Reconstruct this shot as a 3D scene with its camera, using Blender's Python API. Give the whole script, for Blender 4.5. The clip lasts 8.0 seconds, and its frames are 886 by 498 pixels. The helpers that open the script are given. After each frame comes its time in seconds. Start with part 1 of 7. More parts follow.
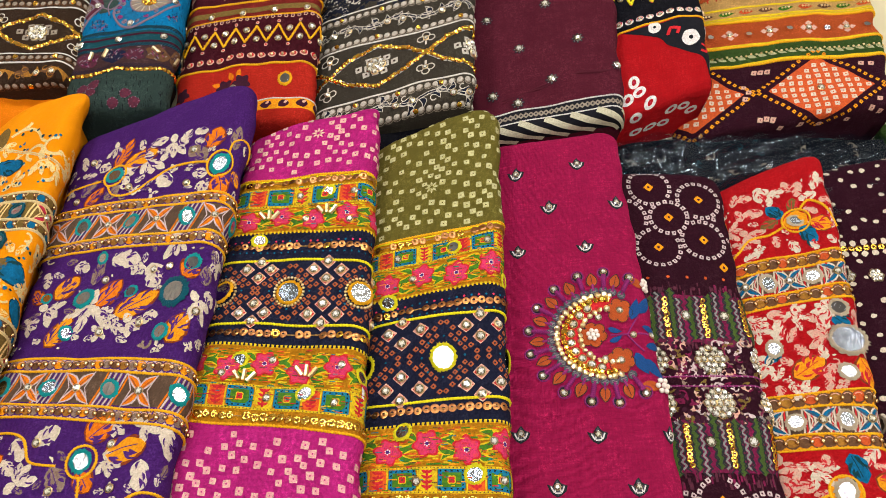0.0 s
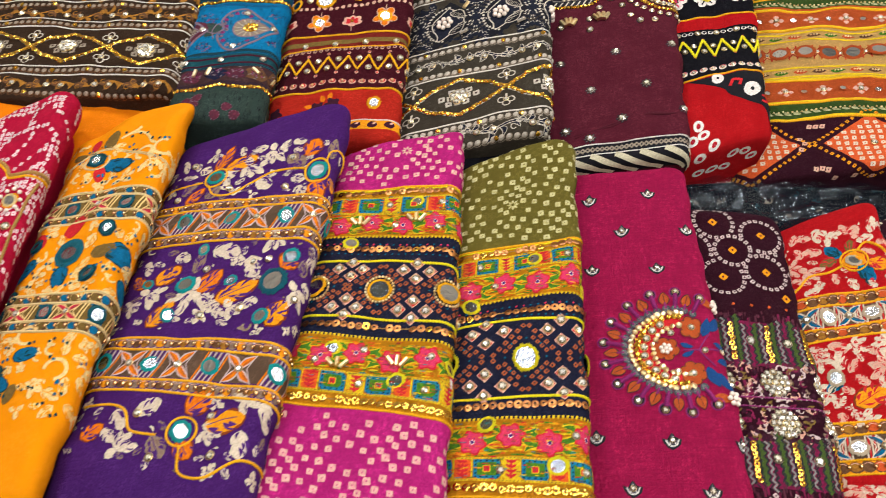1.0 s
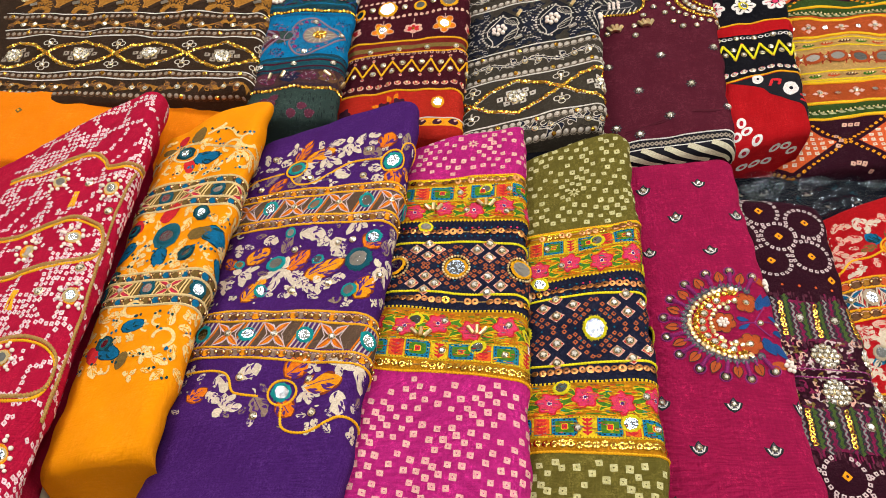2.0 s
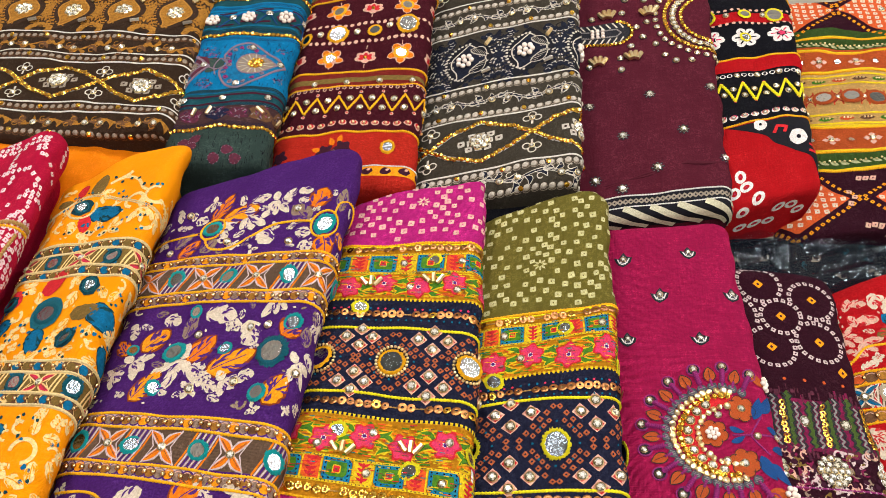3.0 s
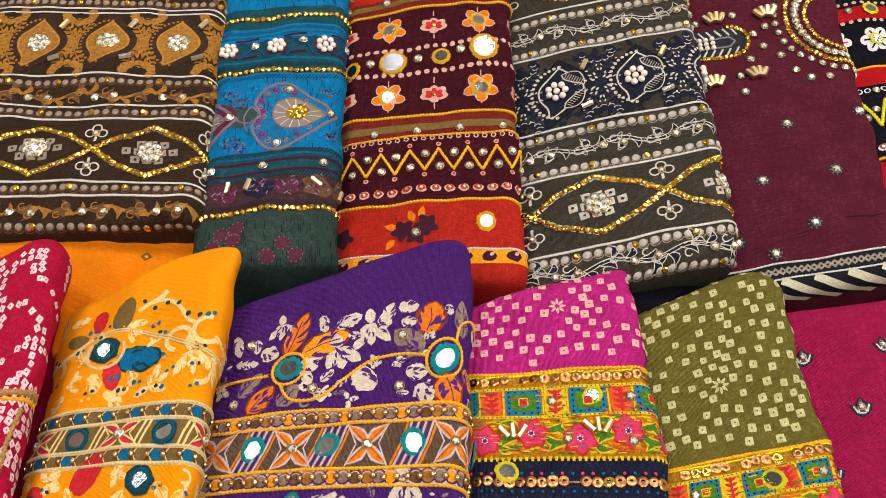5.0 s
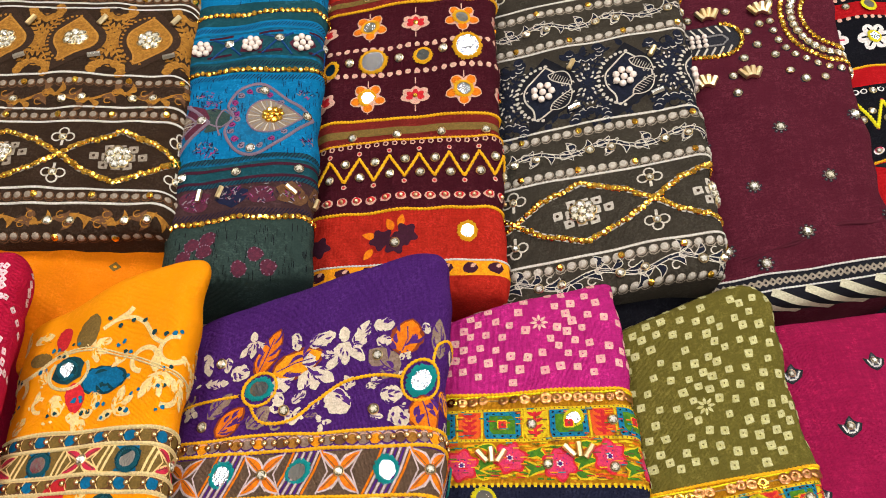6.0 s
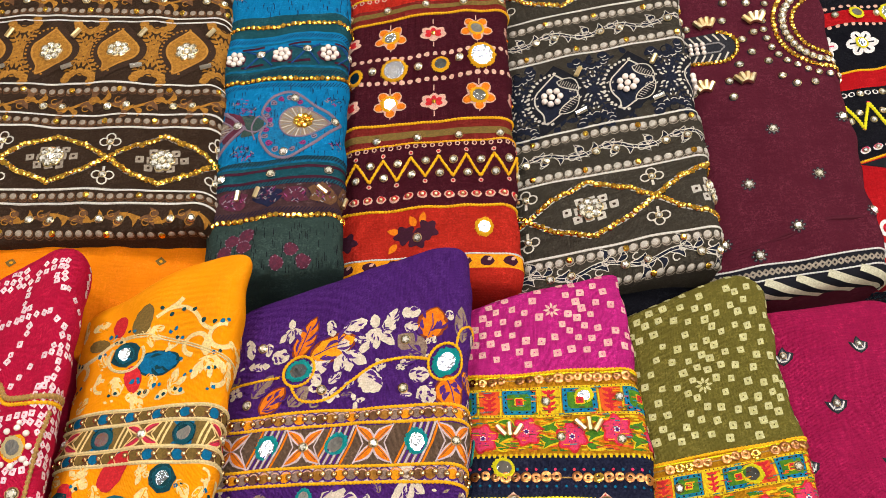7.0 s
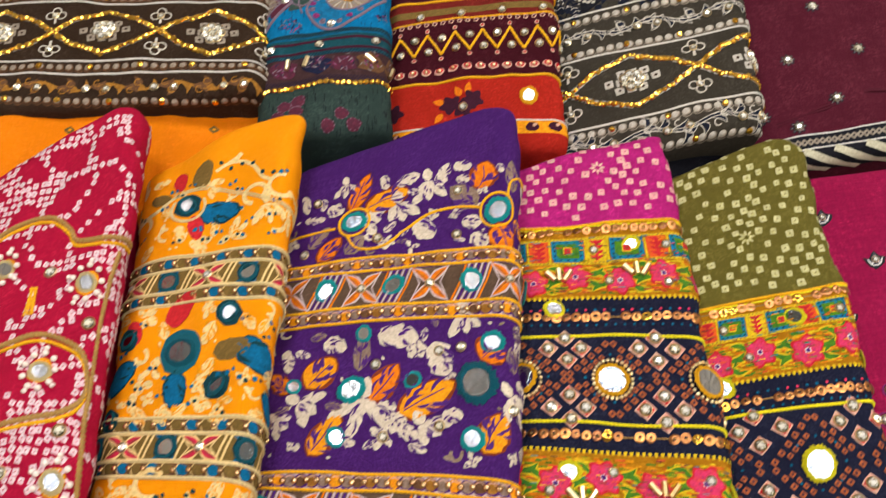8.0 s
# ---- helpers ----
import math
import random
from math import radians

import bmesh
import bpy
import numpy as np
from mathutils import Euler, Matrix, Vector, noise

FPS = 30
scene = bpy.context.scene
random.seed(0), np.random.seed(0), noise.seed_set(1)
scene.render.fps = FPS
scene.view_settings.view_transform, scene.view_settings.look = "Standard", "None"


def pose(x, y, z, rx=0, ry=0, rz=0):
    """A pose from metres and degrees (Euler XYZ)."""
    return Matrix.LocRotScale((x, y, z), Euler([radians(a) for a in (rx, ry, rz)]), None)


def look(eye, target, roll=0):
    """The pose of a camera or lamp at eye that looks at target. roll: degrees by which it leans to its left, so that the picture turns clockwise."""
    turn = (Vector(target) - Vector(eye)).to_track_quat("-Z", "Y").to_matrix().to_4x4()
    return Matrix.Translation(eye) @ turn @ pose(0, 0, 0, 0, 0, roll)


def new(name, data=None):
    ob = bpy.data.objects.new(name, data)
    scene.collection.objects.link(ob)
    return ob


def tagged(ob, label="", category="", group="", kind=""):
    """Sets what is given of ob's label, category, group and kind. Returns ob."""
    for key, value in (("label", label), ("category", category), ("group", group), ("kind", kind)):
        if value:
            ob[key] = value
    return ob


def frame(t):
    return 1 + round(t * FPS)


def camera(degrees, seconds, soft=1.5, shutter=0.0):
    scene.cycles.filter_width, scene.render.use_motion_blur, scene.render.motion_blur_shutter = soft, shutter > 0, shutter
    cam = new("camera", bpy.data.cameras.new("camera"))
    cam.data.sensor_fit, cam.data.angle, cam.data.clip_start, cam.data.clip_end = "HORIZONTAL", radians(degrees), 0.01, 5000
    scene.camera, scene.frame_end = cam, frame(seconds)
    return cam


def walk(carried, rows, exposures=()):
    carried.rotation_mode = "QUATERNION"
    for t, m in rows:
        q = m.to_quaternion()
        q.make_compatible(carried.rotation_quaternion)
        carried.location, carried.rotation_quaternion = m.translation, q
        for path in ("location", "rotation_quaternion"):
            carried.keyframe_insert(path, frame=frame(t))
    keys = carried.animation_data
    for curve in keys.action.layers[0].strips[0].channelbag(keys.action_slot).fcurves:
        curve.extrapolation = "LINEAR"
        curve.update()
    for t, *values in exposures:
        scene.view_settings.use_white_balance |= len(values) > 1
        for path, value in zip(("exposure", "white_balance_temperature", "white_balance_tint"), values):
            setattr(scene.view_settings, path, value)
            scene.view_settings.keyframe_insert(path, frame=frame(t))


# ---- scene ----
cam = camera(57.2, 8.0, soft=0.75, shutter=0.2)
METRES, EYE, TILT, LEAN, TURN = 1.2, 0.86, -60.0, -4.0, 0.0
ROWS = [
    (0.0, 0.0, 0.0, 0.0, -0.0, 0.0, 0.0),
    (0.5, 0.0003, 0.0401, -0.0271, -0.06, 3.7, -2.41),
    (1.0, -0.0669, -0.0365, -0.0692, 0.34, 5.76, -3.27),
    (2.5, -0.1057, -0.0527, -0.0825, 0.83, 7.67, -2.36),
    (3.0, -0.0821, 0.0364, -0.0282, 0.63, 7.45, -4.22),
    (3.5, -0.1233, 0.0431, -0.0156, 0.24, 6.81, -4.24),
    (4.0, -0.2226, 0.0907, 0.0097, -0.89, 5.21, 0.19),
    (4.5, -0.2245, 0.1442, 0.0784, -2.74, 3.18, 0.13),
    (6.0, -0.2211, 0.2209, 0.1489, -3.84, 1.1, -0.54),
    (6.5, -0.2128, 0.205, 0.1409, -3.92, 0.84, -0.16),
    (7.0, -0.2386, 0.1688, 0.1455, -3.71, 0.92, -0.25),
    (7.5, -0.2075, 0.1705, 0.1207, -3.23, 0.98, -0.09),
    (8.0, -0.2691, 0.1526, 0.0646, -3.0, -1.58, -0.11),
]
BASE = pose(0, 0, EYE, TILT, LEAN, TURN)
PATH = [(t, BASE @ pose(METRES * x, METRES * y, METRES * z, 90 + pitch, roll, yaw)) for t, x, y, z, yaw, pitch, roll in ROWS]
PATH += [
    (1.2, look((-0.113, -0.130, 0.848), (-0.029, 1.045, -0.768), 9.0)),
    (2.3, look((-0.150, -0.182, 0.870), (-0.089, 1.051, -0.704), 7.4)),
    (4.7, look((-0.271, 0.203, 0.721), (-0.042, 1.299, -0.936), 12.5)),
    (5.8, look((-0.267, 0.302, 0.693), (-0.018, 1.329, -1.004), 14.3)),
]
PATH.sort(key=lambda row: row[0])
walk(cam, PATH, [(0.0, -0.10), (1.0, -0.06), (2.5, 0.0), (3.0, 0.05), (3.5, 0.0), (4.5, -0.10), (6.0, 0.0), (7.0, 0.03), (8.0, -0.10)])

# ---- light: a closed shop with white ceiling panels ----
world = bpy.data.worlds.new("shop_air")
scene.world = world
world.use_nodes = True
world.node_tree.nodes["Background"].inputs["Color"].default_value = (1.0, 0.95, 0.88, 1)
world.node_tree.nodes["Background"].inputs["Strength"].default_value = 0.02
scene.view_settings.exposure = 0.0
CEILING = 2.05
LAMPS = [(-1.15, -0.1), (0.15, -0.1), (1.45, -0.1), (-1.15, 1.5), (0.15, 1.5), (1.45, 1.5)]
LAMP_POWER = 14.2


def ceiling_lamp_light(x, y):
    data = bpy.data.lights.new("panel_light", "AREA")
    data.shape, data.size, data.size_y = "RECTANGLE", 0.56, 0.56
    data.energy, data.color = LAMP_POWER, (0.985, 0.97, 1.0)
    ob = new("panel_light", data)
    ob.location = (x, y, CEILING - 0.03)
    return ob


for lx, ly in LAMPS:
    ceiling_lamp_light(lx, ly)


# ---- materials ----
def nodes_of(name):
    m = bpy.data.materials.new(name)
    m.use_nodes = True
    return m, m.node_tree.nodes, m.node_tree.links, m.node_tree.nodes["Principled BSDF"]


def rgb(c):
    return (c[0], c[1], c[2], 1.0)


def mixed(nt, links, fac, a, b, blend="MIX"):
    n = nt.new("ShaderNodeMix")
    n.data_type, n.blend_type = "RGBA", blend
    for key, value in ((0, fac), (6, a), (7, b)):
        if isinstance(value, bpy.types.NodeSocket):
            links.new(value, n.inputs[key])
        else:
            n.inputs[key].default_value = value
    return n.outputs[2]


def noise_of(nt, links, co, scale, detail=3.0, rough=0.6):
    n = nt.new("ShaderNodeTexNoise")
    n.inputs["Scale"].default_value, n.inputs["Detail"].default_value, n.inputs["Roughness"].default_value = scale, detail, rough
    links.new(co, n.inputs["Vector"])
    return n.outputs["Fac"]


def ramp_of(nt, links, fac, lo, hi):
    n = nt.new("ShaderNodeMapRange")
    n.inputs["From Min"].default_value, n.inputs["From Max"].default_value = lo, hi
    links.new(fac, n.inputs["Value"])
    return n.outputs["Result"]


def cloth(name, color, fade=0.22, weave=0.7, sheen=0.0, rough=0.9, slub=0.5, speck=0.72):
    """Woven cloth: threads two ways, slubs, dye that took unevenly."""
    m, nt, links, b = nodes_of(name)
    uv = nt.new("ShaderNodeUVMap").outputs["UV"]
    dark = rgb([v * (1 - fade) for v in color])
    light = rgb([min(1, v * (1 + fade) + 0.01) for v in color])
    big = ramp_of(nt, links, noise_of(nt, links, uv, 34, 4, 0.6), 0.38, 0.62)
    col = mixed(nt, links, big, dark, light)
    mottle = ramp_of(nt, links, noise_of(nt, links, uv, 190, 3, 0.65), 0.42, 0.60)
    col = mixed(nt, links, mottle, col, rgb([v * (1 - 0.9 * fade) for v in color]))
    speckle = ramp_of(nt, links, noise_of(nt, links, uv, 520, 2, 0.6), 0.44, 0.58)
    col = mixed(nt, links, speckle, col, rgb([v * speck for v in color]))
    waves = []
    for turn in ("X", "Y"):
        w = nt.new("ShaderNodeTexWave")
        w.wave_type, w.bands_direction = "BANDS", turn
        w.inputs["Scale"].default_value, w.inputs["Distortion"].default_value = 330, 2.5
        w.inputs["Detail"].default_value, w.inputs["Detail Scale"].default_value = 2, 0.6
        links.new(uv, w.inputs["Vector"])
        waves.append(w.outputs["Fac"])
    stretched = nt.new("ShaderNodeMapping")
    stretched.inputs["Scale"].default_value = (520, 34, 1)
    links.new(uv, stretched.inputs["Vector"])
    slubs = ramp_of(nt, links, noise_of(nt, links, stretched.outputs["Vector"], 1.0, 2), 0.42, 0.62)
    across = nt.new("ShaderNodeMapping")
    across.inputs["Scale"].default_value = (34, 520, 1)
    links.new(uv, across.inputs["Vector"])
    slubs2 = ramp_of(nt, links, noise_of(nt, links, across.outputs["Vector"], 1.0, 2), 0.42, 0.62)
    both = nt.new("ShaderNodeMath")
    both.operation = "ADD"
    links.new(slubs, both.inputs[0])
    links.new(slubs2, both.inputs[1])
    half = nt.new("ShaderNodeMath")
    half.operation, half.inputs[1].default_value = "MULTIPLY", slub * 0.5
    links.new(both.outputs[0], half.inputs[0])
    col = mixed(nt, links, half.outputs[0], col, rgb([v * 0.66 for v in color]))
    links.new(col, b.inputs["Base Color"])
    total = nt.new("ShaderNodeMath")
    total.operation = "ADD"
    links.new(waves[0], total.inputs[0])
    links.new(waves[1], total.inputs[1])
    more = nt.new("ShaderNodeMath")
    more.operation = "ADD"
    links.new(total.outputs[0], more.inputs[0])
    links.new(both.outputs[0], more.inputs[1])
    bump = nt.new("ShaderNodeBump")
    bump.inputs["Strength"].default_value, bump.inputs["Distance"].default_value = weave, 0.0018
    links.new(more.outputs[0], bump.inputs["Height"])
    links.new(bump.outputs["Normal"], b.inputs["Normal"])
    b.inputs["Roughness"].default_value = rough
    b.inputs["Specular IOR Level"].default_value = 0.06
    b.inputs["Sheen Weight"].default_value, b.inputs["Sheen Roughness"].default_value = sheen, 0.4
    return m


def ink(name, color, second=None, scale=260, rough=0.85, lo=0.42, hi=0.62):
    """Printed dye on the cloth: a little uneven, with the cloth's grain."""
    m, nt, links, b = nodes_of(name)
    co = nt.new("ShaderNodeTexCoord").outputs["Object"]
    second = second or [v * 0.72 for v in color]
    col = mixed(nt, links, ramp_of(nt, links, noise_of(nt, links, co, scale, 3), lo, hi), rgb(color), rgb(second))
    col = mixed(nt, links, ramp_of(nt, links, noise_of(nt, links, co, 620, 3, 0.7), 0.42, 0.66), col, rgb([v * 0.62 for v in color]))
    links.new(col, b.inputs["Base Color"])
    bump = nt.new("ShaderNodeBump")
    bump.inputs["Strength"].default_value, bump.inputs["Distance"].default_value = 0.5, 0.0005
    links.new(noise_of(nt, links, co, 1500, 2), bump.inputs["Height"])
    links.new(bump.outputs["Normal"], b.inputs["Normal"])
    b.inputs["Roughness"].default_value, b.inputs["Specular IOR Level"].default_value = rough, 0.1
    return m


def thread(name, color, rough=0.6):
    """Embroidery silk: short glossy stitches."""
    m, nt, links, b = nodes_of(name)
    co = nt.new("ShaderNodeTexCoord").outputs["Object"]
    col = mixed(nt, links, ramp_of(nt, links, noise_of(nt, links, co, 900, 2), 0.38, 0.66), rgb(color), rgb([v * 0.66 for v in color]))
    links.new(col, b.inputs["Base Color"])
    bump = nt.new("ShaderNodeBump")
    bump.inputs["Strength"].default_value, bump.inputs["Distance"].default_value = 0.9, 0.0009
    links.new(noise_of(nt, links, co, 1500, 1), bump.inputs["Height"])
    links.new(bump.outputs["Normal"], b.inputs["Normal"])
    b.inputs["Roughness"].default_value = rough
    b.inputs["Specular IOR Level"].default_value = 0.2
    return m


def metal(name, color, rough=0.25, tint=None):
    """Plated trimmings, each a little more or less tarnished; on mirrors the tint imitates reflections."""
    m, nt, links, b = nodes_of(name)
    info = nt.new("ShaderNodeObjectInfo").outputs["Random"]
    col = mixed(nt, links, info, rgb(color), rgb(tint or [v * 0.6 for v in color]))
    links.new(col, b.inputs["Base Color"])
    b.inputs["Roughness"].default_value = rough
    b.inputs["Metallic"].default_value = 1.0
    return m


def plain(name, color, rough=0.8, scale=6, fade=0.08):
    m, nt, links, b = nodes_of(name)
    co = nt.new("ShaderNodeTexCoord").outputs["Object"]
    col = mixed(nt, links, noise_of(nt, links, co, scale, 5), rgb([v * (1 - fade) for v in color]), rgb([min(1, v * (1 + fade)) for v in color]))
    links.new(col, b.inputs["Base Color"])
    b.inputs["Roughness"].default_value = rough
    return m


def lamp_glow(name, color, strength):
    m, nt, links, b = nodes_of(name)
    b.inputs["Emission Color"].default_value, b.inputs["Emission Strength"].default_value = rgb(color), strength
    return m

CRIMSON = cloth("crimson_cotton", (0.70, 0.012, 0.065), 0.12, speck=0.82)
YELLOW = cloth("marigold_cotton", (0.92, 0.305, 0.002), 0.05, 0.45, slub=0.08, speck=0.96)
PURPLE = cloth("purple_cotton", (0.105, 0.024, 0.215), 0.16)
PINK = cloth("hot_pink_cotton", (0.78, 0.030, 0.29), 0.36, speck=0.84)
OLIVE = cloth("olive_cotton", (0.24, 0.20, 0.036), 0.3)
NAVY = cloth("navy_cotton", (0.022, 0.025, 0.058), 0.25)
MAGENTA = cloth("magenta_linen", (0.80, 0.022, 0.15), 0.30, 0.9, slub=0.7, speck=0.86)
PLUM = cloth("dark_plum_cotton", (0.050, 0.009, 0.020), 0.2)
RED = cloth("red_cotton", (0.66, 0.011, 0.016), 0.1, speck=0.84)
MAROON = cloth("maroon_cotton", (0.105, 0.013, 0.026), 0.25, 0.45, slub=0.5)
WINE = cloth("wine_cotton", (0.088, 0.010, 0.019), 0.2)
SCARLET = cloth("scarlet_cotton", (0.72, 0.035, 0.018), 0.15)
BRICK = cloth("brick_cotton", (0.30, 0.030, 0.022), 0.2)
DEEP_ORANGE = cloth("deep_orange_cotton", (0.86, 0.22, 0.003), 0.08, 0.4, slub=0.2, speck=0.9)
UMBER = cloth("umber_cotton", (0.064, 0.036, 0.021), 0.2)
CHARCOAL = cloth("charcoal_cotton", (0.080, 0.067, 0.048), 0.2)
BLACK = cloth("black_cotton", (0.011, 0.011, 0.016), 0.2)
BLUE = cloth("peacock_crepe", (0.004, 0.25, 0.54), 0.25, 0.6, slub=0.5)
TEAL = cloth("dark_teal_crepe", (0.016, 0.10, 0.125), 0.3, 0.6, slub=0.5)
BOTTLE = cloth("bottle_green_crepe", (0.046, 0.078, 0.066), 0.25, 0.6, slub=0.5)
FLORAL = cloth("orange_print_cotton", (0.76, 0.31, 0.012), 0.3)
TAUPE = cloth("taupe_cotton", (0.20, 0.12, 0.075), 0.2)
RUST = cloth("rust_cotton", (0.70, 0.125, 0.030), 0.2)
SAND = cloth("sand_cotton", (0.80, 0.47, 0.15), 0.2)
GREEN = cloth("green_cotton", (0.06, 0.12, 0.025), 0.2)
CREAM = ink("cream_print", (0.68, 0.57, 0.43), (0.56, 0.45, 0.33))
CREAM_GOLD = ink("pale_gold_print", (0.86, 0.62, 0.26), (0.76, 0.52, 0.18))
WINE_PINK = ink("wine_pink_print", (0.20, 0.012, 0.060), (0.12, 0.010, 0.035))
MIDNIGHT = ink("midnight_print", (0.010, 0.012, 0.021), (0.014, 0.017, 0.034))
BEAD_GREY = ink("bead_grey_print", (0.54, 0.49, 0.41), (0.44, 0.39, 0.31))
WHITE = ink("white_print", (0.80, 0.74, 0.68), (0.66, 0.58, 0.54))
BLUSH = ink("blush_print", (0.68, 0.34, 0.26), (0.58, 0.40, 0.28))
LEAF_ORANGE = ink("orange_print", (0.78, 0.20, 0.006), (0.62, 0.12, 0.006))
AMBER = ink("amber_print", (0.84, 0.33, 0.008), (0.72, 0.22, 0.008))
OCHRE = ink("ochre_print", (0.39, 0.175, 0.026), (0.24, 0.10, 0.015))
BROWN_INK = ink("brown_print", (0.16, 0.075, 0.032), (0.10, 0.045, 0.022))
KHAKI = ink("khaki_print", (0.19, 0.115, 0.028), (0.14, 0.085, 0.022))
TAUPE_INK = ink("taupe_print", (0.23, 0.15, 0.105), (0.30, 0.21, 0.16))
RED_INK = ink("red_print", (0.60, 0.025, 0.030), (0.46, 0.015, 0.022))
PINK_INK = ink("pink_print", (0.62, 0.035, 0.12), (0.60, 0.05, 0.06))
BLUE_INK = ink("blue_print", (0.004, 0.12, 0.22), (0.003, 0.06, 0.12))
TEAL_INK = ink("teal_print", (0.005, 0.17, 0.20), (0.02, 0.26, 0.26))
LEAF_GREEN = ink("green_print", (0.075, 0.21, 0.012), (0.03, 0.12, 0.02))
LEMON_INK = ink("lemon_print", (0.74, 0.50, 0.012), (0.60, 0.40, 0.015))
PURPLE_INK = ink("purple_print", (0.085, 0.022, 0.17))
NAVY_INK = ink("navy_print", (0.013, 0.016, 0.045))
BLACK_INK = ink("black_print", (0.012, 0.012, 0.016))
PLUM_INK = ink("plum_print", (0.05, 0.010, 0.024), (0.035, 0.008, 0.016))
RUST_INK = ink("rust_print", (0.62, 0.10, 0.022), (0.50, 0.07, 0.02))
AZURE = ink("azure_print", (0.005, 0.15, 0.30), (0.02, 0.20, 0.20))
AZURE_DARK = ink("strong_blue_print", (0.003, 0.13, 0.27), (0.004, 0.085, 0.16))
DEEP_BLUE = ink("deep_teal_print", (0.006, 0.040, 0.055), (0.010, 0.055, 0.05))
BLUE_DEEP = ink("peacock_print", (0.006, 0.16, 0.33), (0.012, 0.10, 0.20))
BOTTLE_INK = ink("bottle_print", (0.030, 0.060, 0.052), (0.05, 0.07, 0.055))
SCARLET_INK = ink("scarlet_print", (0.72, 0.12, 0.014), (0.66, 0.06, 0.02))
PINK_RED = ink("rose_red_print", (0.62, 0.03, 0.07), (0.50, 0.02, 0.05))
BLUSH_GREY = ink("pale_lilac_print", (0.60, 0.46, 0.44), (0.48, 0.35, 0.34))
LEAF_RIM = ink("dark_leaf_edge", (0.26, 0.045, 0.012), (0.16, 0.03, 0.02))
AMBER_EDGE = ink("light_ochre_print", (0.50, 0.23, 0.04), (0.36, 0.16, 0.03))
SMOKE = cloth("smoky_plum_crepe", (0.085, 0.040, 0.040), 0.3, 0.6, slub=0.5)
YELLOW_GROUND = ink("marigold_print", (0.95, 0.35, 0.004))
GREY_INK = ink("stone_grey_print", (0.34, 0.28, 0.21), (0.24, 0.19, 0.14))
PALE_INK = ink("pale_grey_print", (0.60, 0.54, 0.44), (0.48, 0.42, 0.33))
PINK_GROUND = ink("deep_pink_print", (0.56, 0.02, 0.22))
OLIVE_GROUND = ink("deep_olive_print", (0.12, 0.095, 0.02))
YELLOW_SILK = thread("yellow_silk", (0.95, 0.46, 0.006))
LEMON_SILK = thread("lemon_silk", (0.92, 0.80, 0.012))
TEAL_SILK = thread("teal_silk", (0.003, 0.35, 0.34))
DEEP_TEAL_SILK = thread("deep_teal_silk", (0.003, 0.11, 0.15))
CREAM_SILK = thread("cream_silk", (0.78, 0.60, 0.28))
WHITE_SILK = thread("white_silk", (0.74, 0.70, 0.64))
STRAW_SILK = thread("straw_silk", (0.62, 0.50, 0.34))
ORANGE_SILK = thread("orange_silk", (0.46, 0.075, 0.010))
STEEL_SILK = thread("steel_silk", (0.075, 0.07, 0.09))
ROSE_DOT = ink("rose_tied_dot", (0.80, 0.60, 0.62), (0.76, 0.40, 0.44))
PEACH_DOT = ink("peach_tied_dot", (0.76, 0.42, 0.36), (0.74, 0.24, 0.30))
SAGE_DOT = ink("sage_tied_dot", (0.56, 0.52, 0.25), (0.42, 0.38, 0.13))
LILAC_SILK = thread("lilac_silk", (0.24, 0.17, 0.22))
BLUE_SILK = thread("blue_silk", (0.004, 0.06, 0.22))
PURPLE_SILK = thread("violet_silk", (0.30, 0.022, 0.16))
BLACK_SILK = thread("black_silk", (0.016, 0.016, 0.022))
GREEN_SILK = thread("green_silk", (0.055, 0.10, 0.012))
GREY_SILK = thread("grey_silk", (0.26, 0.24, 0.23))
GOLD_CORD = thread("gold_cord", (0.46, 0.26, 0.07), 0.35)
GOLD = metal("gold_plate", (0.95, 0.62, 0.10), 0.18, (0.80, 0.42, 0.05))
PALE_GOLD = metal("pale_gold_plate", (0.93, 0.80, 0.50), 0.32, (0.85, 0.62, 0.28))
COPPER = metal("copper_foil", (0.70, 0.31, 0.10), 0.28, (0.30, 0.12, 0.05))
SILVER = metal("silver_plate", (0.92, 0.90, 0.85), 0.26, (0.62, 0.58, 0.50))
CRYSTAL = metal("foil_backed_crystal", (0.98, 0.97, 0.90), 0.12, (0.92, 0.86, 0.66))
CRYSTAL.node_tree.nodes["Principled BSDF"].inputs["Metallic"].default_value = 0.5
# Darker copy of the crystal: dark reflections in the facets, put in as colour.
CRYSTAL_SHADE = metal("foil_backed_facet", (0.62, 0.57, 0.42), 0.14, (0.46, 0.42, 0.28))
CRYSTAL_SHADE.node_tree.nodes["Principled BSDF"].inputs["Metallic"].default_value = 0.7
# Shade in the groove round the crystal, painted as dark metal.
FOIL_GAP = metal("tarnished_setting", (0.16, 0.12, 0.06), 0.45, (0.10, 0.08, 0.05))
# The random dark tint stands in for what each mirror would reflect.
GLASS_MIRROR = metal("sewn_mirror", (0.88, 0.90, 0.93), 0.05, (0.30, 0.36, 0.42))
ripple = GLASS_MIRROR.node_tree.nodes.new("ShaderNodeBump")
ripple.inputs["Strength"].default_value, ripple.inputs["Distance"].default_value = 0.14, 0.05
GLASS_MIRROR.node_tree.links.new(noise_of(GLASS_MIRROR.node_tree.nodes, GLASS_MIRROR.node_tree.links, GLASS_MIRROR.node_tree.nodes.new("ShaderNodeTexCoord").outputs["Object"], 2.2, 4), ripple.inputs["Height"])
GLASS_MIRROR.node_tree.links.new(ripple.outputs["Normal"], GLASS_MIRROR.node_tree.nodes["Principled BSDF"].inputs["Normal"])
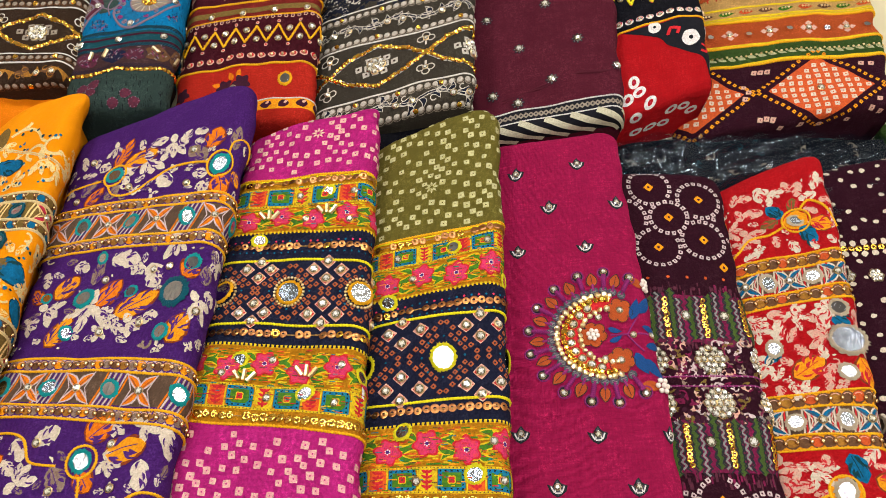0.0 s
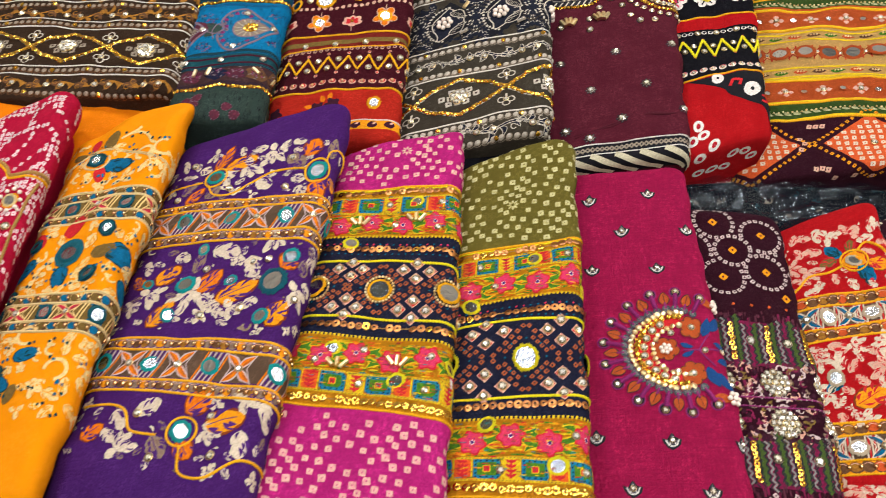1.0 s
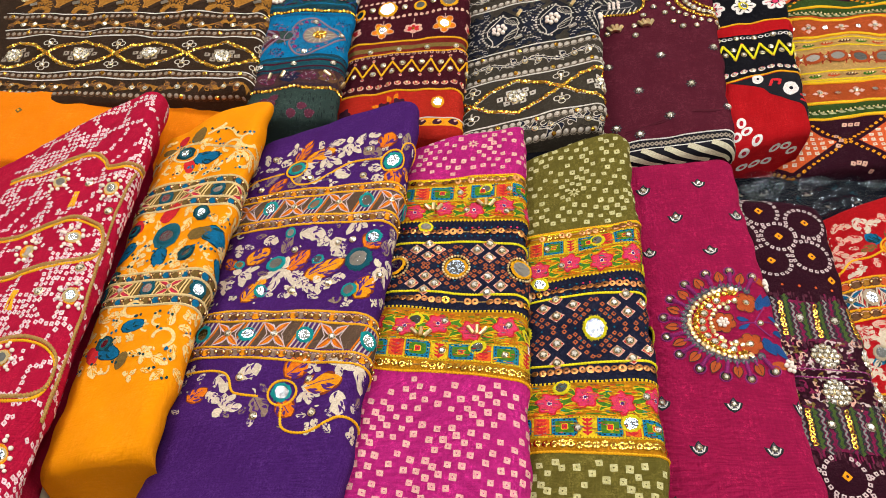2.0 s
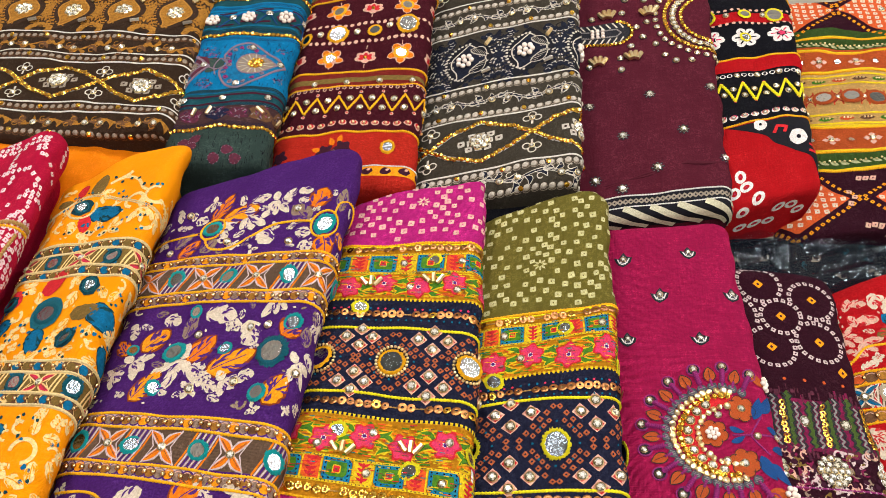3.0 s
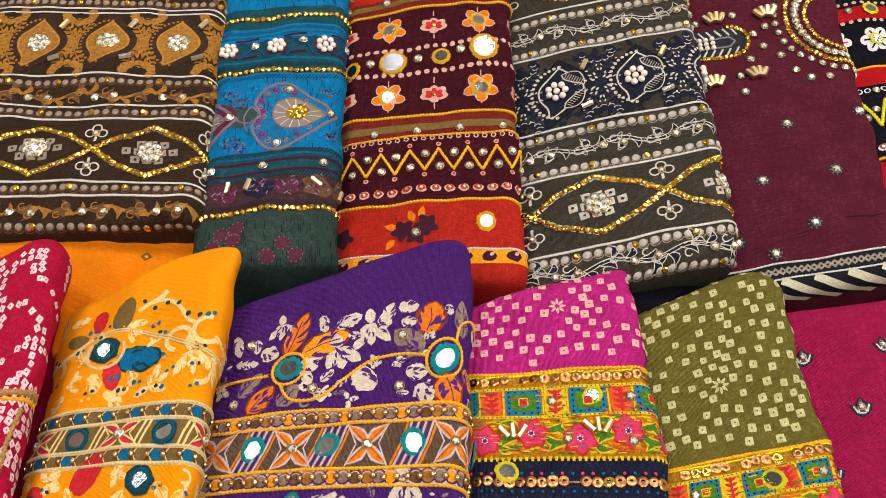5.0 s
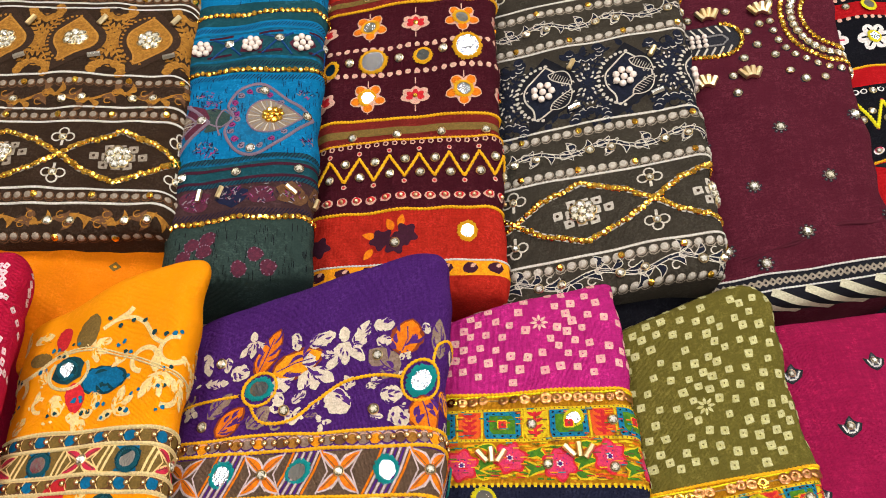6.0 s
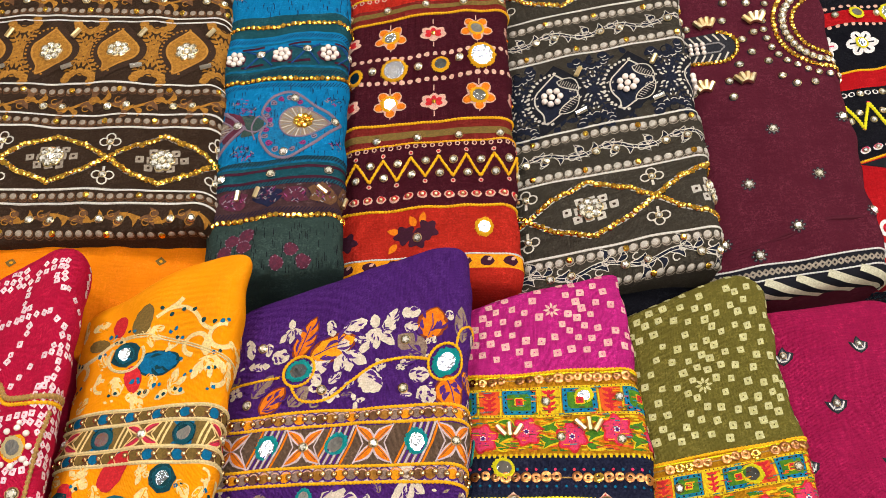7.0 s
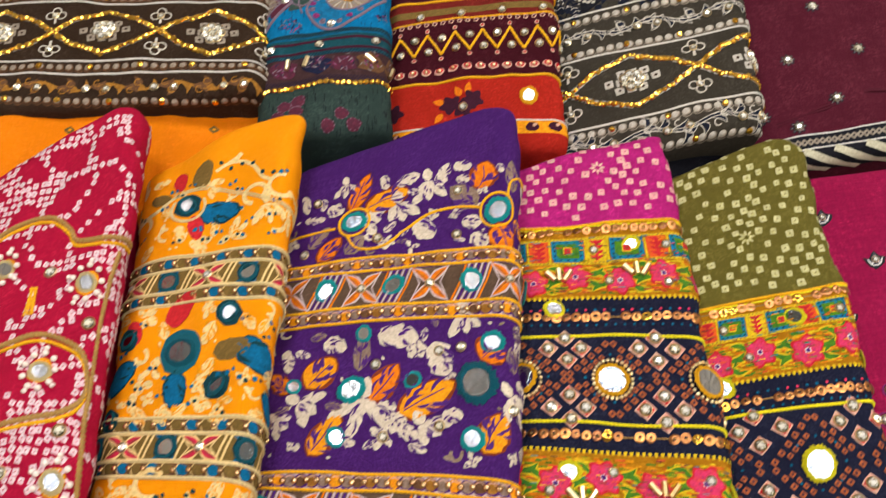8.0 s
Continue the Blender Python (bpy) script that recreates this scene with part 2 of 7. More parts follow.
PEARL = plain("pearl", (0.82, 0.70, 0.60), 0.22, 400, 0.06)
BRONZE = metal("bronze_bead", (0.70, 0.48, 0.24), 0.22, (0.50, 0.30, 0.14))

# ---- mesh helpers ----
def mesh_from(name, verts, faces, materials, smooth=True, index=None):
    me = bpy.data.meshes.new(name)
    me.from_pydata([tuple(v) for v in verts], [], [tuple(f) for f in faces])
    for m in materials:
        me.materials.append(m)
    if smooth:
        me.polygons.foreach_set("use_smooth", [True] * len(me.polygons))
    if index is not None:
        me.polygons.foreach_set("material_index", index)
    me.update()
    return me


def box(name, lo, hi, material, kind="structure", label="", category=""):
    bm = bmesh.new()
    bmesh.ops.create_cube(bm, size=1.0)
    for v in bm.verts:
        v.co = Vector([(lo[k] + hi[k]) / 2 + v.co[k] * (hi[k] - lo[k]) for k in range(3)])
    me = bpy.data.meshes.new(name)
    bm.to_mesh(me)
    bm.free()
    me.materials.append(material)
    return tagged(new(name, me), label, category, "", kind)


# ---- a folded length of cloth, as a surface: u across, v from the far fold ----
class Pack:
    def __init__(self, fl, fr, nr, nl, zf, zn, lean=0.0, r=0.02, rf=0.018, rn=0.018, rc=0.02, rl=0.006, left=0.0, crown=0.004, amp=0.0029, seed=0):
        self.fl, self.fr, self.nr, self.nl = [np.array(p, float) for p in (fl, fr, nr, nl)]
        self.zf, self.zn, self.lean, self.r, self.rf, self.rn, self.rc, self.rl, self.left, self.crown, self.amp = zf, zn, lean, r, rf, rn, rc, rl, left, crown, amp
        self.length = np.linalg.norm((self.nl + self.nr - self.fl - self.fr) / 2)
        self.total = self.length - rf - rn + (rf + rn) * math.pi / 2
        self.width = (np.linalg.norm(self.fr - self.fl) + np.linalg.norm(self.nr - self.nl)) / 4
        self.seed = seed
        g = np.random.RandomState(seed)
        size, turn, phase = 2 * math.pi / g.uniform(0.024, 0.15, 12), g.uniform(0, math.pi, 12), g.uniform(0, 6.28, 12)
        whole = sum(1 / size)
        self.waves = [(a * math.cos(t), a * math.sin(t), p, 3 / a / whole) for a, t, p in zip(size, turn, phase)]

    def base(self, u, v):
        u, v = np.asarray(u, float).ravel(), np.asarray(v, float).ravel()
        quarter = math.pi / 2
        a = np.clip(v / self.rf, 0, quarter)
        e = np.clip((self.total - v) / self.rn, 0, quarter)
        y = np.where(v < self.rf * quarter, self.rf * (1 - np.cos(a)), self.rf + v - self.rf * quarter)
        y = np.where(v > self.total - self.rn * quarter, self.length - self.rn * (1 - np.cos(e)), y)
        drop = self.rf * (1 - np.sin(a)) - np.minimum(v, 0) + self.rn * (1 - np.sin(e)) + np.maximum(v - self.total, 0)
        k = y / self.length
        lo = self.fl[:, None] + (self.nl - self.fl)[:, None] * k
        hi = self.fr[:, None] + (self.nr - self.fr)[:, None] * k
        mid, d = (lo + hi) / 2, hi - lo
        w = np.linalg.norm(d, axis=0) / 2
        d = d / (2 * w)
        w = w + np.where(u > 0, 1.0, -1.0) * (0.0013 * np.sin(61 * y + self.seed) + 0.0009 * np.sin(143 * y + 2 * self.seed))
        w = w + np.where(u < 0, self.left, 0.0)
        corner = np.where(u > 0, self.rc, self.rl)
        g = np.clip(corner - y, 0, corner)
        w = w - (corner - np.sqrt(np.maximum(corner ** 2 - g ** 2, 0)))
        au, flat = np.abs(u), w - self.r
        ang = np.clip((au - flat) / self.r, 0, math.pi)
        x = np.where(au < flat, au, flat + self.r * np.sin(ang)) * np.sign(u)
        side = self.r * (1 - np.cos(ang)) + np.maximum(au - flat - self.r * math.pi, 0)
        z = self.zf + (self.zn - self.zf) * k + self.lean * x + self.crown * (1 - (x / w) ** 2) - side - drop
        z = z + sum(c * np.sin(p * u + q * v + s) for p, q, s, c in self.waves) * self.amp
        return np.stack([mid[0] + d[0] * x, mid[1] + d[1] * x, z], -1)

    def at(self, u, v, h=0.0):
        u, v = [q.ravel() for q in np.broadcast_arrays(np.asarray(u, float), np.asarray(v, float))]
        e = 0.0008
        across = self.base(u + e, v) - self.base(u - e, v)
        n = np.cross(across, self.base(u, v - e) - self.base(u, v + e))
        n /= np.linalg.norm(n, axis=1)[:, None] + 1e-12
        across /= np.linalg.norm(across, axis=1)[:, None] + 1e-12
        return self.base(u, v) + n * np.broadcast_to(np.asarray(h, float), u.shape)[:, None], n, across


class Art:
    """One folded cloth with all that is printed, sewn and stuck on it. p runs across, q along."""

    def __init__(self, name, fold, bands, shear=0.0, label="", seed=0, shift=0.0):
        self.shift = shift
        self.name, self.fold, self.bands, self.shear, self.label = name, fold, bands, shear, label
        self.layers, self.items, self.rng = {}, [], random.Random(seed)

    def add(self, part, m, pq, h, faces):
        pts, heights, fs, n = self.layers.setdefault((part, m.name), ([], [], [], [0]))
        pts.append(np.asarray(pq, float))
        heights.append(np.broadcast_to(np.asarray(h, float), (len(pq),)))
        fs.extend([tuple(i + n[0] for i in f) for f in faces])
        n[0] += len(pq)

    def poly(self, m, outline, h=0.0004, part="printed_motif"):
        o = np.asarray(outline, float)
        closed = np.concatenate([o, o[:1]])
        if np.linalg.norm(np.diff(closed, axis=0), axis=1).max() > 0.009:
            o = resample(closed, 0.006)[0][:-1]
        c = o.mean(0)
        rings = max(1, int(math.ceil(np.abs(o - c).max() / 0.006)))
        n = len(o)
        pts = [c[None]] + [c + (o - c) * k / rings for k in range(1, rings + 1)]
        faces = [(0, 1 + (i + 1) % n, 1 + i) for i in range(n)]
        for k in range(rings - 1):
            a, b = 1 + k * n, 1 + (k + 1) * n
            faces += [(a + i, a + (i + 1) % n, b + (i + 1) % n, b + i) for i in range(n)]
        self.add(part, m, np.concatenate(pts), h, faces)

    def sheet(self, m, q0, q1, left, right, h=0.0004, part="printed_corner"):
        """A filled stretch between two borders, which are functions of q."""
        qs = np.linspace(q0, q1, 40)
        cols = 28
        pts = np.array([(left(q) + (right(q) - left(q)) * k / (cols - 1), q) for q in qs for k in range(cols)])
        faces = [(j * cols + i, (j + 1) * cols + i, (j + 1) * cols + i + 1, j * cols + i + 1) for j in range(len(qs) - 1) for i in range(cols - 1)]
        self.add(part, m, pts, h, faces)

    def ribbon(self, m, path, width, h=0.0004, part="printed_line"):
        path, nrm, _ = resample(path, 0.003)
        cols = 3 if width > 0.004 else 2
        offs = np.linspace(-0.5, 0.5, cols) * width
        n = len(path)
        pts = np.concatenate([path + nrm * o for o in offs])
        faces = [(k * n + i, k * n + i + 1, (k + 1) * n + i + 1, (k + 1) * n + i) for k in range(cols - 1) for i in range(n - 1)]
        self.add(part, m, pts, h, faces)

    def cord(self, m, path, r=0.001, pitch=0.0032, part="embroidered_cord"):
        path, nrm, s = resample(path, pitch / 4.0)
        r = r * 1.3
        n = len(path)
        swell = r * (0.5 + 0.6 * np.abs(np.sin(math.pi * s / pitch)) ** 0.7)
        pts, hs = [], []
        for a in (-0.15, 0.25, 0.5, 0.75, 1.15):
            pts.append(path + nrm * (np.cos(math.pi * a) * swell)[:, None])
            hs.append(np.sin(math.pi * a) * swell + 0.0003)
        faces = [(k * n + i, (k + 1) * n + i, (k + 1) * n + i + 1, k * n + i + 1) for k in range(4) for i in range(n - 1)]
        self.add(part, m, np.concatenate(pts), np.concatenate(hs), faces)

    def put(self, name, me, p, q, size, spin=0.0, h=0.0004, tilt=0.0, parts=()):
        self.items.append((name, me, p, q, size, spin, h, tilt, parts))

    def edge(self):
        return self.fold.width

    def build(self):
        fold = self.fold
        # cloth
        step, w = 0.0033, fold.width
        us = np.concatenate([np.linspace(-w - 0.22, -w - 0.063, 5)[:-1], np.arange(-w - 0.063, w + 0.0631, step), np.linspace(w + 0.063, w + 0.22, 5)[1:]])
        cuts = [-0.12, -0.04] + list(np.arange(-0.02, fold.total + 0.02, 0.0036)) + [fold.total + 0.04, fold.total + 0.12]
        cuts = [c - self.shift for c in cuts]
        stops = [b[0] for b in self.bands[:-1]]
        cuts = [c for c in cuts if all(abs(c - s) > 0.0012 for s in stops)] + stops
        qs = np.array(sorted(cuts))
        uu, qq = np.meshgrid(us, qs)
        uu, qq = uu.ravel(), qq.ravel()
        vv = qq + self.shear * uu + self.shift
        pts = fold.base(uu, vv)
        pts[:, 2] = np.maximum(pts[:, 2], 0.0015)
        nu, nq = len(us), len(qs)
        faces, index = [], []
        mats = []
        for j in range(nq - 1):
            mid = (qs[j] + qs[j + 1]) / 2
            m = next((b[1] for b in self.bands if mid < b[0]), self.bands[-1][1])
            if m not in mats:
                mats.append(m)
            k = mats.index(m)
            for i in range(nu - 1):
                a = j * nu + i
                faces.append((a, a + nu, a + nu + 1, a + 1))
                index.append(k)
        centre = fold.base([0.0], [fold.total / 2])[0]
        origin = np.array([centre[0], centre[1], 0.0])
        root = new(self.name)
        root.empty_display_size = 0.05
        root.location = origin
        tagged(root, self.label, "folded cloth", "folded cloths on the display table")
        me = mesh_from("cloth", pts - origin, faces, mats, True, index)
        uvs = me.uv_layers.new(name="UVMap")
        loops = np.empty(len(me.loops), dtype=np.int32)
        me.loops.foreach_get("vertex_index", loops)
        uvs.data.foreach_set("uv", np.stack([uu[loops], vv[loops]], -1).ravel())
        body = new("cloth", me)
        body.parent = root
        for (part, mname), (pq, hs, fs, n) in self.layers.items():
            pq, hs = np.concatenate(pq), np.concatenate(hs)
            p3, _, _ = fold.at(pq[:, 0], pq[:, 1] + self.shear * pq[:, 0] + self.shift, hs)
            p3[:, 2] = np.maximum(p3[:, 2], 0.0005)
            ob = new(part, mesh_from(part, p3 - origin, fs, [bpy.data.materials[mname]]))
            ob.parent = root
            tagged(ob, "", "", "", "stuff")
        if self.items:
            ps = np.array([it[2] for it in self.items])
            qs_ = np.array([it[3] for it in self.items]) + self.shear * ps + self.shift
            p3, nn, aa = fold.at(ps, qs_, np.array([it[6] for it in self.items]))
            for it, o, n, a in zip(self.items, p3 - origin, nn, aa):
                n, a = Vector(n), Vector(a)
                m = Matrix((a, n.cross(a), n)).transposed().to_4x4()
                m = Matrix.Translation(Vector(o)) @ m @ pose(0, 0, 0, it[7], it[7] * 0.6, math.degrees(it[5]))
                size = it[4] if isinstance(it[4], tuple) else (it[4],) * 3
                m = m @ Matrix.Diagonal((*size, 1))
                ob = new(it[0], it[1])
                ob.parent = root
                ob.matrix_basis = m
                for pname, pme in it[8]:
                    sub = new(pname, pme)
                    sub.parent = ob
        return root


def resample(path, step):
    """Even steps along a line, the way to its side at each, and the length so far."""
    path = np.asarray(path, float)
    d = np.concatenate([[0], np.cumsum(np.linalg.norm(np.diff(path, axis=0), axis=1))])
    n = max(2, int(math.ceil(d[-1] / step)) + 1)
    s = np.linspace(0, d[-1], n)
    out = np.stack([np.interp(s, d, path[:, 0]), np.interp(s, d, path[:, 1])], -1)
    t = np.gradient(out, axis=0)
    t /= np.linalg.norm(t, axis=1)[:, None] + 1e-12
    return out, np.stack([-t[:, 1], t[:, 0]], -1), s


# ---- trimmings, one unit in radius ----
def rings_mesh(name, rings, n, mats, smooth=False, close_top=True, index=None, twist=True):
    """Rings of points (radius, height) round one axis, joined from the outside in."""
    verts, faces, which = [], [], []
    for k, (r, h) in enumerate(rings):
        for i in range(n):
            a = 2 * math.pi * (i + (0.5 * (k % 2) if twist else 0)) / n
            verts.append((r * math.cos(a), r * math.sin(a), h))
    for k in range(len(rings) - 1):
        for i in range(n):
            a, b = k * n + i, k * n + (i + 1) % n
            faces.append((a, b, b + n, a + n))
            which.append(index[k] if index else 0)
    if close_top:
        faces.append(tuple((len(rings) - 1) * n + i for i in range(n)))
        which.append(index[-1] if index else 0)
    return mesh_from(name, verts, faces, mats, smooth, which)


def stitched_ring(name, m, inner=0.9, outer=1.46, n=30):
    """A ring of close satin stitches that holds a mirror down."""
    verts, faces = [], []
    rng = random.Random(n)
    for i in range(n * 2):
        a = math.pi * (i + rng.uniform(-.25, .25)) / n
        k = 1.0 if i % 2 else 0.5
        far = outer * rng.uniform(0.9, 1.08) * (0.93 + 0.07 * k)
        for r, h in ((inner * rng.uniform(.92, 1.04), 0.12), (inner + 0.1, 0.13 + 0.10 * k), ((inner + outer) / 2, 0.10 + 0.14 * k), (far, 0.0)):
            verts.append((r * math.cos(a), r * math.sin(a), h))
    c = n * 2
    for i in range(c):
        for k in range(3):
            a, b = i * 4 + k, ((i + 1) % c) * 4 + k
            faces.append((a, a + 1, b + 1, b))
    return mesh_from(name, verts, faces, [m])


SEQUIN = {m.name: rings_mesh("sequin", [(1.0, 0.05), (0.66, 0.24), (0.34, 0.16)], 12, [m], True, False, twist=False) for m in (COPPER, GOLD, PALE_GOLD)}
FACET = {m.name: rings_mesh("gold_bead", [(1.0, 0.0), (0.92, 0.45), (0.5, 0.75)], 7, [m]) for m in (GOLD, PALE_GOLD, SILVER, BRONZE)}
STONE = {}
for setting in (SILVER, PALE_GOLD):
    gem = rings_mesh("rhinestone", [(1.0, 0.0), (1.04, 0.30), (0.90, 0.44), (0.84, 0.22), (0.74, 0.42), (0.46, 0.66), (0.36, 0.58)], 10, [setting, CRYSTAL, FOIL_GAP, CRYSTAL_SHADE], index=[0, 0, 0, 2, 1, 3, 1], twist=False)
    # Alternate facets swap bright and dark crystal, so the sparkle is painted in.
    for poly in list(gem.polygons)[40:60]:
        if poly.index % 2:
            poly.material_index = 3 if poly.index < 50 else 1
    STONE[setting.name] = gem
PEARLS = rings_mesh("pearl", [(0.7, 0.1), (1.0, 0.6), (0.86, 1.15), (0.45, 1.5)], 10, [PEARL], True)
BEAD = {m.name: rings_mesh("bead", [(0.7, 0.1), (1.0, 0.6), (0.8, 1.15), (0.4, 1.4)], 8, [m], True) for m in (PALE_GOLD, BRONZE, SILVER)}
MIRROR = rings_mesh("mirror", [(1.0, 0.0), (1.0, 0.10), (0.97, 0.13)], 26, [GLASS_MIRROR], False, twist=False)
RING_THIN = {m.name: stitched_ring("thread_ring", m, 0.93, 1.26, 36) for m in (LEMON_SILK, YELLOW_SILK, CREAM_SILK, STRAW_SILK)}
RING = {m.name: stitched_ring("thread_ring", m) for m in (TEAL_SILK, DEEP_TEAL_SILK, LEMON_SILK, YELLOW_SILK, CREAM_SILK, ORANGE_SILK, GREY_SILK, STRAW_SILK)}
BUGLE = {m.name: mesh_from("bugle_bead", [(x, 0.16 * math.cos(k * 1.0472), 0.18 + 0.16 * math.sin(k * 1.0472)) for x in (-1, 1) for k in range(6)],
                           [(k, (k + 1) % 6, 6 + (k + 1) % 6, 6 + k) for k in range(6)] + [tuple(range(5, -1, -1)), tuple(range(6, 12))], [m], False) for m in (PALE_GOLD, SILVER)}


# ---- shapes that are printed or stitched ----
def moved(pts, p, q, a=0.0, s=1.0):
    pts = np.asarray(pts, float) * s
    c, d = math.cos(a), math.sin(a)
    return np.stack([p + pts[:, 0] * c - pts[:, 1] * d, q + pts[:, 0] * d + pts[:, 1] * c], -1)


def leaf_shape(length, width, n=9, bend=0.0):
    t = np.linspace(0, 1, n)
    w = width / 2 * np.sin(math.pi * t ** 0.8) ** 0.9
    y = bend * np.sin(math.pi * t)
    up, down = np.stack([t * length, y + w], -1), np.stack([t * length, y - w], -1)
    return np.concatenate([up, down[::-1][1:-1]])


def blob_shape(rng, r, n=12, rough=0.25, tall=1.0):
    return [(r * k * math.cos(a), r * tall * k * math.sin(a)) for a, k in ((2 * math.pi * i / n, 1 + rng.uniform(-rough, rough)) for i in range(n))]


def flower_shape(r, petals=5, depth=0.4, n=6):
    c = petals * n
    return [(r * k * math.cos(a), r * k * math.sin(a)) for a, k in ((2 * math.pi * i / c, 1 - depth * abs(math.cos(petals * math.pi * i / c)) ** 2) for i in range(c))]


def arc_path(p, q, r, a0, a1, n=24, tall=1.0):
    return [(p + r * math.cos(a), q + r * tall * math.sin(a)) for a in np.linspace(a0, a1, n)]


def smooth_path(points, n=12):
    """A soft line through the points."""
    pts = [points[0]] + list(points) + [points[-1]]
    out = []
    for a, b, c, d in zip(pts, pts[1:], pts[2:], pts[3:]):
        for i in range(n):
            t = i / n
            out.append(tuple(0.5 * (2 * b[k] + (c[k] - a[k]) * t + (2 * a[k] - 5 * b[k] + 4 * c[k] - d[k]) * t * t + (3 * b[k] - a[k] - 3 * c[k] + d[k]) * t ** 3) for k in (0, 1)))
    return out + [tuple(points[-1])]


def steps(lo, hi, gap):
    return [lo + gap * i for i in range(int((hi - lo) / gap) + 1)]


def dot(art, m, p, q, r, n=8, h=0.0005, rough=0.12):
    art.poly(m, moved(blob_shape(art.rng, r, n, rough), p, q), h)


def tied_square(art, m, ground, p, q, s, a=0.0, hole=0.27):
    """A square left by a tied knot, with its dot of ground colour."""
    k = [1 + art.rng.uniform(-0.14, 0.14) for _ in range(4)]
    sq = [(-s * k[0], -s), (0, -s * 1.05), (s, -s * k[1]), (s * 1.05, 0), (s * k[2], s), (0, s * 1.05), (-s, s * k[3]), (-s * 1.05, 0)]
    art.poly(m, moved(sq, p, q, a), 0.0005, "tied_dots")
    if hole:
        art.poly(ground, moved(blob_shape(art.rng, s * hole, 5, 0.2), p + art.rng.uniform(-.1, .1) * s, q, a), 0.0008, "tied_dots")


def mirror(art, p, q, r, ring, wide=1.0):
    art.put("mirror", MIRROR, p, q, (r, r * wide, r), art.rng.uniform(0, 6), 0.0006, art.rng.uniform(-10, 10) * (0.4 if r > 0.009 else 1), (("thread_ring", (RING_THIN if r > 0.0098 and ring.name in RING_THIN else RING)[ring.name]),))


def stone(art, p, q, r=0.0032, m=None):
    art.put("rhinestone", STONE[(m or PALE_GOLD).name], p, q, r * 1.12, art.rng.uniform(0, 6), 0.0005, art.rng.uniform(-9, 9))


def ragged(art, length, width, n=10, rough=0.15, blunt=0.62):
    """A leaf or petal outline with an uneven edge."""
    t = np.linspace(0, 1, n)
    half = width / 2 * np.sin(math.pi * t ** 0.85) ** blunt
    wob = lambda: np.array([1 + art.rng.uniform(-rough, rough) for _ in range(n)])
    up, down = np.stack([t * length, half * wob()], -1), np.stack([t * length, -half * wob()], -1)
    return np.concatenate([up, down[::-1][1:-1]])


def strokes(art, ground, p, q, a, length, width, n):
    """Slips of ground colour inside a print, roughly along it."""
    for _ in range(n):
        x, y = art.rng.uniform(.05, .68) * length, art.rng.uniform(-.36, .36) * width
        k = length * art.rng.uniform(.2, .42)
        s = 1 if y > 0 else -1
        slip = moved(leaf_shape(k, max(.0015, width * art.rng.uniform(.10, .18)), 6, k * .14 * s), x, y, s * art.rng.uniform(.05, .85))
        art.poly(ground, moved(slip, p, q, a), 0.0010)


def leaf_between(art, fill, ground, p0, q0, p1, q1, width, near):
    t, k = math.atan2(q1 - q0, p1 - p0), math.hypot(p1 - p0, q1 - q0)
    veined_leaf(art, fill, ground, p0, q0, t, k, width)
    near.append(((p0 + p1) / 2, (q0 + q1) / 2, k * 0.38))


def batik_patch(art, fill, ground, p, q, length, width, t, near):
    """One broken bloom or leaf of the print: two or three ragged lobes, cut by slips of ground."""
    width = width * 0.88
    c, d = math.cos(t), math.sin(t)
    x, y = p - length * .5 * c, q - length * .5 * d
    if art.rng.random() < 0.5 or width < 0.011:
        art.poly(fill, moved(ragged(art, length, width, 12, 0.2, 0.5), x, y, t), 0.0005)
        strokes(art, ground, x, y, t, length, width, 8)
    else:
        for k in range(3):
            turn = t + (k - 1) * 0.85 + art.rng.uniform(-.2, .2)
            size = length * art.rng.uniform(.62, .95)
            art.poly(fill, moved(ragged(art, size, width * .62, 9, 0.2, 0.55), x, y, turn), 0.0005 + 0.00003 * k)
            strokes(art, ground, x, y, turn, size, width * .6, 4)
        art.poly(fill, moved(ragged(art, length * .5, width * .6), x, y, t + math.pi), 0.00062)
    near.append((p, q, length * 0.36))


RIMMED = (LEAF_ORANGE, AMBER)


def veined_leaf(art, fill, ground, p, q, a, length, width, veins=3):
    """A ragged hand-printed leaf with slips of ground colour in it."""
    if fill in RIMMED:
        art.poly(LEAF_RIM, moved(ragged(art, length * 1.1, width * 1.22, 11, 0.08), p - length * .05 * math.cos(a), q - length * .05 * math.sin(a), a), 0.00042)
    art.poly(fill, moved(ragged(art, length, width), p, q, a), 0.0006)
    art.ribbon(ground, moved([(length * 0.08, 0), (length * 0.45, width * art.rng.uniform(-.1, .1)), (length * 0.8, width * art.rng.uniform(-.1, .1))], p, q, a), 0.0009, 0.0009)
    strokes(art, ground, p, q, a, length, width, 6 + veins)


def batik_bloom(art, fill, ground, p, q, r):
    """A broken bloom: ragged petals round a small core."""
    n = art.rng.choice((3, 4, 4, 5))
    a0 = art.rng.uniform(0, 6)
    for i in range(n):
        a = a0 + 2 * math.pi * i / n + art.rng.uniform(-.35, .35)
        k = r * art.rng.uniform(0.7, 1.2)
        x, y = p + r * .1 * math.cos(a), q + r * .1 * math.sin(a)
        art.poly(fill, moved(ragged(art, k, r * art.rng.uniform(0.6, 0.95)), x, y, a), 0.0005)
        strokes(art, ground, x, y, a, k, r * 0.7, 2)


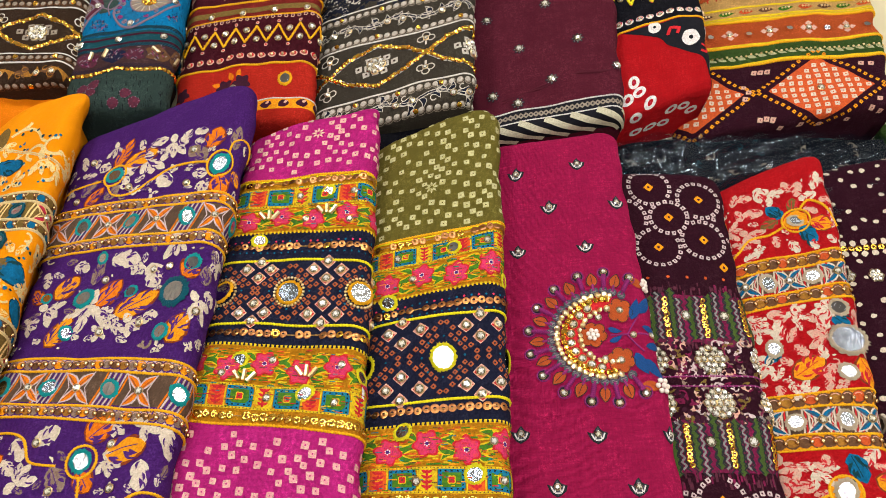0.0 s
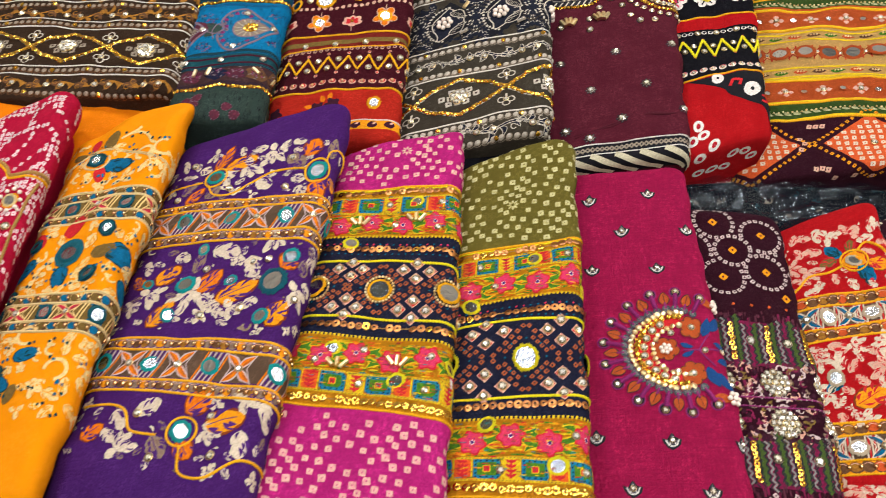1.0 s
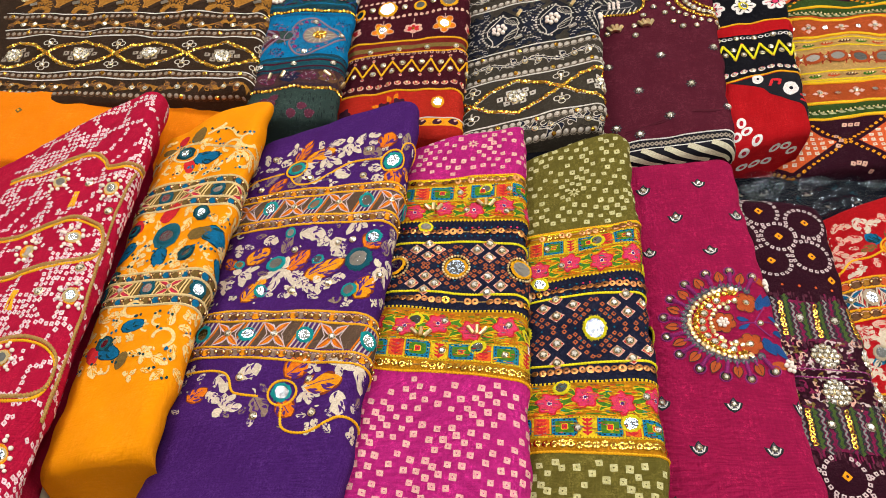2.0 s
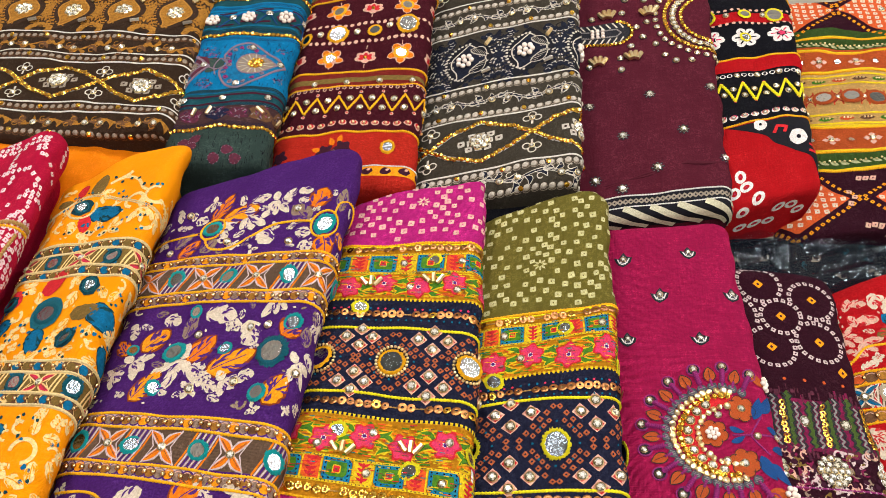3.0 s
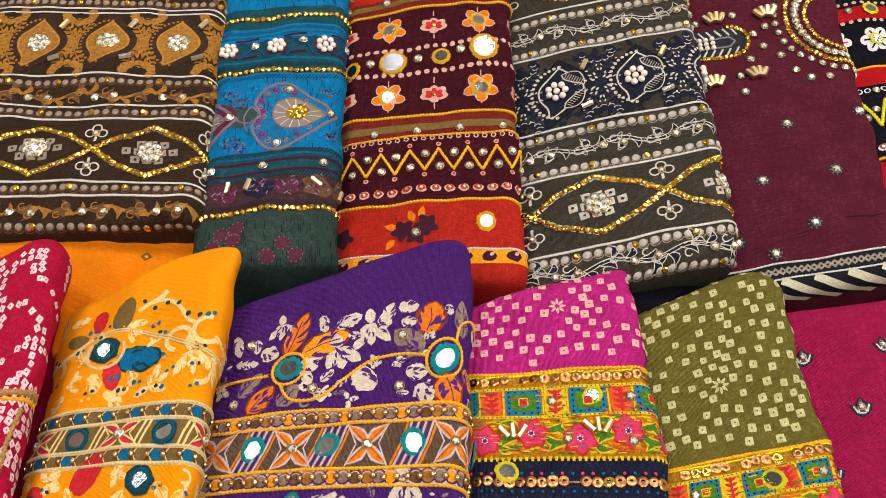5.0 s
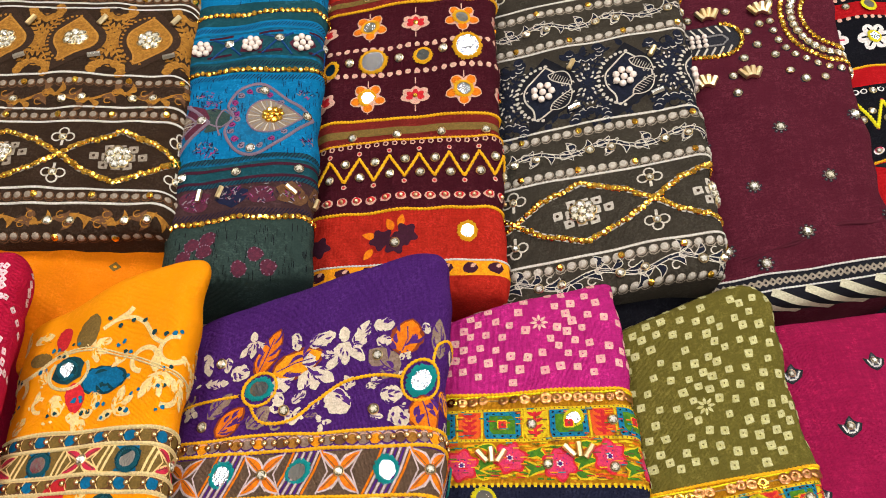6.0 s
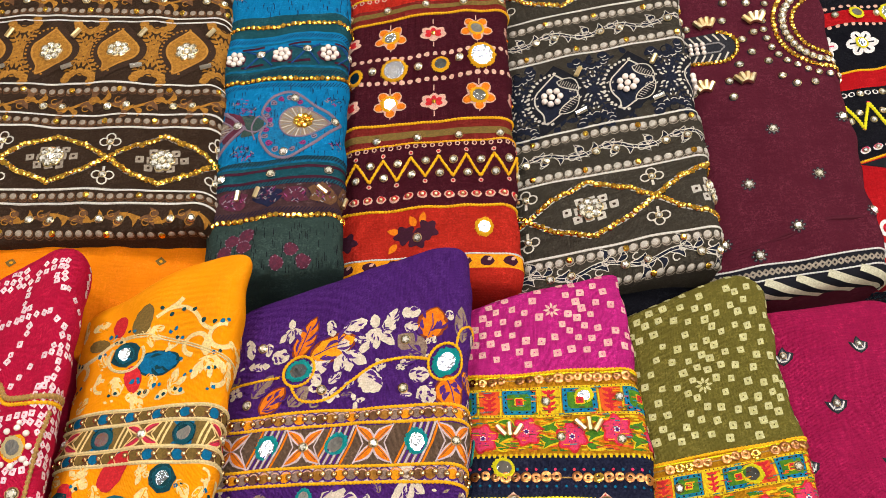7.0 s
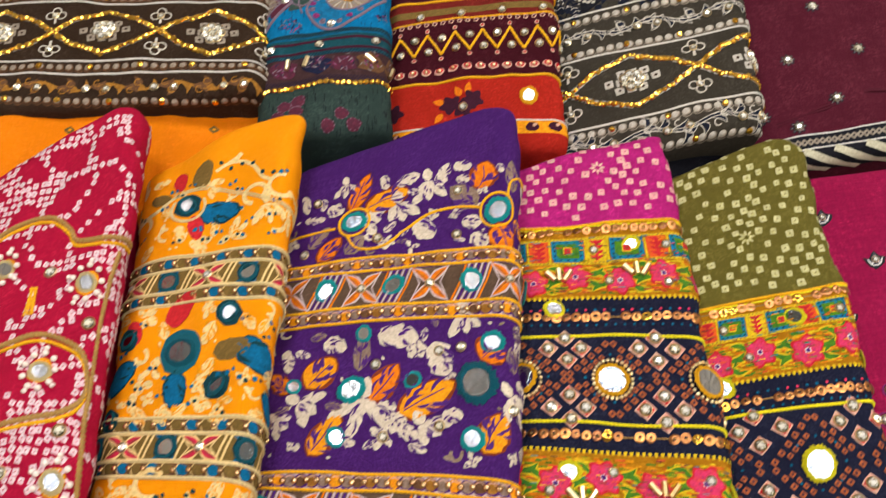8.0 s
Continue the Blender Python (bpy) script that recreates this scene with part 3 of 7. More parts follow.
def batik_scroll(art, fill, p, q, a, s):
    bow = arc_path(0, 0, s * .5, -2.4, 1.6, 12, 0.8)
    art.ribbon(fill, moved(bow, p, q, a), s * art.rng.uniform(.16, .26), 0.0005, "printed_motif")
    art.poly(fill, moved(ragged(art, s * 0.8, s * 0.4), p + s * .3 * math.cos(a), q + s * .3 * math.sin(a), a + 1.1), 0.00052)


def line(art, m, q, width, h=0.0005):
    w = art.edge() + 0.045
    art.ribbon(m, [(-w, q), (w, q)], width, h)


def straight_cord(art, m, q, r=0.0012, sway=0.0005):
    w = art.edge() + 0.042
    s = art.rng.uniform(0, 6)
    art.cord(m, [(p, q + sway * math.sin(p * 60 + s)) for p in np.linspace(-w, w, 60)], r)


def span(art, gap, start=None, out=0.033):
    w = art.edge() + out
    return [p for p in steps(-w - gap + ((start or 0) % gap), w, gap) if -w <= p <= w]


def bead_border(art, q, half, cord_m, fills, bead_m, gap=0.0088, rim=None, pale=None):
    """Two cords with printed discs and sewn beads between them."""
    line(art, pale or BLUSH_GREY, q, half * 1.7, 0.0003)
    straight_cord(art, cord_m, q - half)
    straight_cord(art, cord_m, q + half)
    for i, p in enumerate(span(art, gap, art.rng.uniform(0, gap))):
        art.poly(rim or PURPLE_INK, moved(blob_shape(art.rng, half * 0.92, 9, 0.08), p, q), 0.00045)
        art.poly(fills[i % len(fills)], moved(blob_shape(art.rng, half * 0.76, 9, 0.1), p, q - half * .06), 0.0006)
        art.ribbon(BLUSH, arc_path(p, q, half * 0.6, -2.4, -0.6, 7), 0.0008, 0.0008)
        art.put("bead", BEAD[bead_m.name], p + gap * 0.5 + art.rng.uniform(-.0008, .0008), q + art.rng.uniform(-.0008, .0008), 0.0027, 0, 0.0003)


def copper_strip(art, q, m=COPPER, r=0.0044, gap=0.0079):
    """Flat foil sequins caught under one thread."""
    for p in span(art, gap * 1.02, art.rng.uniform(0, gap)):
        if art.rng.random() < 0.9:
            art.put("sequin", SEQUIN[(m if art.rng.random() > 0.15 else GOLD).name], p, q + art.rng.uniform(-.0008, .0008), r * art.rng.uniform(0.85, 1.1), 0, 0.0008, art.rng.uniform(-16, 16))
    w = art.edge() + 0.02
    art.cord(GOLD_CORD, [(-w, q), (w, q)], 0.0005, 0.004)


def saw_line(art, m, q, s=0.0022):
    for p in span(art, s * 2.0):
        art.poly(m, [(p - s * .65, q - s * .6), (p + s * .65, q - s * .6), (p + s * .4, q + s * .9), (p - s * .4, q + s * .9)], 0.0006)


# ---- the shop around ----
wall_paint = plain("wall_paint", (0.55, 0.50, 0.42), 0.8, 3, 0.05)
ceiling_paint = plain("ceiling_paint", (0.42, 0.41, 0.40), 0.85, 3, 0.04)
floor_tile = plain("floor_tile", (0.5, 0.46, 0.4), 0.35, 5, 0.12)
table_cover = cloth("table_cover", (0.74, 0.66, 0.42), 0.05, 0.25, 0.05)
panel_white = lamp_glow("panel_white", (1.0, 0.96, 0.88), 4.0)
panel_frame = plain("panel_frame", (0.75, 0.75, 0.74), 0.4)
FLOOR = -0.76
box("floor", (-2.4, -2.2, FLOOR - 0.1), (2.6, 2.8, FLOOR), floor_tile, label="pale floor of the shop", category="floor")
box("ceiling", (-2.4, -2.2, CEILING), (2.6, 2.8, CEILING + 0.1), ceiling_paint, label="plain white shop ceiling", category="ceiling")
box("wall_north", (-2.4, 2.8, FLOOR), (2.6, 2.9, CEILING), wall_paint, label="plain cream painted wall", category="wall")
box("wall_south", (-2.4, -2.3, FLOOR), (2.6, -2.2, CEILING), wall_paint, label="plain cream painted wall", category="wall")
box("wall_west", (-2.5, -2.2, FLOOR), (-2.4, 2.8, CEILING), wall_paint, label="plain cream painted wall", category="wall")
box("wall_east", (2.6, -2.2, FLOOR), (2.7, 2.8, CEILING), wall_paint, label="plain cream painted wall", category="wall")


def grid_slab(name, x0, x1, y0, y1, z0, z1, m):
    bm = bmesh.new()
    bmesh.ops.create_cube(bm, size=1.0)
    for v in bm.verts:
        v.co = Vector((v.co.x * (x1 - x0), v.co.y * (y1 - y0), v.co.z * (z1 - z0) + (z0 + z1) / 2))
    bmesh.ops.bevel(bm, geom=bm.edges[:], offset=0.004, segments=2, affect="EDGES")
    me = bpy.data.meshes.new(name)
    bm.to_mesh(me)
    bm.free()
    me.materials.append(m)
    return me


table = new("display_table")
table.location = (-0.2, 0.58, FLOOR)
tagged(table, "wide display table with a plain cream cover", "table")
top = new("tabletop", grid_slab("tabletop", -1.25, 1.25, -0.64, 0.64, -FLOOR - 0.03, -FLOOR, table_cover))
top.parent = table
for sx in (-1.19, 1.19):
    for sy in (-0.58, 0.58):
        leg = new("leg", grid_slab("leg", -0.025, 0.025, -0.025, 0.025, 0, -FLOOR - 0.03, panel_frame))
        leg.location = (sx, sy, 0)
        leg.parent = table
for lx, ly in LAMPS:
    fitting = new("ceiling_light")
    fitting.location = (lx, ly, CEILING)
    tagged(fitting, "square white ceiling light panel, lit", "ceiling light", "ceiling lights")
    for side in range(4):
        bar = new("frame", grid_slab("frame", -0.32, 0.32, -0.012, 0.012, -0.028, -0.001, panel_frame))
        bar.parent = fitting
        bar.matrix_basis = pose(0, 0, 0, 0, 0, 90 * side) @ pose(0, 0.308, 0)
    glow = new("diffuser", grid_slab("diffuser", -0.294, 0.294, -0.294, 0.294, -0.014, -0.002, panel_white))
    glow.parent = fitting


# ---- the folded cloths ----
def suit(name, bands, shear, label, seed, *corners, **more):
    return Art(name, Pack(*corners, seed=seed, **more), bands, shear, label, seed)


END = 9.0
crimson = suit("folded_cloth", [(END, CRIMSON)], 0.3, "crimson tie-dyed cotton with gold cord scallops and beaded flowers", 1, (-0.73, 0.51), (-0.497, 0.655), (-0.496, 0.06), (-0.73, 0.06), 0.075, 0.085, 0.3, r=0.022, rc=0.05)
yellow = suit("folded_cloth", [(END, YELLOW)], 0.32, "marigold cotton printed with teal and red petals, mirror borders", 2, (-0.495, 0.593), (-0.356, 0.643), (-0.386, 0.12), (-0.494, 0.11), 0.094, 0.096, 0.4, r=0.022, rc=0.03, left=0.012)
purple = suit("folded_cloth", [(0.163, PURPLE), (0.195, TAUPE), (0.346, PURPLE), (0.378, TAUPE), (END, PURPLE)], 0.22, "purple cotton with batik leaves, yellow cord and teal-ringed mirrors", 3, (-0.354, 0.595), (-0.159, 0.645), (-0.198, 0.05), (-0.384, 0.05), 0.108, 0.110, 0.33, r=0.025, rc=0.035, left=0.024)
pink = suit("folded_cloth", [(0.0945, PINK), (0.168, FLORAL), (0.3015, NAVY), (0.3825, FLORAL), (END, PINK)], 0.2, "hot pink dotted cotton with a navy mirror-work panel", 4, (-0.157, 0.59), (-0.021, 0.62), (-0.022, 0.05), (-0.196, 0.05), 0.110, 0.133, 0.25, r=0.02, rf=0.012, rc=0.006, left=0.018)
olive = suit("folded_cloth", [(0.165, OLIVE), (0.2355, FLORAL), (0.378, NAVY), (0.4575, FLORAL), (END, OLIVE)], 0.12, "olive dotted cotton with a navy panel and lemon-ringed mirrors", 5, (-0.019, 0.583), (0.118, 0.632), (0.113, 0.05), (-0.020, 0.05), 0.110, 0.128, 0.25, r=0.02, rf=0.012, rc=0.03, left=0.012)
magenta = suit("folded_cloth", [(END, MAGENTA)], 0.0, "magenta linen with a crescent medallion of sequins and embroidery", 6, (0.120, 0.60), (0.26, 0.612), (0.288, 0.05), (0.115, 0.05), 0.097, 0.097, 0.22, r=0.02, left=0.014)
plum = suit("folded_cloth", [(END, PLUM)], 0.0, "dark plum cotton with dotted circles and zigzag sequin panel", 7, (0.264, 0.588), (0.401, 0.590), (0.404, 0.05), (0.290, 0.05), 0.058, 0.060, 0.05, r=0.018, rc=0.03, left=0.012)
red = suit("folded_cloth", [(0.1575, RED), (0.1825, TAUPE), (0.3215, RED), (0.353, TAUPE), (END, RED)], 0.15, "red cotton with batik leaves and large round mirrors", 8, (0.403, 0.578), (0.529, 0.618), (0.508, 0.05), (0.406, 0.05), 0.060, 0.060, 0.35, r=0.02, left=0.012)
dark = suit("folded_cloth", [(END, PLUM)], 0.1, "dark plum cotton with white tied dots and gold sequins", 9, (0.531, 0.625), (0.72, 0.66), (0.70, 0.06), (0.512, 0.06), 0.030, 0.032, 0.1)
brown = suit("folded_cloth", [(END, UMBER)], 0.1, "dark brown cotton with ochre paisleys and gold sequin lozenges", 10, (-0.82, 1.09), (-0.417, 1.09), (-0.400, 0.672), (-0.82, 0.663), 0.045, 0.040, 0.2, r=0.022, rn=0.010, rc=0.01, left=0.16)
blue = suit("folded_cloth", [(0.16, BLUE), (0.19, TEAL), (0.21, BLUE), (0.257, TEAL), (0.36, BLUE), (0.39, TEAL), (0.428, SMOKE), (END, BOTTLE)], 0.0, "peacock blue crepe with gold sequin lines and beaded paisley", 11, (-0.414, 1.1), (-0.280, 1.1), (-0.278, 0.627), (-0.398, 0.618), 0.090, 0.082, 0.15, r=0.02, rn=0.012, left=0.01)
scarlet = suit("folded_cloth", [(0.14, SCARLET), (0.159, BRICK), (0.3015, WINE), (0.329, BRICK), (0.4035, WINE), (END, SCARLET)], 0.0, "scarlet and wine cotton with mirror flowers and yellow zigzag", 12, (-0.277, 1.1), (-0.104, 1.1), (-0.103, 0.616), (-0.275, 0.625), 0.118, 0.066, 0.28, r=0.02, rn=0.012, left=0.01)
black = suit("folded_cloth", [(END, CHARCOAL)], 0.05, "charcoal cotton with white bead borders and gold sequin lozenges", 13, (-0.101, 1.1), (0.092, 1.1), (0.09, 0.635), (-0.102, 0.612), 0.125, 0.088, 0.4, r=0.02, rn=0.014, left=0.01)
maroon = suit("folded_cloth", [(END, MAROON)], 0.0, "maroon cotton scattered with stones, striped lining turned out", 14, (0.096, 1.1), (0.283, 1.1), (0.28, 0.640), (0.10, 0.622), 0.125, 0.080, 0.25, r=0.02, rn=0.012, left=0.012)
ruby = suit("folded_cloth", [(0.10, BLACK), (0.12, RED), (0.189, BLACK), (0.214, RED), (0.31, BLACK), (END, RED)], 0.05, "red and black cotton with white flowers and tied rings", 15, (0.287, 1.1), (0.42, 1.1), (0.3995, 0.696), (0.284, 0.653), 0.113, 0.087, 0.2, r=0.02, rn=0.015, left=0.012)
orange = suit("folded_cloth", [(0.0, PLUM), (0.045, GREEN), (0.1, RUST), (0.21, SAND), (0.262, RUST), (0.296, GREEN), (END, PLUM)], 0.1, "plum and rust cotton with a dotted orange diamond and borders", 16, (0.426, 1.16), (0.679, 1.16), (0.647, 0.688), (0.37, 0.664), 0.064, 0.056, 0.25, r=0.015, rn=0.012)
orange.shift = 0.1


# crowded field of batik leaves and blooms
def batik_field(art, q0, q1, fills, ground, count, avoid, bloom=0.5, size=0.0175, p0=None, p1=None):
    w = art.edge() + 0.033
    lo, hi = (-w if p0 is None else p0), (w if p1 is None else p1)
    placed = list(avoid)
    tries = 0
    while count and tries < 2600:
        tries += 1
        p, q = art.rng.uniform(lo, hi), art.rng.uniform(q0, q1)
        s = size * art.rng.uniform(0.65, 1.1)
        if any((p - x) ** 2 + (q - y) ** 2 < (s * 0.5 + r) ** 2 for x, y, r in placed):
            continue
        placed.append((p, q, s * 0.5))
        count -= 1
        fill = art.rng.choice(fills)
        k = art.rng.random()
        if fill in (CREAM, CREAM_GOLD, WHITE, BLUSH) and k < bloom:
            batik_bloom(art, fill, ground, p, q, s * 0.72)
        elif k < 0.85:
            a = art.rng.uniform(0, 6.28)
            veined_leaf(art, fill, ground, p - s * .6 * math.cos(a), q - s * .6 * math.sin(a), a, s * 1.35, s * 0.75)
        else:
            batik_scroll(art, fill, p, q, art.rng.uniform(0, 6), s)
    for _ in range(int(22 * (q1 - q0) / 0.06)):
        p, q = art.rng.uniform(lo, hi), art.rng.uniform(q0, q1)
        if all((p - x) ** 2 + (q - y) ** 2 > (r + 0.002) ** 2 for x, y, r in placed):
            art.poly(art.rng.choice(fills), moved(leaf_shape(art.rng.uniform(.003, .006), .0022, 6), p, q, art.rng.uniform(0, 6)), 0.0005)


def striped_middle(art, q0, q1, petal, rim, bars, stones, mirrors, slant=0.006):
    """Four-petal crosses at the stones, slanting bars under the mirrors."""
    h, c = q1 - q0, (q0 + q1) / 2
    for p in stones:
        for s in (-1, 1):
            for d in (-1, 1):
                t = math.atan2(d * h * 0.47, s * 0.0160)
                k = math.hypot(h * 0.47, 0.0160)
                art.poly(rim, moved(leaf_shape(k, k * 0.38, 9, 0.0016 * s * d), p, c, t), 0.0005)
                art.poly(petal, moved(leaf_shape(k * 0.94, k * 0.24, 9, 0.0016 * s * d), p, c, t), 0.0007)
                art.poly(rim, moved(leaf_shape(k * .62, k * 0.2, 8), p, c, math.atan2(d * h * .4, s * .0045)), 0.0006)
                art.ribbon(BROWN_INK, moved([(k * .12, 0), (k * .75, 0.0006 * s * d)], p, c, t), 0.0006, 0.0009)
            art.ribbon(rim, [(p + s * 0.0155, q0), (p + s * 0.0085, c), (p + s * 0.0155, q1)], 0.0011, 0.0008)
    for p in mirrors:
        for k, m in enumerate(bars):
            x = p + (k - (len(bars) - 1) / 2) * 0.0027
            art.ribbon(m, [(x + slant, q0 + .0004), (x + slant * .2, c), (x - slant, q1 - .0004)], 0.0017, 0.0005)


# -- purple --
def trim_purple(a):
    g = PURPLE_INK
    ringed = [(-0.050, 0.110, 0.0068), (0.0757, 0.112, 0.0075), (0.010, 0.431, 0.0075)]
    for p, q, r in ringed:
        mirror(a, p, q, r, TEAL_SILK, 1.25)
        a.cord(YELLOW_SILK, arc_path(p, q, r * 2.0, 0, 6.5, 40), 0.0011)
    a.cord(YELLOW_SILK, smooth_path([(-0.125, 0.118), (-0.095, 0.114), (-0.066, 0.113)]), 0.0011)
    a.cord(YELLOW_SILK, smooth_path([(-0.056, 0.122), (-0.045, 0.137), (-0.022, 0.137), (-0.004, 0.123), (0.016, 0.109), (0.04, 0.105), (0.061, 0.109)]), 0.0012)
    a.cord(YELLOW_SILK, smooth_path([(0.084, 0.1), (0.088, 0.085), (0.105, 0.078), (0.125, 0.088)]), 0.0011)
    a.cord(YELLOW_SILK, smooth_path([(-0.105, 0.412), (-0.075, 0.409), (-0.055, 0.416), (-0.042, 0.436), (-0.014, 0.437)]), 0.0012)
    a.cord(YELLOW_SILK, smooth_path([(0.013, 0.446), (0.020, 0.470), (0.045, 0.472), (0.075, 0.452), (0.11, 0.45)]), 0.0012)
    near = [(p, q, r * 2.0) for p, q, r in ringed]
    field = [(0.059, 0.263, 0.0115), (0.071, 0.230, 0.0075), (0.010, 0.259, 0.0058), (-0.038, 0.268, 0.0085), (-0.046, 0.306, 0.0062), (0.056, 0.306, 0.0075), (-0.032, 0.219, 0.0055), (-0.085, 0.262, 0.005)]
    for p, q, r in field:
        mirror(a, p, q, r * (0.9 if r < 0.009 else 1.0), TEAL_SILK if r < 0.0115 else DEEP_TEAL_SILK, 1.12)
        near.append((p, q, r * 1.3))
    # orange, amber and taupe leaves, from stalk to tip
    for m, x0, y0, x1, y1, w in ((LEAF_ORANGE, -.054, .0975, -.0404, .0605, .015), (AMBER, -.041, .099, -.003, .0845, .020), (LEAF_ORANGE, .0595, .0905, .0665, .063, .022), (LEAF_ORANGE, .0764, .124, .0835, .1525, .021), (AMBER, .0932, .119, .1035, .135, .012), (LEAF_ORANGE, -.079, .1445, -.061, .1235, .016),
                                 (TAUPE_INK, -.055, .1415, -.040, .125, .015), (TAUPE_INK, -.0895, .1285, -.072, .1095, .014), (TAUPE_INK, .058, .1065, .034, .085, .020), (TAUPE_INK, .0895, .096, .0892, .061, .013)):
        leaf_between(a, m, g, x0, y0, x1, y1, w, near)
    for m, x0, y0, x1, y1, w in ((AMBER, -.0742, .264, -.0545, .2376, .025), (LEAF_ORANGE, -.0222, .277, -.0025, .247, .018), (AMBER, .001, .287, .0425, .261, .023), (AMBER, -.0662, .3195, -.0445, .289, .019), (LEAF_ORANGE, .0626, .243, .078, .229, .024), (AMBER, .0645, .3155, .08, .287, .021),
                                 (TAUPE_INK, -.0332, .2525, -.0308, .217, .014), (TAUPE_INK, .09, .2535, .0876, .2317, .013), (LEAF_ORANGE, -.09, .268, -.104, .25, .013)):
        leaf_between(a, m, g, x0, y0, x1, y1, w, near)
    for m, x0, y0, x1, y1, w in ((LEAF_ORANGE, .0082, .411, .0302, .387, .021), (AMBER, .0314, .4227, .0694, .4104, .024), (TAUPE_INK, -.019, .4382, -.001, .459, .020), (LEAF_ORANGE, .0098, .44, .0262, .4563, .018), (LEAF_ORANGE, -.09, .45, -.073, .432, .017)):
        leaf_between(a, m, g, x0, y0, x1, y1, w, near)
    # broken cream blooms
    for p, q, k, w, t in ((-.0596, .0763, .020, .0125, 1.4), (-.0252, .0735, .017, .010, 1.3), (-.0044, .0738, .023, .014, -.4), (.0164, .0908, .027, .017, 1.4), (.0268, .0725, .027, .013, -1.2), (.0444, .0654, .017, .013, 0), (.0452, .0789, .013, .010, .2), (.078, .0708, .011, .008, 1.3), (-.0684, .0927, .017, .015, .5),
                          (-.0308, .1124, .022, .019, .3), (-.006, .1085, .026, .020, 1.2), (.0132, .1243, .024, .021, .9), (.054, .1209, .018, .014, 0), (.0604, .1387, .019, .017, 1), (-.0868, .0991, .02, .009, .1), (.1012, .1465, .014, .008, 1.4), (-.0972, .0822, .02, .010, 1.3)):
        batik_patch(a, CREAM, g, p, q, k, w, t, near)
    for p, q, k, w, t in ((-.0036, .2232, .034, .022, .1), (-.0548, .2273, .021, .017, .3), (.0308, .242, .031, .024, 1.2), (.05, .217, .024, .017, 1.4), (-.0932, .2389, .021, .012, 1.4), (.102, .2336, .022, .015, 1.2), (.0932, .2851, .028, .016, 1), (.0084, .3014, .018, .014, .5), (-.0092, .282, .016, .013, 0),
                          (-.03, .2938, .037, .02, 1.7), (-.0676, .2829, .026, .019, .5), (.0292, .3032, .025, .019, .8), (.0412, .2885, .016, .013, 0), (-.0892, .2972, .018, .015, .7), (-.0788, .3133, .011, .009, 0), (-.038, .3092, .015, .01, .3), (.0988, .2655, .019, .012, .8)):
        batik_patch(a, CREAM, g, p, q, k, w, t, near)
    for p, q, k, w, t in ((-.058, .4256, .026, .02, 1), (-.0308, .4108, .028, .02, -.6), (.0396, .3977, .018, .014, .4), (.0732, .3967, .024, .017, .3), (.09, .4058, .028, .018, 1.2), (.0388, .4387, .022, .016, 1.3), (.0708, .438, .028, .02, 1.4), (-.0412, .4459, .026, .02, -1), (-.0628, .4434, .022, .014, .7)):
        batik_patch(a, CREAM, g, p, q, k, w, t, near)
    for q0, q1, n in ((0.07, 0.142, 26), (0.212, 0.322, 34), (0.405, 0.474, 26)):
        batik_field(a, q0, q1, [CREAM, CREAM, CREAM, TAUPE_INK], g, n, near, 0.4, 0.011)
    for q, mids in ((0.1545, (-0.068, -0.011, 0.054, 0.112)), (0.3395, (-0.046, 0.0185, 0.089, -0.1))):
        bead_border(a, q, 0.0064, YELLOW_SILK, [TAUPE_INK, BROWN_INK, OCHRE, TAUPE_INK, AMBER], BRONZE)
        bead_border(a, q + 0.0475, 0.0064, YELLOW_SILK, [TAUPE_INK, BROWN_INK, OCHRE, TAUPE_INK, AMBER], BRONZE)
        striped_middle(a, q + 0.0075, q + 0.0400, LEAF_ORANGE, BLUSH_GREY, [LEAF_ORANGE, BLUSH_GREY, PURPLE_INK, BLUSH_GREY, PURPLE_INK, BLUSH_GREY, PURPLE_INK, BLUSH_GREY, LEAF_ORANGE], [p + 0.0305 for p in mids] + [min(mids) - 0.0305], mids)
        for p in mids:
            mirror(a, p, q + 0.0235, 0.0066, TEAL_SILK, 1.2)
            stone(a, p + 0.0305, q + 0.024, 0.0036)
    for p, q in ((-0.086, 0.082), (0.041, 0.09), (0.041, 0.132), (-0.028, 0.129), (-0.092, 0.135), (0.03, 0.235), (0.047, 0.233), (-0.01, 0.305), (0.032, 0.297), (0.087, 0.283), (-0.02, 0.247), (0.047, 0.452), (-0.013, 0.46), (0.035, 0.413), (-0.04, 0.418)):
        stone(a, p, q, 0.0038)


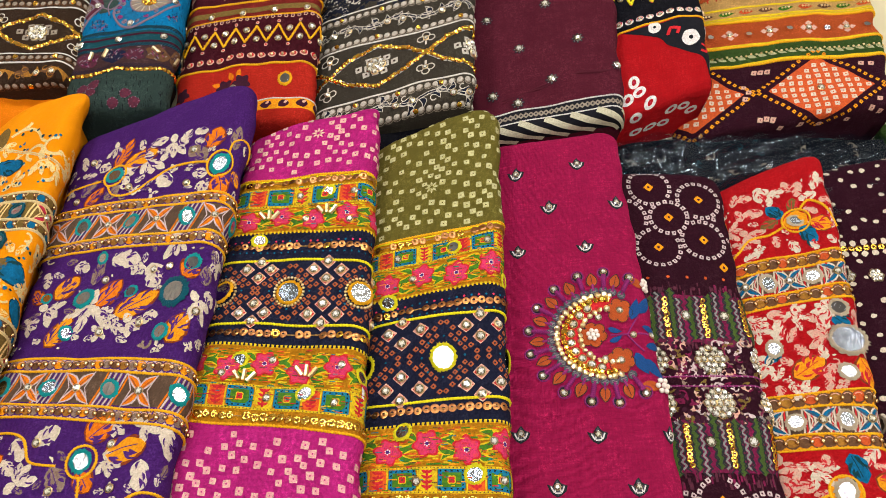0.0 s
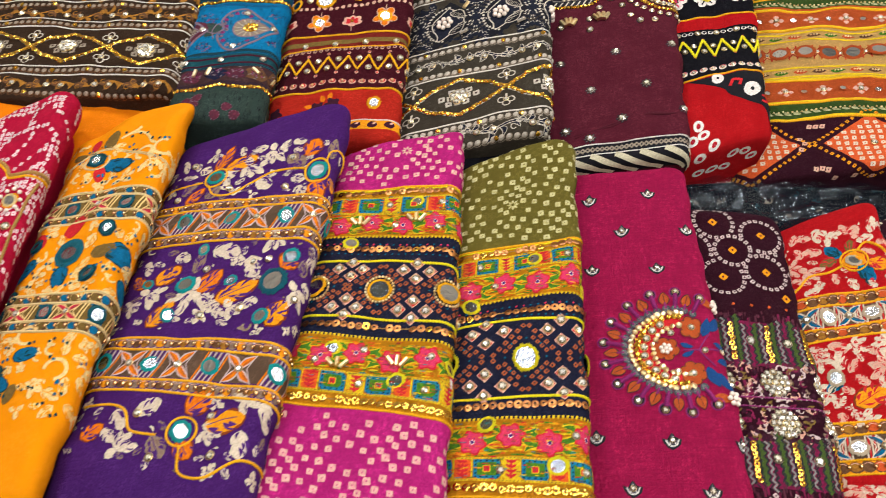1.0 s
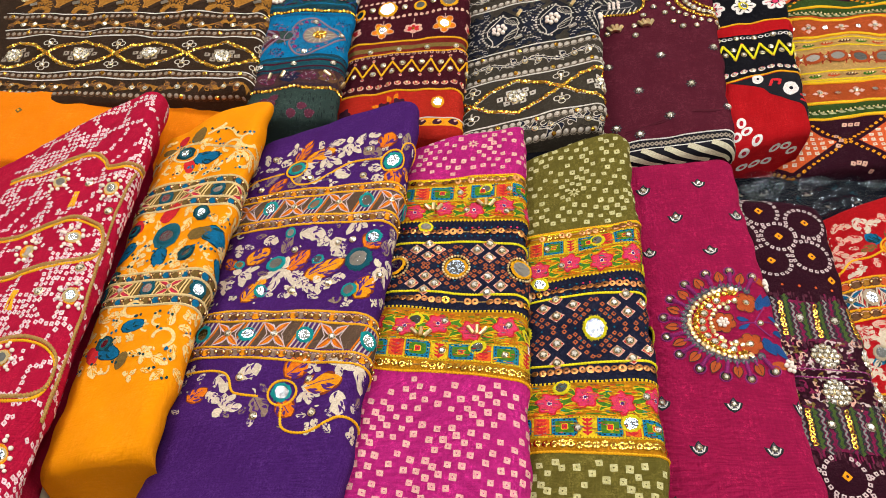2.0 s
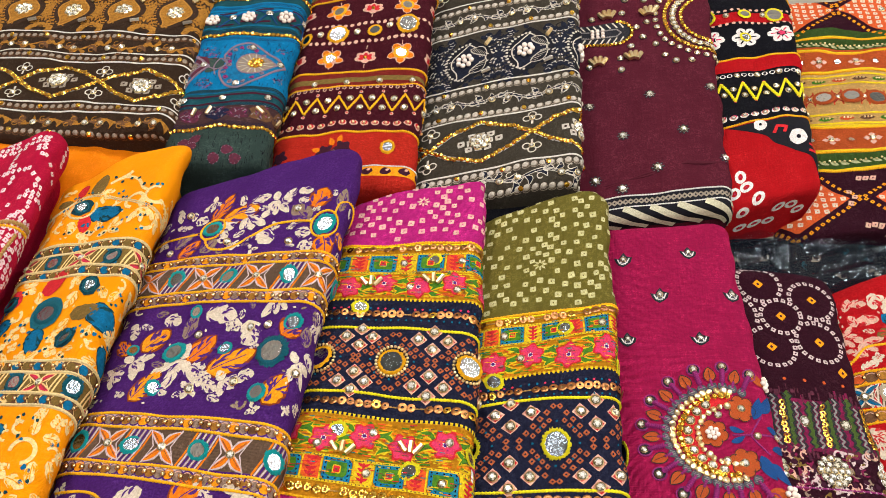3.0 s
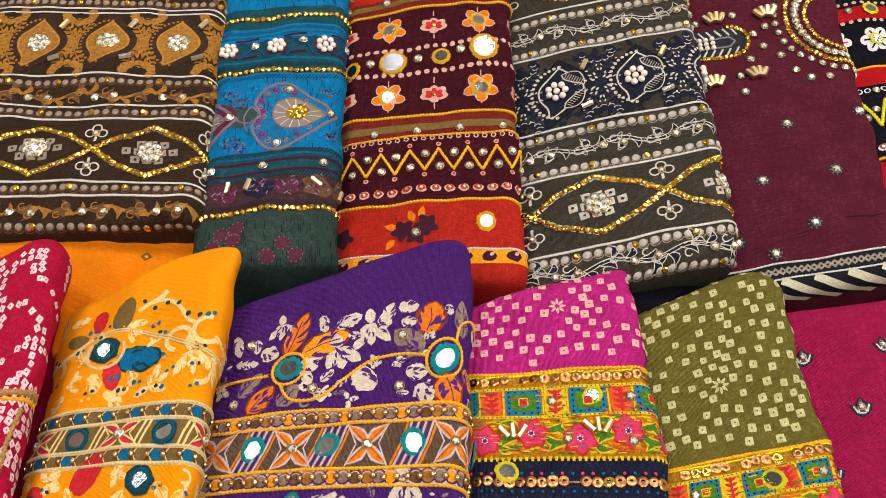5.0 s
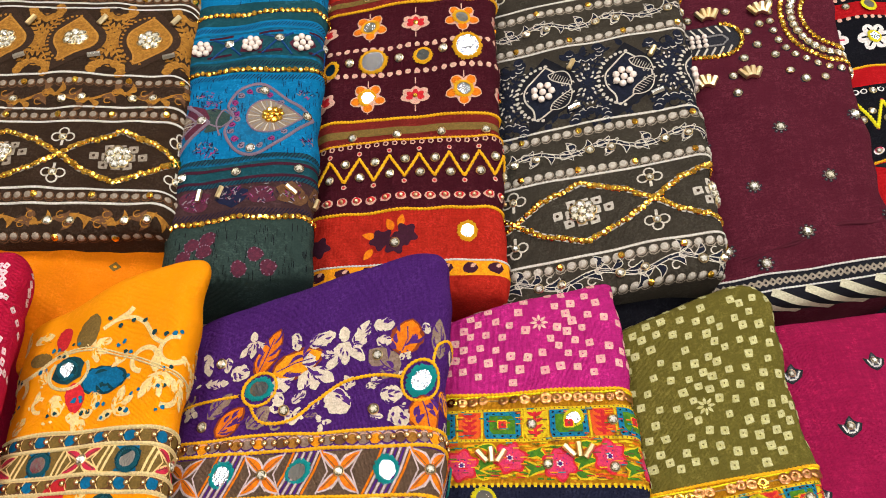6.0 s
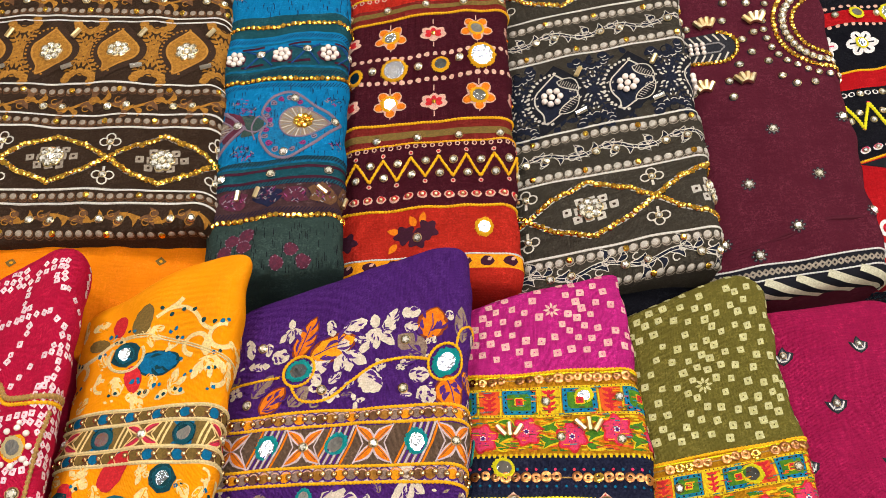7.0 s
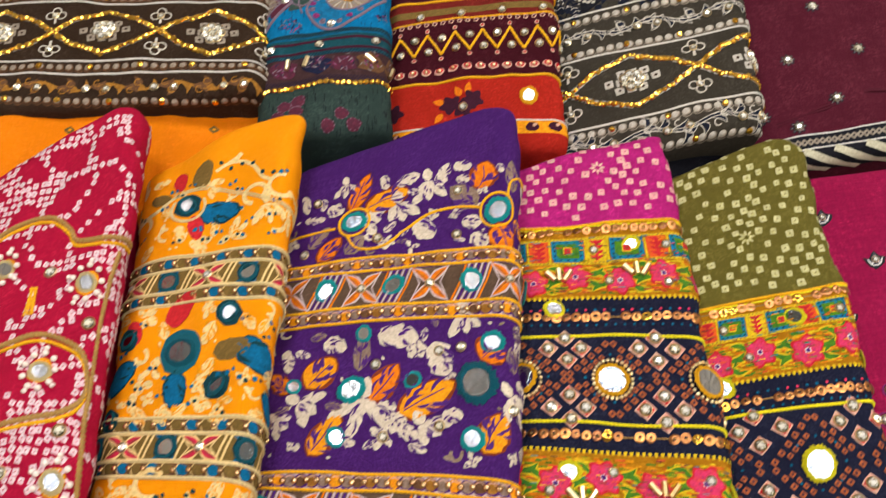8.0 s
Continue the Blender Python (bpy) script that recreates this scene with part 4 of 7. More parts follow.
# -- marigold --
def trim_yellow(a):
    g = YELLOW_GROUND
    # soft dyed petals
    near = []
    for m, p, q, k, t in ((RED_INK, -.042, .0639, .024, 1.35), (KHAKI, -.0196, .0615, .031, -1.4), (KHAKI, -.0588, .0788, .022, .2), (BLUE_INK, .002, .1026, .036, 0), (RED_INK, -.0188, .1164, .025, 1.3), (RED_INK, -.0188, .1932, .036, -1.0), (KHAKI, .0308, .2302, .032, -.2), (BLUE_INK, .0524, .236, .040, .5), (BLUE_INK, -.0124, .2636, .030, 1.4),
                          (BLUE_INK, -.066, .250, .036, -.7), (BLUE_INK, .0708, .2718, .026, 1.2), (RED_INK, -.0572, .2119, .024, 1.2), (RED_INK, -.05, .395, .028, 1.1), (BLUE_INK, -.012, .357, .027, -.3), (BLUE_INK, -.03, .392, .03, .3), (KHAKI, -.01, .402, .022, 1.8)):
        if m is BLUE_INK:
            a.poly(DEEP_BLUE, moved(ragged(a, k * 1.12, k * 0.66, 12, 0.08, 0.5), p - .56 * k * math.cos(t), q - .56 * k * math.sin(t), t), 0.0005)
        a.poly(AZURE_DARK if m is BLUE_INK else m, moved(ragged(a, k, k * 0.58, 12, 0.08, 0.5), p - .5 * k * math.cos(t), q - .5 * k * math.sin(t), t), 0.0007)
        if m is BLUE_INK:
            strokes(a, DEEP_BLUE, p - .5 * k * math.cos(t), q - .5 * k * math.sin(t), t, k, k * .5, 4)
        near.append((p, q, k * 0.38))
    for p, q, r in ((-0.0295, 0.0935, 0.0062), (0.0244, 0.2002, 0.0056), (0.022, 0.2594, 0.0058), (-0.062, 0.218, 0.005), (-0.066, 0.285, 0.005), (-0.04, 0.379, 0.0055)):
        a.poly(DEEP_BLUE, moved(blob_shape(a.rng, r * 2.0, 14, 0.12), p, q), 0.0009)
        mirror(a, p, q, r, DEEP_TEAL_SILK, 1.15)
        near.append((p, q, r * 1.6))
    a.poly(DEEP_TEAL_SILK, moved(blob_shape(a.rng, 0.0175, 20, 0.05, 1.1), -0.013, 0.2310), 0.0010, "embroidered_disc")
    mirror(a, -0.013, 0.2310, 0.0094, DEEP_TEAL_SILK, 1.15)
    near.append((-0.013, 0.231, 0.018))
    loop = [(-0.090, 0.098), (-0.062, 0.090), (-0.0428, 0.079), (-0.0148, 0.0755), (0.0148, 0.0831), (0.05, 0.098), (0.0764, 0.1068)]
    for d in (0.0, 0.0022):
        a.cord(CREAM_SILK, smooth_path([(p, q + d) for p, q in loop]), 0.0006)
        a.cord(CREAM_SILK, arc_path(-0.0295, 0.0945, 0.0152 + d * .6, -0.6, 3.7, 30, 0.95), 0.0006)
    # cream vine with blue dots, curling into blooms
    a.ribbon(CREAM_GOLD, smooth_path([(-0.008, 0.0605), (0.0036, 0.0533), (0.016, 0.053), (0.028, 0.060), (0.038, 0.0735), (0.046, 0.079)]), 0.0034, 0.0005)
    a.ribbon(CREAM_GOLD, smooth_path([(0.0036, 0.0533), (0.011, 0.049), (0.0148, 0.0445)]), 0.0044, 0.0006)
    for p, q, r, t0 in ((0.0572, 0.0853, 0.0115, 0.4), (0.0335, 0.0905, 0.0105, 1.7), (-0.0756, 0.103, 0.0105, 2.4), (0.055, 0.118, 0.0095, 3.6), (-0.02, 0.335, 0.0115, 1), (0.03, 0.372, 0.012, 3)):
        a.ribbon(CREAM_GOLD, arc_path(p, q, r, t0, t0 + 4.6, 18, 0.9), 0.0040, 0.0006)
        near.append((p, q, r))
    for p, q, k, w, t in ((.0716, .0939, .018, .006, .5), (.0492, .1155, .028, .015, 1.3), (.0268, .1226, .026, .014, -.5), (.0684, .1157, .022, .009, 1.3), (-.082, .0583, .026, .012, 1.4), (-.0628, .0583, .018, .011, -.3), (-.0028, .0777, .020, .014, .5), (-.0012, .118, .017, .010, 1.4), (-.0324, .1222, .018, .014, 1.2), (-.088, .085, .022, .012, 1.1)):
        batik_patch(a, CREAM_GOLD, g, p, q, k, w, t, near)
    for q0, q1, n in ((0.07, 0.135, 10), (0.196, 0.284, 40), (0.335, 0.42, 46)):
        batik_field(a, q0, q1, [CREAM_GOLD], g, n, near, 0.3, 0.0145)
        for _ in range(24):
            p, q = a.rng.uniform(-0.08, 0.08), a.rng.uniform(q0, q1)
            dot(a, a.rng.choice([DEEP_BLUE, AZURE_DARK]), p, q, a.rng.uniform(0.0014, 0.0024), 7, 0.0010, 0.3)
            dot(a, a.rng.choice([DEEP_BLUE, AZURE_DARK]), p + .005, q + a.rng.uniform(-.003, .003), 0.0018, 7, 0.0010, 0.3)
    for p in steps(-0.004, 0.05, 0.0105):
        dot(a, DEEP_BLUE, p, 0.055 + 0.004 * math.sin(p * 190) + max(0, p - .015) * .5, 0.0022, 7, 0.0010, 0.25)
    for q, mids in ((0.149, (-0.0355, 0.0365, 0.108)), (0.291, (-0.0115, 0.052, -0.075))):
        for d in (0.0, 0.033):
            line(a, BROWN_INK, q + d, 0.0105, 0.0003)
            for e in (-0.0060, 0.0060):
                line(a, CREAM_GOLD, q + d + e, 0.0030)
                straight_cord(a, CREAM_SILK, q + d + e, 0.0012)
            for i, p in enumerate(span(a, 0.0122, a.rng.uniform(0, .01))):
                a.poly((AZURE_DARK, KHAKI)[i % 2], moved(blob_shape(a.rng, .0050, 9, .15, .86), p, q + d), 0.0005)
                a.ribbon(CREAM_GOLD, arc_path(p, q + d, .0052, 2.2, 4.1, 6), 0.0008, 0.0007)
                a.put("bead", BEAD[BRONZE.name], p + 0.0061, q + d, 0.0024, 0, 0.0004)
        line(a, KHAKI, q + 0.0168, 0.0200, 0.0003)
        stones = [p - 0.036 for p in mids] + [max(mids) + 0.036]
        striped_middle(a, q + .0075, q + .0258, PINK_RED, CREAM_GOLD, [CREAM_GOLD], stones, ())
        for p in stones:
            for s in (-1, 1):
                for e in (-0.0022, 0.0022):
                    a.ribbon(CREAM_GOLD, [(p + s * 0.0185 + e + .004, q + .0075), (p + s * 0.0185 + e, q + .0168), (p + s * 0.0185 + e - .003, q + .0258)], 0.0019, 0.0006)
            stone(a, p, q + 0.0165, 0.0038)
        for p in mids:
            for s in (-1, 1):
                a.poly(AZURE_DARK, [(p - .010, q + .0166 + s * .0088), (p, q + .0166 + s * .0092), (p + .010, q + .0166 + s * .0088), (p, q + .0166)], 0.0008)
            a.poly(DEEP_BLUE, moved(blob_shape(a.rng, 0.0100, 12, 0.1), p, q + 0.0168), 0.0009)
            mirror(a, p, q + 0.0168, 0.0064, DEEP_TEAL_SILK, 1.1)


# -- pink and olive: the same embroidered panel --
def tile_row(a, q0, q1):
    h = q1 - q0
    c = (q0 + q1) / 2
    gap = h * 0.98
    for s, y in ((-1, q0), (1, q1)):
        line(a, LEMON_INK, y - s * h * .02, 0.0022, 0.0004)
        for p in span(a, 0.0034):
            dot(a, BROWN_INK, p, y - s * h * .02, 0.0007, 5, 0.0006)
    for i, p in enumerate(span(a, gap, 0.004)):
        wide, tall = (h * 0.56, h * 0.44) if i % 2 else (h * 0.34, h * 0.44)
        sq = lambda k, j=None: [(p + x * wide * k, c + y * tall * (j or k)) for x, y in ((-1, -1), (0, -1), (1, -1), (1, 0), (1, 1), (0, 1), (-1, 1), (-1, 0))]
        if i % 2:
            a.poly(AZURE, sq(0.98), 0.0005)
            a.poly(LEAF_GREEN, sq(0.70, 0.66), 0.0007)
            for t in np.linspace(0, 6.28, 17)[:-1]:
                x, y = max(-.8, min(.8, 1.15 * math.cos(t))), max(-.8, min(.8, 1.15 * math.sin(t)))
                a.poly(BLACK_INK, moved([(-.0009, -.0006), (.0009, -.0006), (.0009, .0006), (-.0009, .0006)], p + x * wide, c + y * tall, t + 1.57), 0.0008)
            a.poly(LEMON_INK, moved(flower_shape(tall * 0.46, 4, 0.25, 4), p, c), 0.0009)
            a.poly(RED_INK, moved(flower_shape(tall * 0.36, 4, 0.3, 4), p, c), 0.0011)
            dot(a, BROWN_INK, p, c, tall * .1, 6, 0.0013)
        else:
            a.poly(SCARLET_INK if i % 4 else LEMON_INK, sq(0.98), 0.0005)
            a.ribbon(RED_INK, [(p, c - tall * .9), (p, c + tall * .9)], wide * 0.3, 0.0007)
            for k in (-0.6, -0.15, 0.3, 0.72):
                for s in (-1, 1):
                    a.poly(RED_INK, moved(leaf_shape(wide * .8, tall * 0.26, 6), p, c + k * tall, -0.5 if s > 0 else math.pi + 0.5), 0.0008)
        for s in (-1, 1):
            a.ribbon(LEMON_INK, [(p + s * wide * 1.08, q0), (p + s * wide * 1.08, q1)], 0.0013, 0.0006)


def flower_row(a, q0, q1, start):
    c, h = (q0 + q1) / 2, q1 - q0
    for _ in range(int(420 * h / 0.03)):
        p, q = a.rng.uniform(-a.edge() - .02, a.edge() + .02), a.rng.uniform(q0 + .001, q1 - .001)
        s = a.rng.uniform(.0016, .0048)
        a.poly(a.rng.choice([SCARLET_INK, LEMON_INK, LEAF_GREEN, LEAF_ORANGE, AMBER, LEMON_INK, LEAF_GREEN]), moved([(-s, -.0007), (s, -.0007), (s, .0007), (-s, .0007)], p, q, 0), 0.0004 + a.rng.random() * .0002)
    for i, p in enumerate(span(a, 0.036, start)):
        q = c + (h * 0.10 if i % 2 else -h * 0.08)
        for t in (0.35, 2.7, 3.55, 5.9):
            x, y = p + .010 * math.cos(t), q + .007 * math.sin(t)
            a.poly(LEMON_INK, moved(leaf_shape(0.017, 0.0078, 8, 0.003), x, y, t), 0.0007)
            a.poly(LEAF_GREEN, moved(leaf_shape(0.016, 0.0048, 8, 0.003), x, y, t), 0.0008)
        r = min(0.0145, h * .46)
        turn = a.rng.uniform(0, 6)
        a.poly(RED_INK, moved(flower_shape(r, 6, 0.26), p, q, turn), 0.0009)
        a.poly(PINK_INK, moved(flower_shape(r * 0.84, 6, 0.24), p, q, turn), 0.0011)
        a.poly(WHITE, moved(flower_shape(r * .22, 6, 0.5, 3), p, q), 0.0013)
        dot(a, PURPLE_INK, p, q, r * .13, 6, 0.0015)
        for k in range(6):
            dot(a, PURPLE_INK, p + r * .34 * math.cos(k * 1.047), q + r * .34 * math.sin(k * 1.047), 0.0006, 5, 0.0014)


DULL_RUST = ink("dull_rust_print", (0.36, 0.10, 0.035), (0.26, 0.07, 0.03))


def woven_streaks(a, q0, q1, n):
    """Single picks of coloured weft that show through the print."""
    for _ in range(n):
        p, q = a.rng.uniform(-a.edge() - .02, a.edge() + .02), a.rng.uniform(q0, q1)
        s = a.rng.uniform(.0012, .0034)
        a.poly(a.rng.choice([SCARLET_INK, LEMON_INK, LEAF_GREEN, BROWN_INK, RED_INK, AMBER, BROWN_INK, TEAL_INK]), [(p - s, q - .0004), (p + s, q - .0004), (p + s, q + .0004), (p - s, q + .0004)], 0.0014)


def navy_diamonds(a, q0, q1, big, ring, beaded):
    """Square lattice of tied dots round a large mirror, rhinestones in the corners."""
    c, h = (q0 + q1) / 2, (q1 - q0) / 2
    for p0 in big:
        for k in range(6):
            t = (k + 0.5) / 6
            for s in (-1, 1):
                for d in (-1, 1):
                    tied_square(a, DULL_RUST, NAVY_INK, p0 + s * t * 0.036, c + d * (1 - t) * h * 0.86, 0.0023, 0.75, 0.46)
            for s in (-1, 1):
                if 0.2 < t < 0.9:
                    tied_square(a, DULL_RUST, NAVY_INK, p0 + s * t * 0.028, c + (1 - t) * h * 0.62, 0.0020, 0.75, 0.46)
                    tied_square(a, DULL_RUST, NAVY_INK, p0 + s * t * 0.028, c - (1 - t) * h * 0.62, 0.0020, 0.75, 0.46)
        for s in (-1, 1):
            for d in (-1, 1):
                for x, y in ((0.0225, 0.68),) + (((0.0367, 0.40), (0.0367, 0.94)) if s > 0 else ()):
                    if p0 + s * x > a.edge() + 0.02:
                        continue
                    tied_square(a, BLUSH, RED_INK, p0 + s * x, c + d * y * h, 0.0058, 0.75, 0.0)
                    tied_square(a, RED_INK, NAVY_INK, p0 + s * x, c + d * y * h, 0.0047, 0.75, 0.0)
                    stone(a, p0 + s * x, c + d * y * h, 0.0044)
        mirror(a, p0, c + 0.001, 0.0108, ring, 1.1)
        if beaded:
            for t in steps(0, 6.2, 0.24):
                a.put("bead", BEAD[PALE_GOLD.name], p0 + 0.0152 * math.cos(t), c + 0.001 + 0.0162 * math.sin(t), 0.0017)
        for t in steps(0, 6.2, 0.785):
            dot(a, BLUE_INK, p0 + 0.021 * math.cos(t), c + 0.020 * math.sin(t), 0.0012, 6, 0.0007)


def dotted_ground(a, q0, q1, ink_m, ground, s, gap, flower=None):
    """Tied dots in loose chevron rows."""
    w = a.edge() + 0.015
    for i, q in enumerate(steps(q0, q1, gap)):
        for j, p in enumerate(span(a, gap * 1.18, (i % 2) * gap * 0.59, 0.015)):
            y = q + 0.006 * math.sin(p * 75 + i * 0.5) + a.rng.uniform(-.0009, .0009)
            x = p + a.rng.uniform(-.0012, .0012)
            if flower and (x - flower[0]) ** 2 + (y - flower[1]) ** 2 < 0.0095 ** 2:
                continue
            if q0 - 0.004 < y < q1 + 0.001 and a.rng.random() < 0.86 and abs(x) < w:
                tied_square(a, ink_m, ground, x, y, s * a.rng.uniform(0.85, 1.12), a.rng.uniform(-.12, .12), 0.25)
    if flower:
        for k in range(8):
            t = k * math.pi / 4
            a.poly(ink_m, moved(leaf_shape(0.0062, 0.0026, 7), flower[0] + .0016 * math.cos(t), flower[1] + .0016 * math.sin(t), t), 0.0006)


def panel(a, q, ring, beaded, big, spots, stones):
    """q: cord, tile rows, saw lines and so on, from the far end on."""
    for k in (0, 5, 6, 11):
        straight_cord(a, LEMON_SILK if k in (5, 6) else YELLOW_SILK, q[k], 0.0012)
    straight_cord(a, LEMON_SILK, q[0] + 0.0022, 0.0007)
    copper_strip(a, q[0] + 0.006)
    tile_row(a, q[1], q[2])
    flower_row(a, q[2] + 0.001, q[3] - 0.003, 0.012)
    woven_streaks(a, q[1], q[3] - .003, 260)
    saw_line(a, LEMON_INK, q[3])
    copper_strip(a, q[4])
    for p in span(a, 0.0075):
        dot(a, PINK_INK if a.rng.random() < .5 else BLUE_INK, p, q[4] - 0.0065, 0.0013, 6, 0.0006)
        dot(a, BLUE_INK, p, q[4] + 0.0072, 0.0012, 6, 0.0006)
    navy_diamonds(a, q[5], q[6], big, ring, beaded)
    copper_strip(a, q[7])
    saw_line(a, LEMON_INK, q[8] - 0.001)
    flower_row(a, q[8] + 0.003, q[9] - 0.001, 0.02)
    tile_row(a, q[9], q[10])
    woven_streaks(a, q[8] + .003, q[10], 260)
    copper_strip(a, q[10] + 0.0075, GOLD)
    for p, y, r in spots:
        mirror(a, p, y, r, LEMON_SILK, 1.12)
    for p, y in stones:
        stone(a, p, y, 0.0036)


def trim_pink(a):
    dotted_ground(a, 0.004, 0.088, PEACH_DOT, PINK_GROUND, 0.0031, 0.0108, (0.0, 0.035))
    dotted_ground(a, 0.394, 0.565, PEACH_DOT, PINK_GROUND, 0.0033, 0.0118)
    panel(a, (0.0945, 0.1085, 0.134, 0.168, 0.186, 0.2035, 0.278, 0.288, 0.3015, 0.3435, 0.367, 0.3825), YELLOW_SILK, True, (-0.006, 0.0675, -0.077),
          ((-0.045, 0.318, 0.0066), (0.024, 0.349, 0.0066), (-0.047, 0.178, 0.0062), (0.021, 0.118, 0.0056), (0.078, 0.325, 0.006)),
          ((-0.01, 0.121), (0.05, 0.12), (0.0, 0.153), (0.048, 0.155), (-0.012, 0.316), (-0.06, 0.333), (0.056, 0.318), (-0.012, 0.355), (0.053, 0.356)))
    for p, q in ((0.022, 0.143), (-0.042, 0.145), (0.022, 0.326), (-0.038, 0.335)):
        for k in (-0.5, 0.1, 0.7):
            a.put("bugle_bead", BUGLE[PALE_GOLD.name], p + k * 0.0115, q + abs(k) * 0.002, (0.0056, 0.0150, 0.0135), 1.57 - k * 1.1, 0.0006)
    a.poly(WHITE, [(0.078, 0.335), (0.0815, 0.335), (0.0815, 0.347), (0.078, 0.347)], 0.0012, "paper_tag")


def trim_olive(a):
    dotted_ground(a, 0.004, 0.158, SAGE_DOT, OLIVE_GROUND, 0.0031, 0.0114, (-0.01, 0.105))
    dotted_ground(a, 0.468, 0.565, SAGE_DOT, OLIVE_GROUND, 0.0033, 0.0118)
    panel(a, (0.165, 0.177, 0.198, 0.2355, 0.254, 0.2655, 0.354, 0.363, 0.378, 0.4185, 0.441, 0.4575), LEMON_SILK, False, (0.004, -0.0735, 0.0815),
          ((0.0144, 0.187, 0.0062), (-0.053, 0.2385, 0.0066), (-0.0336, 0.3835, 0.0066), (0.0324, 0.425, 0.007), (0.072, 0.228, 0.006)),
          ((-0.045, 0.188), (0.05, 0.188), (-0.028, 0.216), (-0.02, 0.431), (0.058, 0.43), (0.05, 0.395)))


# -- magenta with the medallion --
def buti(a, p, q, s=0.0100):
    """A small crown-shaped sprig worked in dark and pale silk."""
    crown = [(-1.0, -.35), (-.5, -.1), (0, -1.0), (.5, -.1), (1.0, -.35), (.72, .55), (.3, .78), (0, 1.05), (-.3, .78), (-.72, .55)]
    a.poly(BLACK_SILK, moved(crown, p, q, 0, s * 0.98), 0.0006, "embroidered_sprig")
    a.poly(STEEL_SILK, moved(crown, p, q, 0, s * 0.72), 0.0008, "embroidered_sprig")
    for pts in ([(-.62, -.1), (-.35, .5)], [(.62, -.1), (.35, .5)], [(-.3, .45), (0, -.5), (.3, .45)], [(-.28, .55), (.28, .55)]):
        a.ribbon(WHITE_SILK, moved(pts, p, q, 0, s), 0.0013, 0.0011, "stitched_outline")
    stone(a, p, q - s * 0.02, 0.0030, PALE_GOLD if a.rng.random() < .5 else SILVER)


